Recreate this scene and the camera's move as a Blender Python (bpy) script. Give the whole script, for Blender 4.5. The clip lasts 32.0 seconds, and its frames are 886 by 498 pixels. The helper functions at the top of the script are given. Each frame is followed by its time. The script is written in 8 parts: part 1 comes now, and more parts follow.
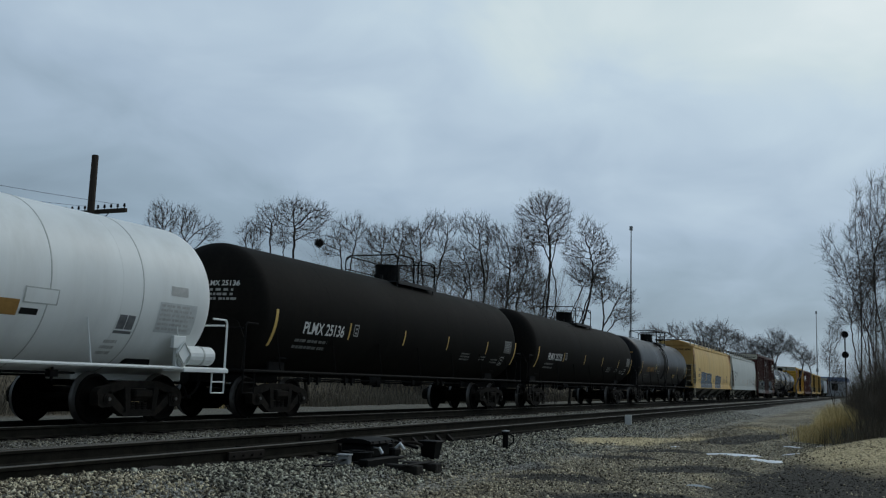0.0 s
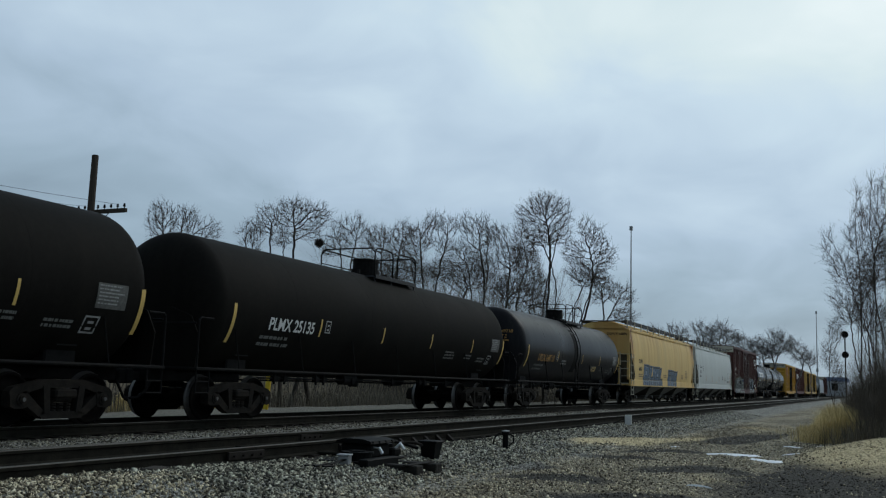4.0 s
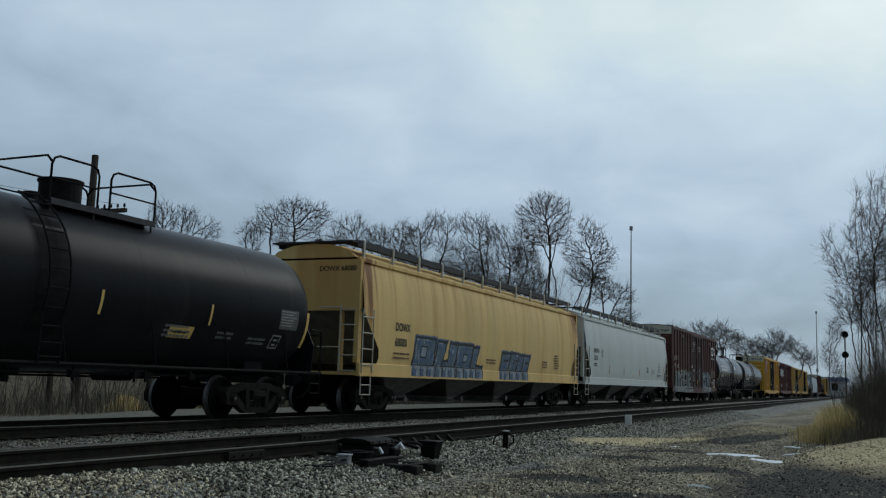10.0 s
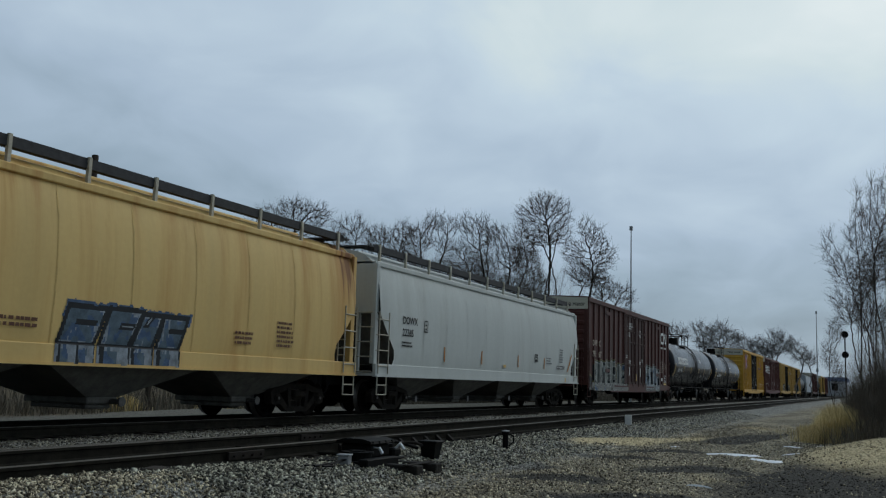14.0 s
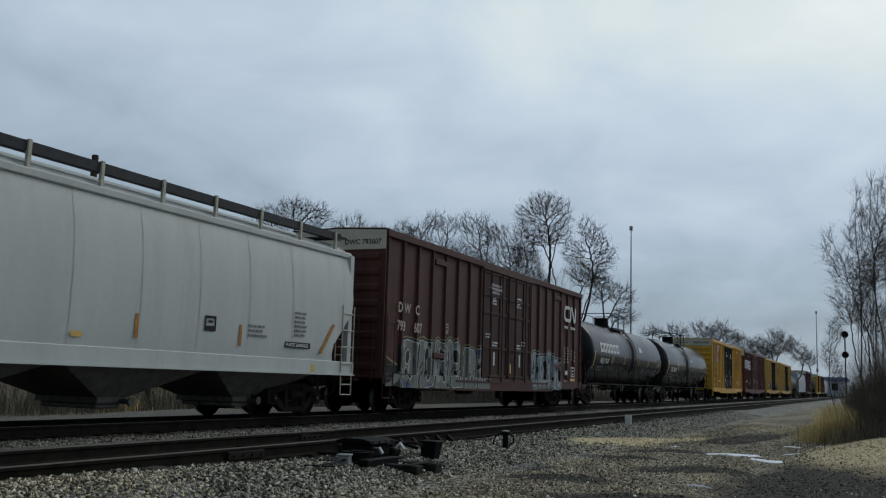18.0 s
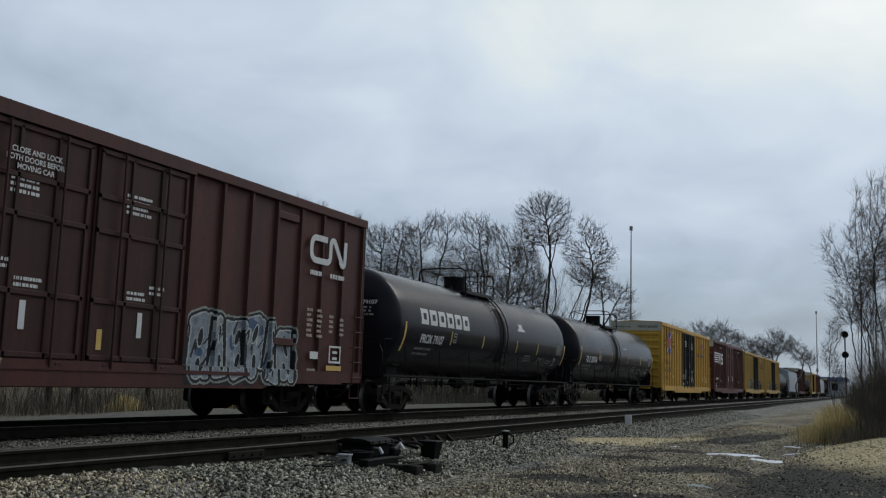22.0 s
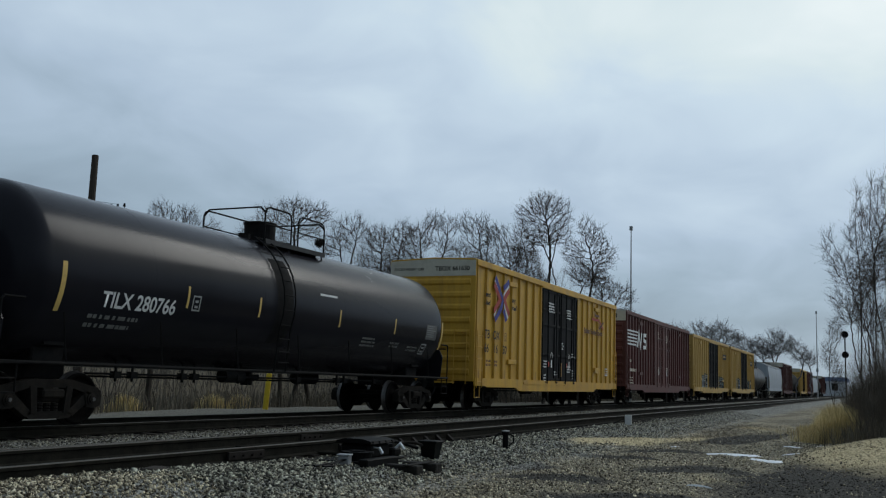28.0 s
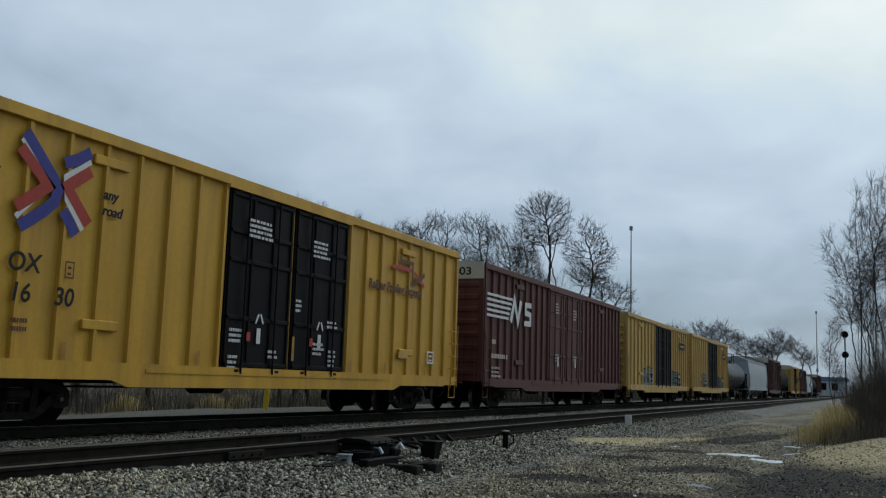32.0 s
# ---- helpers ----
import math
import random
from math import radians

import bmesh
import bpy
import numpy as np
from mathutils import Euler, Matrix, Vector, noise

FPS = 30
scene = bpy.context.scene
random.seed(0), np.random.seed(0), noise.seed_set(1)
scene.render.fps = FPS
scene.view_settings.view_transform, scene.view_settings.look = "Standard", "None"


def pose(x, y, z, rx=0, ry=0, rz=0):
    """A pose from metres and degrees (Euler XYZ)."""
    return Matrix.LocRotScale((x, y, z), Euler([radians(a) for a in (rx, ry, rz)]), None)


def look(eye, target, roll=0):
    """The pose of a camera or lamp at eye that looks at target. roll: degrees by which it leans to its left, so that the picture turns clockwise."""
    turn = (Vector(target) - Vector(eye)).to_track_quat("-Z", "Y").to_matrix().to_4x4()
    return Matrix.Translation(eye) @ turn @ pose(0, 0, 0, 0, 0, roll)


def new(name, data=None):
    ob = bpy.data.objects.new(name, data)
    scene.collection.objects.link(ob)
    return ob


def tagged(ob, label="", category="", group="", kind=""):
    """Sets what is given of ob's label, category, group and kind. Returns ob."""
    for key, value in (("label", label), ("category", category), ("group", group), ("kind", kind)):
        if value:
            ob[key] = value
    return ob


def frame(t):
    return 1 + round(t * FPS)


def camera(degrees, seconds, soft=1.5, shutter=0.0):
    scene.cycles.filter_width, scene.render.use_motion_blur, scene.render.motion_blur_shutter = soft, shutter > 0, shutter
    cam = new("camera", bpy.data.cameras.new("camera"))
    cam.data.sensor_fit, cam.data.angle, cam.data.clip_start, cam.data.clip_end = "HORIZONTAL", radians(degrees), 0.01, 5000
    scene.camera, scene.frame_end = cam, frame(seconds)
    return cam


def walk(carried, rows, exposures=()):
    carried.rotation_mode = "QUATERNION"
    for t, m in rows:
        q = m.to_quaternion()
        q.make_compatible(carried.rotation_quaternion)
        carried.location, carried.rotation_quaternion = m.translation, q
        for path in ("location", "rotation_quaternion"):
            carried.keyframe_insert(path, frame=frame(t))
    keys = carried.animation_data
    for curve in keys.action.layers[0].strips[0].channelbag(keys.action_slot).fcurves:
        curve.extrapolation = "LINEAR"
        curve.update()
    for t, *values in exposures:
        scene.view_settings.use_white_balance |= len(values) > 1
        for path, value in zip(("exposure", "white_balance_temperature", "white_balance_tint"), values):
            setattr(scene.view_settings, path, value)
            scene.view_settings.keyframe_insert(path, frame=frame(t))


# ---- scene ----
cam = camera(50.03, 32.0, soft=1.2)
EYE = (0.0, 0.0, 1.411)
AIM = (9.01320499, 4.10707673, 2.78719743)
walk(cam, [(0.0, look(EYE, AIM, 1.8)), (32.0, look(EYE, AIM, 1.8))],
     exposures=[(0.0, -0.05, 6500, 6), (1.5, 0.02, 6500, 6), (3.5, 0.12, 6500, 5), (7.0, 0.14, 6500, 5), (9.0, 0.10, 6500, 5), (12.0, -0.02, 6520, 6), (18.0, 0.05, 6750, 9), (20.5, 0.16, 6900, 12), (22.5, 0.16, 6900, 12), (24.5, 0.12, 6650, 8), (28.0, 0.12, 6600, 7), (32.0, 0.12, 6650, 7)])

# ---- light ----
SUN_DIR = (0.72, -0.30, 0.62)  # where the bright part of the overcast lies
world = bpy.data.worlds.new("overcast")
scene.world = world
world.use_nodes = True


def build_world():
    nt = world.node_tree
    nt.nodes.clear()
    N, Lk = nt.nodes.new, nt.links.new
    out = N("ShaderNodeOutputWorld")
    bg = N("ShaderNodeBackground")
    bg.inputs["Strength"].default_value = 0.905
    tc = N("ShaderNodeTexCoord")
    # flat cloud deck: divide the direction by its height
    sep = N("ShaderNodeSeparateXYZ")
    Lk(tc.outputs["Generated"], sep.inputs[0])

    def calc(op, a, b=0.0, c=0.0):
        n = N("ShaderNodeMath"); n.operation = op
        for i, v in enumerate((a, b, c)):
            if isinstance(v, float):
                n.inputs[i].default_value = v
            else:
                Lk(v, n.inputs[i])
        return n.outputs[0]

    up = calc("MAXIMUM", sep.outputs["Z"], 0.0)
    add = calc("ADD", up, 0.32)
    comb = N("ShaderNodeCombineXYZ")
    for i in range(3):
        Lk(add, comb.inputs[i])
    dv = N("ShaderNodeVectorMath"); dv.operation = "DIVIDE"
    Lk(tc.outputs["Generated"], dv.inputs[0]); Lk(comb.outputs[0], dv.inputs[1])

    def cloud(scale, place, detail, rough):
        mp = N("ShaderNodeMapping"); mp.inputs["Location"].default_value = place
        Lk(dv.outputs[0], mp.inputs["Vector"])
        n = N("ShaderNodeTexNoise")
        n.inputs["Scale"].default_value, n.inputs["Detail"].default_value = scale, detail
        n.inputs["Roughness"].default_value, n.inputs["Distortion"].default_value = rough, 0.5
        Lk(mp.outputs[0], n.inputs["Vector"])
        return n.outputs["Fac"]

    # the deck brightens upwards and towards the hidden sun
    dot = N("ShaderNodeVectorMath"); dot.operation = "DOT_PRODUCT"; dot.inputs[1].default_value = Vector(SUN_DIR).normalized()
    Lk(tc.outputs["Generated"], dot.inputs[0])
    # unseen sky overhead and behind is dimmed to cut the light on the ground
    low = calc("MINIMUM", up, 0.36)
    high = calc("SUBTRACT", up, low)
    v = calc("MULTIPLY_ADD", dot.outputs["Value"], 0.45, 0.02)
    v = calc("MULTIPLY_ADD", low, 1.05, v)
    v = calc("MULTIPLY_ADD", high, -0.55, v)
    v = calc("MULTIPLY_ADD", calc("SUBTRACT", cloud(1.5, (3.1, 1.7, 0.4), 3.0, 0.45), 0.5), 0.27, v)
    v = calc("MULTIPLY_ADD", calc("SUBTRACT", cloud(3.6, (1.3, 5.2, 2.4), 4.0, 0.5), 0.5), 0.30, v)
    ramp = N("ShaderNodeValToRGB")
    e = ramp.color_ramp.elements
    e[0].position, e[0].color = 0.22, (0.19, 0.25, 0.32, 1)
    e[1].position, e[1].color = 0.92, (0.86, 0.92, 0.95, 1)
    for p, c in ((0.42, (0.325, 0.42, 0.53)), (0.53, (0.425, 0.53, 0.67)), (0.62, (0.51, 0.62, 0.755)), (0.69, (0.575, 0.69, 0.81)), (0.77, (0.67, 0.77, 0.825))):
        k = e.new(p); k.color = (*c, 1)
    Lk(v, ramp.inputs[0])
    sky = N("ShaderNodeTexSky"); sky.sky_type = "NISHITA"; sky.sun_disc = False
    sky.sun_elevation, sky.sun_rotation = radians(38), radians(113)
    mix = N("ShaderNodeMixRGB"); mix.blend_type = "ADD"; mix.inputs[0].default_value = 0.006
    Lk(ramp.outputs[0], mix.inputs[1]); Lk(sky.outputs[0], mix.inputs[2])
    Lk(mix.outputs[0], bg.inputs["Color"])
    Lk(bg.outputs[0], out.inputs[0])


build_world()
sun_data = bpy.data.lights.new("sun", "SUN")
sun_data.energy, sun_data.angle, sun_data.color = 0.66, radians(25), (1.0, 0.985, 0.965)
sun = new("sun", sun_data)
sun.matrix_world = look(SUN_DIR, (0, 0, 0))

# ---- materials ----
def mat(name, col, rough=0.6, metal=0.0, vary=0.25, scale=3.0, bump=0.0, bscale=40.0, col2=None, dirt=None, streak=False, obj=True, spec=0.22, rnd=0.0):
    """A procedural surface: two scales of tone, optional second colour in patches, optional vertical streaks, fine relief."""
    m = bpy.data.materials.new(name)
    m.use_nodes = True
    nt = m.node_tree
    N, Lk = nt.nodes.new, nt.links.new
    b = nt.nodes["Principled BSDF"]
    b.inputs["Roughness"].default_value, b.inputs["Metallic"].default_value = rough, metal
    b.inputs["Specular IOR Level"].default_value = spec
    tc = N("ShaderNodeTexCoord")
    src = tc.outputs["Object"]
    mp = N("ShaderNodeMapping")
    mp.inputs["Scale"].default_value = (1.0, 1.0, 0.16) if streak else (1, 1, 1)
    Lk(src, mp.inputs["Vector"])
    n1 = N("ShaderNodeTexNoise"); n1.inputs["Scale"].default_value = scale; n1.inputs["Detail"].default_value = 6
    n1.inputs["Roughness"].default_value = 0.6
    Lk(mp.outputs[0], n1.inputs["Vector"])
    n2 = N("ShaderNodeTexNoise"); n2.inputs["Scale"].default_value = scale * 9; n2.inputs["Detail"].default_value = 4
    Lk(src, n2.inputs["Vector"])
    a = Vector(col)
    lo, hi = [max(c * (1 - vary), 0) for c in a], [min(c * (1 + vary), 1) for c in a]
    ramp = N("ShaderNodeValToRGB")
    ramp.color_ramp.elements[0].position, ramp.color_ramp.elements[0].color = 0.3, (*lo, 1)
    ramp.color_ramp.elements[1].position, ramp.color_ramp.elements[1].color = 0.7, (*hi, 1)
    Lk(n1.outputs["Fac"], ramp.inputs[0])
    cur = ramp.outputs[0]
    fine = N("ShaderNodeMixRGB"); fine.blend_type = "OVERLAY"; fine.inputs[0].default_value = min(vary * 1.2, 0.6)
    Lk(cur, fine.inputs[1]); Lk(n2.outputs["Color"], fine.inputs[2])
    hs = N("ShaderNodeHueSaturation")
    g = N("ShaderNodeRGBToBW"); Lk(n2.outputs["Color"], g.inputs[0]); Lk(g.outputs[0], fine.inputs[2])
    cur = fine.outputs[0]
    if col2:
        n3 = N("ShaderNodeTexNoise"); n3.inputs["Scale"].default_value = scale * 0.7; n3.inputs["Detail"].default_value = 7
        n3.inputs["Roughness"].default_value = 0.65
        mp2 = N("ShaderNodeMapping"); mp2.inputs["Location"].default_value = (7, 3, 5)
        mp2.inputs["Scale"].default_value = (1.6, 1.6, 0.14) if streak else (1, 1, 1)
        Lk(src, mp2.inputs["Vector"]); Lk(mp2.outputs[0], n3.inputs["Vector"])
        r2 = N("ShaderNodeValToRGB")
        r2.color_ramp.elements[0].position = dirt[0]; r2.color_ramp.elements[1].position = dirt[1]
        Lk(n3.outputs["Fac"], r2.inputs[0])
        mx = N("ShaderNodeMixRGB"); mx.inputs[2].default_value = (*col2, 1)
        Lk(r2.outputs[0], mx.inputs[0]); Lk(cur, mx.inputs[1]); cur = mx.outputs[0]
    if rnd:
        oi = N("ShaderNodeObjectInfo")
        mr = N("ShaderNodeMapRange"); mr.inputs[3].default_value, mr.inputs[4].default_value = 1 - rnd, 1 + rnd
        Lk(oi.outputs["Random"], mr.inputs[0]); Lk(mr.outputs[0], hs.inputs["Value"])
    Lk(cur, hs.inputs["Color"])
    Lk(hs.outputs[0], b.inputs["Base Color"])
    rr = N("ShaderNodeMapRange"); rr.inputs[3].default_value, rr.inputs[4].default_value = max(rough - 0.12, 0.02), min(rough + 0.12, 1)
    Lk(n1.outputs["Fac"], rr.inputs[0]); Lk(rr.outputs[0], b.inputs["Roughness"])
    if bump:
        n4 = N("ShaderNodeTexNoise"); n4.inputs["Scale"].default_value = bscale; n4.inputs["Detail"].default_value = 5
        Lk(src, n4.inputs["Vector"])
        bp = N("ShaderNodeBump"); bp.inputs["Strength"].default_value = bump; bp.inputs["Distance"].default_value = 0.02
        Lk(n4.outputs["Fac"], bp.inputs["Height"]); Lk(bp.outputs[0], b.inputs["Normal"])
    return m


def island_mat(name, cols, rough=0.9, tint=0.3, hard=False):
    """Stones, leaves and stalks: every loose piece takes a tone of its own."""
    m = bpy.data.materials.new(name)
    m.use_nodes = True
    nt = m.node_tree
    N, Lk = nt.nodes.new, nt.links.new
    b = nt.nodes["Principled BSDF"]
    b.inputs["Roughness"].default_value = rough
    b.inputs["Specular IOR Level"].default_value = 0.25
    g = N("ShaderNodeNewGeometry")
    r = N("ShaderNodeValToRGB")
    r.color_ramp.interpolation = "CONSTANT" if hard else "LINEAR"
    e = r.color_ramp.elements
    e[0].position, e[0].color = 0.0, (*cols[0], 1)
    e[1].position, e[1].color = 1.0, (*cols[-1], 1)
    for i, c in enumerate(cols[1:-1], 1):
        k = e.new(i / (len(cols) - 1)); k.color = (*c, 1)
    Lk(g.outputs["Random Per Island"], r.inputs[0])
    tc = N("ShaderNodeTexCoord")
    n = N("ShaderNodeTexNoise"); n.inputs["Scale"].default_value = 0.9; n.inputs["Detail"].default_value = 5
    Lk(tc.outputs["Object"], n.inputs["Vector"])
    mx = N("ShaderNodeMixRGB"); mx.blend_type = "OVERLAY"; mx.inputs[0].default_value = tint
    Lk(r.outputs[0], mx.inputs[1]); Lk(n.outputs["Fac"], mx.inputs[2])
    Lk(mx.outputs[0], b.inputs["Base Color"])
    return m


def rusted_paint(name, col, film, rust, half):
    """Faded paint with long rust runs below the roof edge and heavy rust at both ends of a car of that half length."""
    m = mat(name, col, 0.6, vary=0.09, scale=1.1, col2=film, dirt=(0.52, 0.82), streak=True)
    nt = m.node_tree
    N, Lk = nt.nodes.new, nt.links.new
    b = nt.nodes["Principled BSDF"]
    src = b.inputs["Base Color"].links[0].from_socket
    tc = N("ShaderNodeTexCoord")
    sep = N("ShaderNodeSeparateXYZ"); Lk(tc.outputs["Object"], sep.inputs[0])

    def calc(op, a, b=0.0, c=0.0):
        n = N("ShaderNodeMath"); n.operation = op
        for i, v in enumerate((a, b, c)):
            if isinstance(v, (int, float)):
                n.inputs[i].default_value = v
            else:
                Lk(v, n.inputs[i])
        return n.outputs[0]

    def span(v, a, b, c, d):
        n = N("ShaderNodeMapRange"); n.interpolation_type = "SMOOTHSTEP"
        n.inputs[1].default_value, n.inputs[2].default_value, n.inputs[3].default_value, n.inputs[4].default_value = a, b, c, d
        Lk(v, n.inputs[0])
        return n.outputs[0]

    def runs(sx, sz, scale, place):
        mp = N("ShaderNodeMapping"); mp.inputs["Scale"].default_value, mp.inputs["Location"].default_value = (sx, 0.6, sz), place
        Lk(tc.outputs["Object"], mp.inputs["Vector"])
        n = N("ShaderNodeTexNoise"); n.inputs["Scale"].default_value, n.inputs["Detail"].default_value, n.inputs["Roughness"].default_value = scale, 5, 0.6
        Lk(mp.outputs[0], n.inputs["Vector"])
        return n.outputs["Fac"]

    far = calc("ABSOLUTE", sep.outputs["X"])
    end = calc("MULTIPLY", span(far, half - 1.6, half - 0.25, 0.0, 1.0), span(far, half - 0.20, half - 0.12, 1.0, 0.35))
    high = span(sep.outputs["Z"], 1.6, 4.0, 0.25, 1.0)
    thin = runs(2.2, 0.10, 1.0, (3, 1, 2))
    f1 = calc("MULTIPLY", span(calc("MULTIPLY_ADD", end, 0.22, thin), 0.46, 0.70, 0.0, 0.8), high)
    hard = runs(4.0, 0.22, 1.0, (9, 4, 1))
    f2 = span(calc("MULTIPLY_ADD", calc("MULTIPLY", end, high), 0.42, hard), 0.72, 0.90, 0.0, 0.9)
    cur = src
    for f, c in ((f1, film), (f2, rust)):
        mx = N("ShaderNodeMixRGB"); mx.inputs[2].default_value = (*c, 1)
        Lk(f, mx.inputs[0]); Lk(cur, mx.inputs[1]); cur = mx.outputs[0]
    Lk(cur, b.inputs["Base Color"])
    return m


M = {}
M["tank_black"] = mat("black_tank_paint", (0.0088, 0.0080, 0.0068), 0.72, vary=0.35, scale=1.2, col2=(0.0145, 0.0122, 0.0098), dirt=(0.5, 0.9), streak=True, spec=0.045)
M["tank_grey"] = mat("grey_black_tank_paint", (0.0125, 0.0124, 0.0138), 0.32, vary=0.2, scale=1.2, col2=(0.035, 0.033, 0.031), dirt=(0.55, 0.95), streak=True, spec=0.05)
M["tank_gloss"] = mat("glossy_black_tank_paint", (0.0140, 0.0136, 0.0170), 0.22, vary=0.12, scale=0.35, col2=(0.015, 0.0152, 0.017), dirt=(0.55, 0.95), streak=True, spec=0.10)
M["tank_white"] = mat("white_tank_paint", (0.80, 0.82, 0.80), 0.45, vary=0.08, scale=0.8, col2=(0.60, 0.60, 0.56), dirt=(0.5, 1.0), streak=True)
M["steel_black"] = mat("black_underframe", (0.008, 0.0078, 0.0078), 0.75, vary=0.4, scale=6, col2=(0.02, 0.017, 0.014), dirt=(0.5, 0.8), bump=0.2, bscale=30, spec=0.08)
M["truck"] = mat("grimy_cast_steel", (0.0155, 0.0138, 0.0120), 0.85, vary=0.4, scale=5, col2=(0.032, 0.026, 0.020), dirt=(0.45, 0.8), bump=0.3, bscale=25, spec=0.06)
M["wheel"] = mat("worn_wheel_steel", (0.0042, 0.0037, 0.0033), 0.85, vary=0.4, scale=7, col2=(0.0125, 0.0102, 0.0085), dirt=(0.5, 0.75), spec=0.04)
M["tread"] = mat("polished_tread", (0.13, 0.125, 0.12), 0.45, metal=0.9, vary=0.2, scale=9)
M["cap"] = mat("bearing_cap_steel", (0.12, 0.115, 0.11), 0.5, metal=0.6, vary=0.3, scale=30)
M["yellow_hopper"] = rusted_paint("faded_yellow_paint", (0.64, 0.445, 0.17), (0.47, 0.245, 0.07), (0.17, 0.065, 0.026), 9.93)
M["grey_hopper"] = mat("pale_grey_paint", (0.50, 0.52, 0.49), 0.55, vary=0.07, scale=1.2, col2=(0.38, 0.38, 0.34), dirt=(0.5, 0.9), streak=True)
M["dark_hopper"] = mat("blue_grey_paint", (0.34, 0.37, 0.40), 0.6, vary=0.12, scale=1.5, col2=(0.16, 0.16, 0.16), dirt=(0.5, 0.9), streak=True)
M["box_brown"] = mat("oxide_brown_paint", (0.074, 0.026, 0.021), 0.6, vary=0.3, scale=1.8, col2=(0.042, 0.024, 0.020), dirt=(0.46, 0.78), streak=True)
M["box_red"] = mat("faded_oxide_red_paint", (0.105, 0.038, 0.032), 0.6, vary=0.28, scale=1.8, col2=(0.062, 0.033, 0.028), dirt=(0.46, 0.8), streak=True)
M["box_yellow"] = mat("golden_yellow_paint", (0.54, 0.305, 0.040), 0.5, vary=0.14, scale=1.6, col2=(0.33, 0.185, 0.045), dirt=(0.47, 0.80), streak=True)
M["box_yellow_old"] = mat("aged_yellow_paint", (0.45, 0.29, 0.085), 0.6, vary=0.18, scale=1.4, col2=(0.22, 0.13, 0.045), dirt=(0.48, 0.82), streak=True)
M["door_black"] = mat("black_door_paint", (0.0065, 0.0065, 0.007), 0.65, vary=0.3, scale=2, col2=(0.017, 0.015, 0.013), dirt=(0.55, 0.9), streak=True, spec=0.10)
M["cream"] = mat("cream_end_panel", (0.50, 0.47, 0.38), 0.6, vary=0.1, scale=2, col2=(0.3, 0.27, 0.2), dirt=(0.55, 0.9))
M["roof_metal"] = mat("galvanised_roof", (0.42, 0.42, 0.40), 0.5, metal=0.3, vary=0.2, scale=1.5, col2=(0.22, 0.19, 0.15), dirt=(0.5, 0.85))
M["grate"] = mat("dark_grating", (0.042, 0.043, 0.045), 0.7, metal=0.2, vary=0.3, scale=9)
M["white_paint"] = mat("white_lettering", (0.62, 0.62, 0.60), 0.6, vary=0.1, scale=8)
M["dull_white"] = mat("worn_white_lettering", (0.30, 0.30, 0.29), 0.6, vary=0.25, scale=14)
M["gold_paint"] = mat("yellow_lettering", (0.34, 0.19, 0.055), 0.6, vary=0.15, scale=8)
M["reflector"] = mat("yellow_reflector_strip", (0.62, 0.42, 0.13), 0.45, vary=0.1, scale=12)
M["dark_letter"] = mat("black_lettering", (0.010, 0.010, 0.010), 0.6, vary=0.2, scale=8)
M["red_paint"] = mat("red_marking", (0.36, 0.05, 0.035), 0.55, vary=0.12, scale=8)
M["blue_paint"] = mat("blue_marking", (0.045, 0.05, 0.23), 0.55, vary=0.12, scale=8)
M["graf_blue"] = mat("grey_blue_spray_paint", (0.080, 0.115, 0.145), 0.6, vary=0.35, scale=5)
M["graf_pale"] = mat("pale_spray_paint", (0.26, 0.275, 0.25), 0.6, vary=0.35, scale=5)
M["graf_teal"] = mat("teal_spray_paint", (0.09, 0.13, 0.135), 0.6, vary=0.4, scale=5)
M["graf_black"] = mat("black_spray_paint", (0.016, 0.018, 0.02), 0.55, vary=0.3, scale=6)
M["rail_side"] = mat("rusty_rail_web", (0.0165, 0.0152, 0.0118), 0.9, vary=0.4, scale=5, col2=(0.028, 0.024, 0.017), dirt=(0.5, 0.8), bump=0.25, bscale=40, spec=0.05)
M["rail_top"] = mat("worn_rail_head", (0.080, 0.077, 0.066), 0.6, metal=0.3, vary=0.15, scale=3, col2=(0.06, 0.045, 0.036), dirt=(0.45, 0.7))
M["tie"] = mat("creosoted_tie_wood", (0.032, 0.026, 0.020), 0.9, vary=0.4, scale=3, col2=(0.085, 0.072, 0.056), dirt=(0.5, 0.8), bump=0.5, bscale=20, rnd=0.35)
M["plate"] = mat("rusted_tie_plate", (0.018, 0.0145, 0.0115), 0.85, vary=0.3, scale=10, spec=0.15)
M["machine"] = mat("black_machine_paint", (0.0045, 0.0045, 0.0043), 0.6, vary=0.3, scale=6, col2=(0.0135, 0.0120, 0.0098), dirt=(0.55, 0.85), spec=0.07)
M["galv"] = mat("galvanised_steel", (0.30, 0.31, 0.32), 0.5, metal=0.5, vary=0.2, scale=8)
M["pole_wood"] = mat("weathered_pole_wood", (0.050, 0.040, 0.032), 0.9, vary=0.3, scale=4, streak=True, bump=0.3, bscale=25)
M["bark"] = mat("grey_bark", (0.032, 0.027, 0.023), 0.95, vary=0.35, scale=4)
M["twig"] = mat("bare_twig", (0.052, 0.044, 0.039), 0.95, vary=0.3, scale=2)
M["shrub"] = mat("bare_shrub_stem", (0.080, 0.071, 0.060), 0.95, vary=0.35, scale=2)
# paler than the near twigs: distance haze mixed into the colour
M["far_twig"] = mat("haze_grey_twig", (0.16, 0.152, 0.155), 0.95, vary=0.3, scale=1)
M["thicket"] = mat("grey_brown_shrub_stem", (0.092, 0.077, 0.061), 0.95, vary=0.4, scale=2)
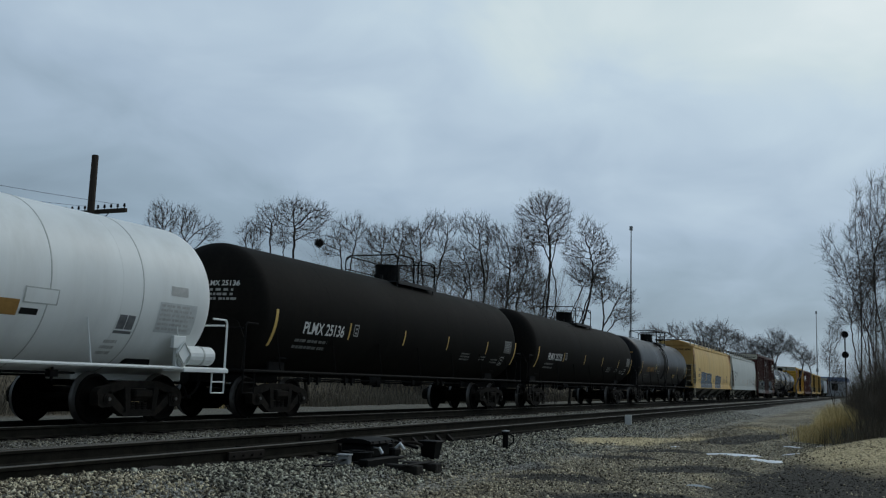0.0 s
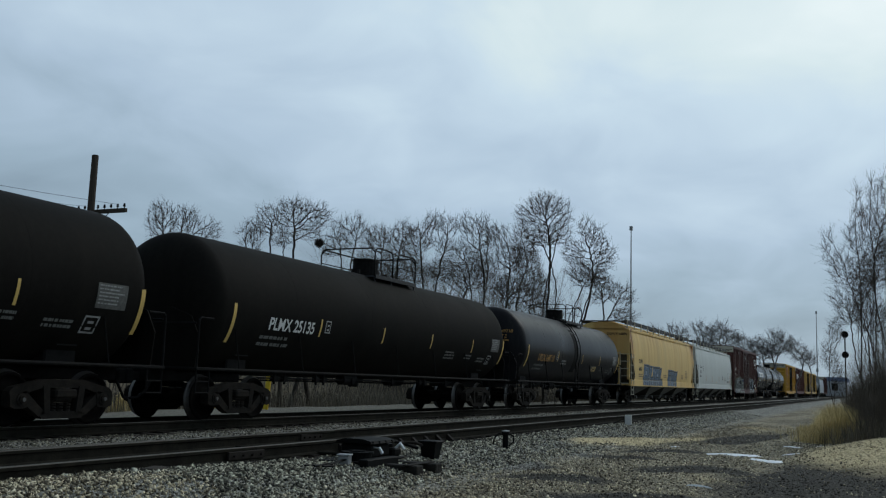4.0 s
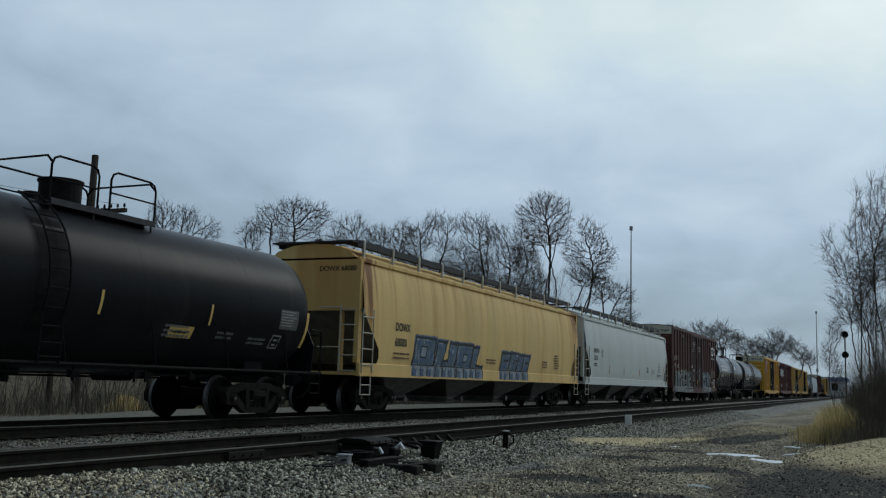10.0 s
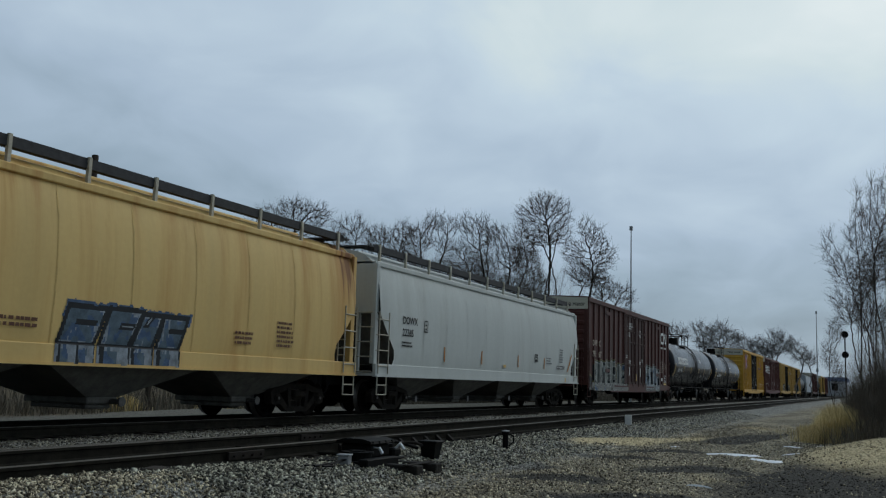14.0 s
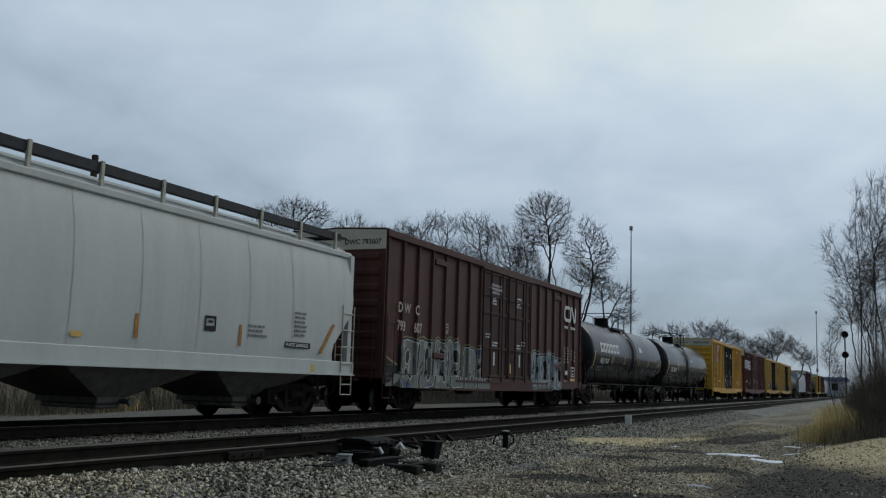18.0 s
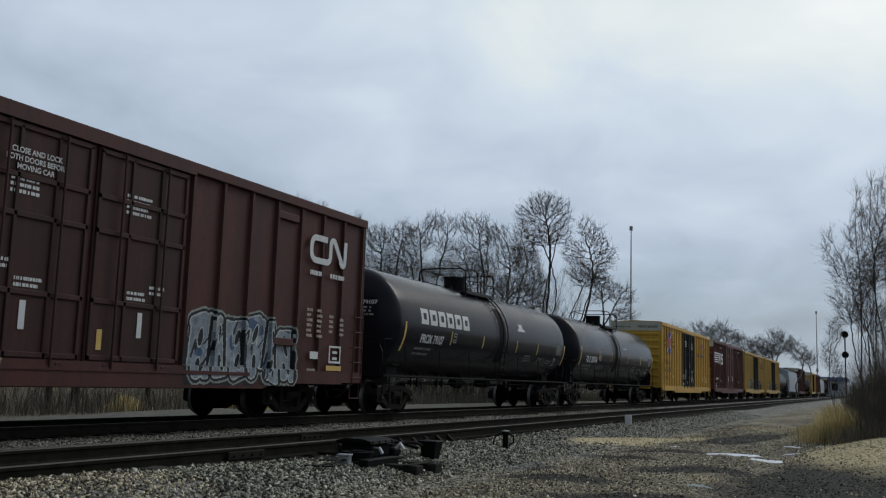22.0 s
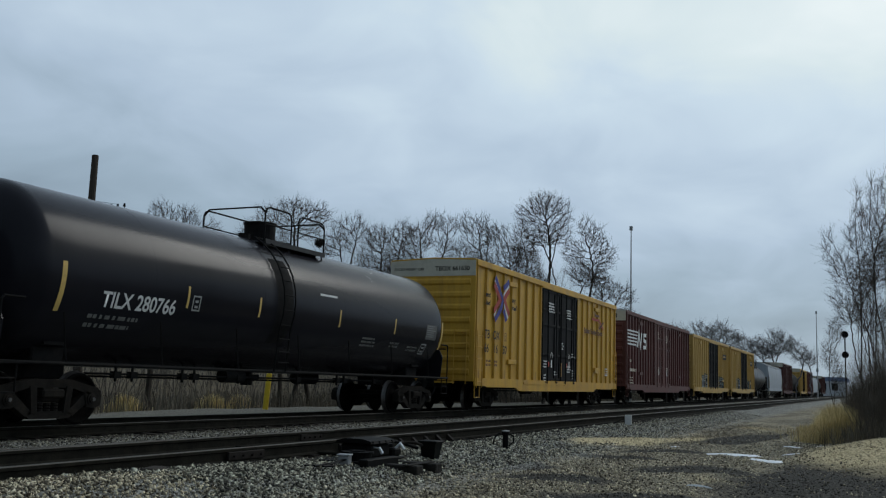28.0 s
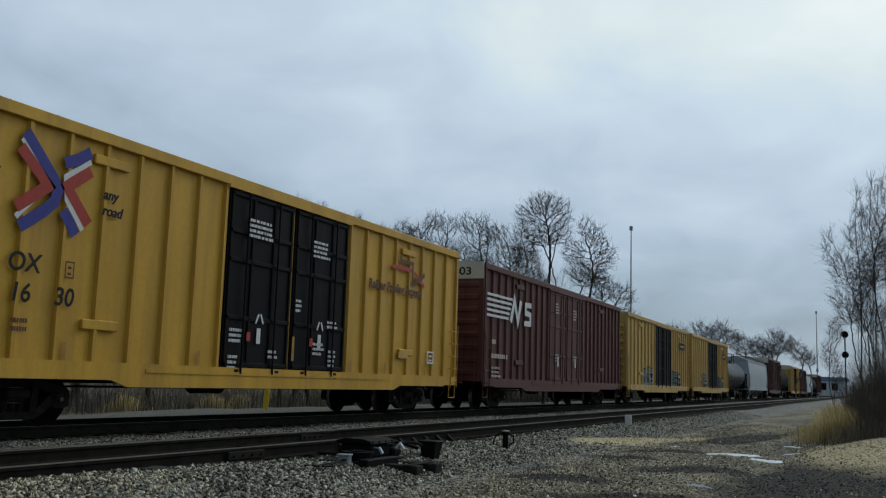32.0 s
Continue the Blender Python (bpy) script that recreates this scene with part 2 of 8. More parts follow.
M["faint_print"] = mat("faded_grey_lettering", (0.15, 0.15, 0.14), 0.6, vary=0.3, scale=14)
M["stencil_grey"] = mat("dull_grey_stencil", (0.10, 0.098, 0.09), 0.6, vary=0.4, scale=14)
M["old_tie"] = mat("oily_tie_wood", (0.014, 0.012, 0.010), 0.9, vary=0.4, scale=4, col2=(0.035, 0.03, 0.024), dirt=(0.5, 0.8), bump=0.5, bscale=20, spec=0.2)
M["snow"] = mat("old_snow", (0.91, 0.92, 0.93), 0.6, vary=0.06, scale=6, bump=0.3, bscale=12)
M["tower_paint"] = mat("dull_mast_steel", (0.45, 0.46, 0.47), 0.6, vary=0.15, scale=3)
M["yellow_post"] = mat("yellow_marker_paint", (0.60, 0.42, 0.03), 0.5, vary=0.12, scale=5)
M["house_wall"] = mat("white_siding", (0.55, 0.57, 0.60), 0.7, vary=0.1, scale=1.0)
M["house_roof"] = mat("blue_grey_roof", (0.17, 0.22, 0.34), 0.7, vary=0.2, scale=1.0)
M["grass"] = island_mat("dry_grass", [(0.42, 0.32, 0.14), (0.70, 0.56, 0.27), (0.52, 0.40, 0.18), (0.80, 0.66, 0.37)])
M["weeds"] = island_mat("dead_weeds", [(0.085, 0.073, 0.055), (0.15, 0.13, 0.098), (0.11, 0.096, 0.074), (0.19, 0.165, 0.12)])
M["stone"] = island_mat("ballast_stone", [(0.024, 0.0222, 0.0175), (0.32, 0.30, 0.226), (0.066, 0.0612, 0.0465), (0.66, 0.635, 0.50), (0.165, 0.147, 0.106), (0.033, 0.0306, 0.0230), (0.47, 0.438, 0.328), (0.107, 0.0985, 0.0735), (0.23, 0.213, 0.158)], hard=True)
M["dim_stone"] = island_mat("dusty_ballast_stone", [(0.020, 0.0182, 0.0145), (0.175, 0.162, 0.122), (0.055, 0.0508, 0.0385), (0.31, 0.29, 0.222), (0.10, 0.0925, 0.069), (0.03, 0.0276, 0.0215)], hard=True)
M["gravel"] = island_mat("brown_gravel", [(0.050, 0.040, 0.026), (0.46, 0.39, 0.26), (0.13, 0.107, 0.070), (0.85, 0.75, 0.54), (0.26, 0.214, 0.14), (0.072, 0.060, 0.042), (0.66, 0.57, 0.39), (0.175, 0.145, 0.096)], hard=True)
M["handle"] = mat("bright_bare_steel", (0.80, 0.81, 0.82), 0.35, metal=0.2, vary=0.05, scale=8)
M["graf_white"] = mat("white_spray_paint", (0.42, 0.44, 0.42), 0.6, vary=0.25, scale=6)
M["graf_silver"] = mat("dull_silver_spray", (0.16, 0.163, 0.15), 0.55, vary=0.2, scale=4)
M["door_brown"] = mat("grimy_oxide_brown", (0.050, 0.021, 0.0175), 0.65, vary=0.3, scale=2.5, col2=(0.026, 0.017, 0.014), dirt=(0.48, 0.8), streak=True)
M["pale_print"] = mat("pale_grey_lettering", (0.46, 0.46, 0.44), 0.6, vary=0.15, scale=10)
M["tan_gravel"] = island_mat("tan_gravel", [(0.10, 0.08, 0.05), (0.50, 0.40, 0.25), (0.22, 0.18, 0.115), (0.66, 0.56, 0.38), (0.34, 0.27, 0.17)])
M["graf_bluepale"] = mat("pale_blue_grey_spray", (0.22, 0.25, 0.28), 0.6, vary=0.4, scale=6)
M["graf_rim"] = mat("olive_spray", (0.21, 0.19, 0.095), 0.6, vary=0.3, scale=6)
M["graf_brown"] = mat("brown_stencil_paint", (0.11, 0.05, 0.03), 0.6, vary=0.3, scale=9)
M["graf_grey"] = mat("grey_stencil_paint", (0.16, 0.165, 0.17), 0.6, vary=0.3, scale=9)
M["dull_cream"] = mat("worn_cream_lettering", (0.42, 0.36, 0.29), 0.6, vary=0.2, scale=10)
M["orange"] = mat("faded_orange_strip", (0.40, 0.17, 0.035), 0.55, vary=0.2, scale=8)
M["grimy_stone"] = island_mat("oily_ballast_stone", [(0.03, 0.026, 0.022), (0.10, 0.09, 0.075), (0.05, 0.044, 0.037), (0.16, 0.145, 0.125)])
M["graf_blue2"] = mat("blue_spray_paint", (0.06, 0.10, 0.175), 0.6, vary=0.35, scale=5)
M["chute"] = mat("lit_grey_outlet", (0.115, 0.112, 0.10), 0.75, vary=0.35, scale=5)

# ---- helpers for meshes ----
def mesh_ob(name, bm, material, smooth=False):
    me = bpy.data.meshes.new(name)
    if smooth:
        for e in bm.edges:
            e.smooth = e.calc_face_angle(0.0) < 0.5
    bm.to_mesh(me)
    bm.free()
    me.materials.append(material)
    if smooth:
        for p in me.polygons:
            p.use_smooth = True
    return me


def part(name, bm, material, parent, label="", at=None, smooth=False):
    """One mesh object under a thing or under a part; bm may be a bmesh or a mesh that alike parts share."""
    me = bm if isinstance(bm, bpy.types.Mesh) else mesh_ob(name, bm, material, smooth)
    ob = new(name, me)
    ob.parent = parent
    if at is not None:
        ob.matrix_basis = at
    if label:
        ob["label"] = label
    return ob


def thing(name, m, label, category, group="", kind=""):
    ob = new(name)
    ob.empty_display_size = 0.3
    ob.matrix_basis = m
    return tagged(ob, label, category, group, kind)


def box(bm, x0, x1, y0, y1, z0, z1, bev=0.0):
    v = [bm.verts.new(p) for p in ((x0, y0, z0), (x1, y0, z0), (x1, y1, z0), (x0, y1, z0), (x0, y0, z1), (x1, y0, z1), (x1, y1, z1), (x0, y1, z1))]
    fs = [bm.faces.new([v[i] for i in q]) for q in ((0, 3, 2, 1), (4, 5, 6, 7), (0, 1, 5, 4), (1, 2, 6, 5), (2, 3, 7, 6), (3, 0, 4, 7))]
    if bev:
        bmesh.ops.bevel(bm, geom=list({e for f in fs for e in f.edges}), offset=bev, segments=1, affect="EDGES", clamp_overlap=True)


def bm_box(*a, **k):
    bm = bmesh.new()
    box(bm, *a, **k)
    return bm


def rod(bm, a, b, r, seg=8, r2=None, caps=True):
    """A straight tapered rod from a to b."""
    a, b = Vector(a), Vector(b)
    d = (b - a).normalized()
    u = d.orthogonal().normalized()
    w = d.cross(u)
    r2 = r if r2 is None else r2
    ra = [bm.verts.new(a + (u * math.cos(t) + w * math.sin(t)) * r) for t in [2 * math.pi * i / seg for i in range(seg)]]
    rb = [bm.verts.new(b + (u * math.cos(t) + w * math.sin(t)) * r2) for t in [2 * math.pi * i / seg for i in range(seg)]]
    for i in range(seg):
        bm.faces.new((ra[i], ra[(i + 1) % seg], rb[(i + 1) % seg], rb[i]))
    if caps:
        bm.faces.new(ra[::-1]); bm.faces.new(rb)


def pipe(bm, pts, r, seg=6):
    """A bent pipe through the points, one unbroken tube."""
    p = [Vector(q) for q in pts]
    ways = [(b - a).normalized() for a, b in zip(p[:-1], p[1:])]
    u = ways[0].orthogonal().normalized()
    rings = []
    for i, q in enumerate(p):
        d = (ways[max(i - 1, 0)] + ways[min(i, len(ways) - 1)])
        d = d.normalized() if d.length > 1e-4 else ways[min(i, len(ways) - 1)]
        u = (u - d * u.dot(d))
        u = u.normalized() if u.length > 1e-4 else d.orthogonal().normalized()
        w = d.cross(u)
        rings.append([bm.verts.new(q + (u * math.cos(2 * math.pi * k / seg) + w * math.sin(2 * math.pi * k / seg)) * r) for k in range(seg)])
    for A, B in zip(rings[:-1], rings[1:]):
        for k in range(seg):
            bm.faces.new((A[k], A[(k + 1) % seg], B[(k + 1) % seg], B[k]))
    bm.faces.new(rings[0][::-1]); bm.faces.new(rings[-1])


def lathe_x(bm, prof, zc, seg=48, y=0.0):
    """A turned body about the x axis; prof: (x, radius)."""
    rings = []
    for x, r in prof:
        if r < 1e-4:
            rings.append([bm.verts.new((x, y, zc))])
        else:
            rings.append([bm.verts.new((x, y + r * math.cos(2 * math.pi * i / seg), zc + r * math.sin(2 * math.pi * i / seg))) for i in range(seg)])
    for A, B in zip(rings[:-1], rings[1:]):
        for i in range(seg):
            j = (i + 1) % seg
            if len(A) == 1 and len(B) == 1:
                continue
            if len(A) == 1:
                bm.faces.new((A[0], B[j], B[i]))
            elif len(B) == 1:
                bm.faces.new((A[i], A[j], B[0]))
            else:
                bm.faces.new((A[i], A[j], B[j], B[i]))


def lathe_y(bm, prof, xc, zc, seg=28):
    """A turned body about the y axis; prof: (y, radius)."""
    rings = []
    for y, r in prof:
        if r < 1e-4:
            rings.append([bm.verts.new((xc, y, zc))])
        else:
            rings.append([bm.verts.new((xc + r * math.cos(2 * math.pi * i / seg), y, zc + r * math.sin(2 * math.pi * i / seg))) for i in range(seg)])
    for A, B in zip(rings[:-1], rings[1:]):
        for i in range(seg):
            j = (i + 1) % seg
            if len(A) == 1 and len(B) == 1:
                continue
            if len(A) == 1:
                bm.faces.new((A[0], B[i], B[j]))
            elif len(B) == 1:
                bm.faces.new((A[j], A[i], B[0]))
            else:
                bm.faces.new((A[j], A[i], B[i], B[j]))


def prism(bm, poly, x0, x1):
    """A closed (y, z) outline drawn out along x."""
    A = [bm.verts.new((x0, y, z)) for y, z in poly]
    B = [bm.verts.new((x1, y, z)) for y, z in poly]
    n = len(poly)
    for i in range(n):
        bm.faces.new((A[i], A[(i + 1) % n], B[(i + 1) % n], B[i]))
    bm.faces.new(A[::-1]); bm.faces.new(B)


def plate_xz(bm, poly, y0, y1):
    """A closed (x, z) outline drawn out along y."""
    A = [bm.verts.new((x, y0, z)) for x, z in poly]
    B = [bm.verts.new((x, y1, z)) for x, z in poly]
    n = len(poly)
    for i in range(n):
        bm.faces.new((A[i], A[(i + 1) % n], B[(i + 1) % n], B[i]))
    bm.faces.new(A[::-1]); bm.faces.new(B)


def fix(bm):
    bmesh.ops.recalc_face_normals(bm, faces=bm.faces)
    return bm


# ---- ground ----
RAIL = 0.45
TRACKS = {"near": 8.50, "far": 13.60}


def smooth(a, b, t):
    t = min(max((t - a) / (b - a), 0), 1)
    return t * t * (3 - 2 * t)


def ground_z(x, y):
    z = 0.23 * smooth(5.2, 6.9, y) * (1 - 0.75 * smooth(16.2, 17.6, y))
    z += 0.035 * noise.noise((x * 0.5, y * 0.5, 0)) + 0.02 * noise.noise((x * 1.7, y * 1.7, 3))
    # low gravel bank beyond the far track
    z += 0.16 * smooth(17.2, 18.6, y) * (1 - smooth(20.5, 23, y)) * smooth(15, 27, x) * (1 - 0.6 * smooth(60, 90, x))
    # spoil bank at the foot of the thicket
    z += 0.46 * math.exp(-((x - 23.2) / 3.4) ** 2 - ((y + 0.30) / 1.4) ** 2)
    # low tan ridge left by the grader
    z += 0.10 * math.exp(-((x - 24.3) / 3.2) ** 2 - ((y - 5.53 + 0.218 * (x - 24.3)) / 0.34) ** 2)
    # ballast heaped to the rail foot
    z += 0.10 * smooth(11.5, 8.0, x) * smooth(5.9, 6.8, y) * (1 - smooth(7.75, 8.1, y)) if x > 0 else 0
    # shallow wheel ruts of the service road
    for yy in (1.7, 3.4):
        z -= 0.045 * math.exp(-((y - yy - 0.3 * math.sin(x * 0.12)) / 0.35) ** 2)
    # low rise under the tree line
    z += 1.3 * smooth(23.5, 32, y) * smooth(-40, 0, x)
    z += 1.2 * smooth(30, 70, y) * (0.5 + 0.5 * noise.noise((x * 0.02, y * 0.02, 9)))
    return z


# wet dark hollows of the road: centre, half length, half width, turn in degrees
HOLLOWS = ((17.0, 0.7, 4.4, 1.55, -8), (15.75, 5.65, 0.9, 0.75, -40), (17.6, 2.95, 1.25, 0.8, -65), (30.0, 3.5, 4.6, 0.75, -9), (14.3, 4.5, 0.9, 0.55, -60), (19.3, 4.8, 1.0, 0.5, -65), (12.6, 3.1, 1.3, 0.45, -60), (22.0, 4.3, 1.6, 0.35, -30))


def hollow(x, y):
    """How deep inside a dark hollow a place lies: above 0 inside."""
    best = -1.0
    for cx, cy, a, b, rz in HOLLOWS:
        c, s = math.cos(radians(rz)), math.sin(radians(rz))
        dx, dy = x - cx, y - cy
        best = max(best, 1.0 - math.hypot((dx * c + dy * s) / a, (dy * c - dx * s) / b))
    return best + 0.45 * noise.noise((x * 1.3, y * 1.3, 7)) + 0.2 * noise.noise((x * 4, y * 4, 2))


def axis(a, b, step, far):
    v = list(np.arange(a, b, step))
    s, p = step, b
    up = []
    while p < far:
        up.append(p); s *= 1.35; p += s
    up.append(far)
    s, p = step, a
    dn = []
    while p > -far:
        s *= 1.35; p -= s; dn.append(max(p, -far))
    return dn[::-1] + v + up


def ground_material():
    m = bpy.data.materials.new("gravel_ground")
    m.use_nodes = True
    nt = m.node_tree
    N, Lk = nt.nodes.new, nt.links.new
    b = nt.nodes["Principled BSDF"]
    b.inputs["Roughness"].default_value = 0.95
    b.inputs["Specular IOR Level"].default_value = 0.2
    tc = N("ShaderNodeTexCoord")
    sep = N("ShaderNodeSeparateXYZ"); Lk(tc.outputs["Object"], sep.inputs[0])

    def tex(scale, detail=6, rough=0.6):
        n = N("ShaderNodeTexNoise"); n.inputs["Scale"].default_value = scale
        n.inputs["Detail"].default_value = detail; n.inputs["Roughness"].default_value = rough
        Lk(tc.outputs["Object"], n.inputs["Vector"])
        return n.outputs["Fac"]

    def ramp(src, stops):
        r = N("ShaderNodeValToRGB"); e = r.color_ramp.elements
        e[0].position, e[0].color = stops[0][0], (*stops[0][1], 1)
        e[1].position, e[1].color = stops[-1][0], (*stops[-1][1], 1)
        for p, c in stops[1:-1]:
            k = e.new(p); k.color = (*c, 1)
        Lk(src, r.inputs[0])
        return r.outputs[0]

    def mix(f, a, c, mode="MIX"):
        n = N("ShaderNodeMixRGB"); n.blend_type = mode
        for s, v in ((n.inputs[0], f), (n.inputs[1], a), (n.inputs[2], c)):
            if isinstance(v, float):
                s.default_value = v
            else:
                Lk(v, s)
        return n.outputs[0]

    def band(lo0, lo1, wob):
        """0 below lo0, 1 above lo1 in y, with a ragged edge."""
        n = tex(0.55, 5)
        a = N("ShaderNodeMath"); a.operation = "MULTIPLY_ADD"; a.inputs[1].default_value = wob
        Lk(n, a.inputs[0]); Lk(sep.outputs["Y"], a.inputs[2])
        r = N("ShaderNodeMapRange"); r.inputs[1].default_value, r.inputs[2].default_value = lo0 + wob * 0.5, lo1 + wob * 0.5
        r.clamp = True
        Lk(a.outputs[0], r.inputs[0])
        return r.outputs[0]

    # pebbles: every cell has a tone of its own
    vo = N("ShaderNodeTexVoronoi"); vo.inputs["Scale"].default_value = 24.0
    Lk(tc.outputs["Object"], vo.inputs["Vector"])
    vs = N("ShaderNodeSeparateXYZ"); Lk(vo.outputs["Color"], vs.inputs[0])
    soft = tex(26, 5, 0.7)
    gm = N("ShaderNodeMath"); gm.operation = "MULTIPLY_ADD"; gm.inputs[1].default_value = 0.42
    Lk(vs.outputs["X"], gm.inputs[0])
    g2 = N("ShaderNodeMath"); g2.operation = "MULTIPLY_ADD"; g2.inputs[1].default_value = 0.58; g2.inputs[2].default_value = 0.0
    Lk(soft, g2.inputs[0]); Lk(g2.outputs[0], gm.inputs[2])
    grain = gm.outputs[0]
    brown = ramp(grain, [(0.28, (0.062, 0.052, 0.036)), (0.5, (0.22, 0.19, 0.13)), (0.74, (0.56, 0.49, 0.35))])
    tan = ramp(grain, [(0.28, (0.20, 0.150, 0.075)), (0.72, (0.64, 0.52, 0.30))])
    dark = ramp(grain, [(0.3, (0.040, 0.034, 0.024)), (0.72, (0.27, 0.23, 0.16))])
    grey = ramp(grain, [(0.28, (0.045, 0.043, 0.038)), (0.5, (0.18, 0.174, 0.152)), (0.74, (0.46, 0.445, 0.39))])
    sand = ramp(grain, [(0.28, (0.30, 0.235, 0.125)), (0.72, (0.74, 0.61, 0.37))])
    wet = ramp(grain, [(0.3, (0.017, 0.0155, 0.013)), (0.72, (0.085, 0.077, 0.062))])
    soil = ramp(tex(3, 6), [(0.3, (0.07, 0.055, 0.035)), (0.7, (0.17, 0.135, 0.085))])
    pale = ramp(tex(14, 5), [(0.3, (0.075, 0.070, 0.056)), (0.7, (0.25, 0.235, 0.19))])
    st = tex(0.33, 5, 0.55)
    base = mix(ramp(st, [(0.56, (0, 0, 0)), (0.68, (1, 1, 1))]), brown, tan)
    st2 = tex(0.45, 6, 0.6)
    mp = N("ShaderNodeMapping"); mp.inputs["Location"].default_value = (11, 4, 2); mp.inputs["Scale"].default_value = (0.35, 1.1, 1)
    Lk(tc.outputs["Object"], mp.inputs["Vector"])
    n5 = N("ShaderNodeTexNoise"); n5.inputs["Scale"].default_value = 0.8; n5.inputs["Detail"].default_value = 6
    Lk(mp.outputs[0], n5.inputs["Vector"])
    base = mix(ramp(n5.outputs["Fac"], [(0.46, (0, 0, 0)), (0.57, (0.9, 0.9, 0.9))]), base, dark)
    def blob(cx, cy, sx, sy, rz=0.0):
        """A soft patch about (cx, cy)."""
        mp = N("ShaderNodeMapping"); mp.vector_type = "TEXTURE"
        mp.inputs["Location"].default_value, mp.inputs["Rotation"].default_value, mp.inputs["Scale"].default_value = (cx, cy, 0), (0, 0, radians(rz)), (sx, sy, 1000)
        Lk(tc.outputs["Object"], mp.inputs["Vector"])
        ln = N("ShaderNodeVectorMath"); ln.operation = "LENGTH"; Lk(mp.outputs[0], ln.inputs[0])
        ad = N("ShaderNodeMath"); ad.operation = "MULTIPLY_ADD"; ad.inputs[1].default_value = 0.8
        Lk(st2, ad.inputs[0]); Lk(ln.outputs["Value"], ad.inputs[2])
        r = N("ShaderNodeMapRange"); r.inputs[1].default_value, r.inputs[2].default_value, r.inputs[3].default_value, r.inputs[4].default_value = 1.15, 1.5, 1, 0
        Lk(ad.outputs[0], r.inputs[0])
        return r.outputs[0]

    for hollow_at in HOLLOWS:
        base = mix(blob(*hollow_at), base, wet)
    base = mix(blob(23.8, 0.0, 5.8, 1.6), base, sand)
    base = mix(blob(6.4, 6.9, 1.9, 0.9), base, tan)
    c = mix(band(5.0, 5.8, 1.6), base, grey)
    c = mix(blob(25.0, 5.38, 4.3, 0.55, -12.3), c, sand)
    grime = ramp(grain, [(0.3, (0.025, 0.021, 0.017)), (0.7, (0.12, 0.10, 0.08))])
    near = N("ShaderNodeMath"); near.operation = "PINGPONG"; near.inputs[1].default_value = 2.55
    off = N("ShaderNodeMath"); off.operation = "SUBTRACT"; off.inputs[1].default_value = 8.5
    Lk(sep.outputs["Y"], off.inputs[0]); Lk(off.outputs[0], near.inputs[0])
    nm = N("ShaderNodeMapRange"); nm.inputs[1].default_value, nm.inputs[2].default_value, nm.inputs[3].default_value, nm.inputs[4].default_value = 0.7, 1.5, 0.85, 0.0
    Lk(near.outputs[0], nm.inputs[0])
    up = N("ShaderNodeMath"); up.operation = "MULTIPLY"
    Lk(nm.outputs[0], up.inputs[0]); Lk(band(6.2, 7.0, 0.4), up.inputs[1])
    c = mix(up.outputs[0], c, grime)
    c = mix(band(17.0, 17.8, 0.8), c, pale)
    c = mix(band(20.6, 22.0, 1.2), c, soil)
    Lk(c, b.inputs["Base Color"])
    bp = N("ShaderNodeBump"); bp.inputs["Strength"].default_value = 0.9; bp.inputs["Distance"].default_value = 0.05
    Lk(grain, bp.inputs["Height"]); Lk(bp.outputs[0], b.inputs["Normal"])
    return m


def build_ground():
    xs, ys = axis(4.0, 46.0, 0.22, 2500), axis(-4.0, 22.0, 0.22, 2500)
    verts = [(x, y, ground_z(x, y) if abs(x) < 400 and abs(y) < 400 else 0.6) for y in ys for x in xs]
    nx = len(xs)
    faces = [(j * nx + i, j * nx + i + 1, (j + 1) * nx + i + 1, (j + 1) * nx + i) for j in range(len(ys) - 1) for i in range(nx - 1)]
    me = bpy.data.meshes.new("ground")
    me.from_pydata(verts, [], faces)
    me.materials.append(ground_material())
    for p in me.polygons:
        p.use_smooth = True
    tagged(new("ground", me), "brown gravel and dirt with grey ballast by the rails", "ground", kind="structure")


build_ground()


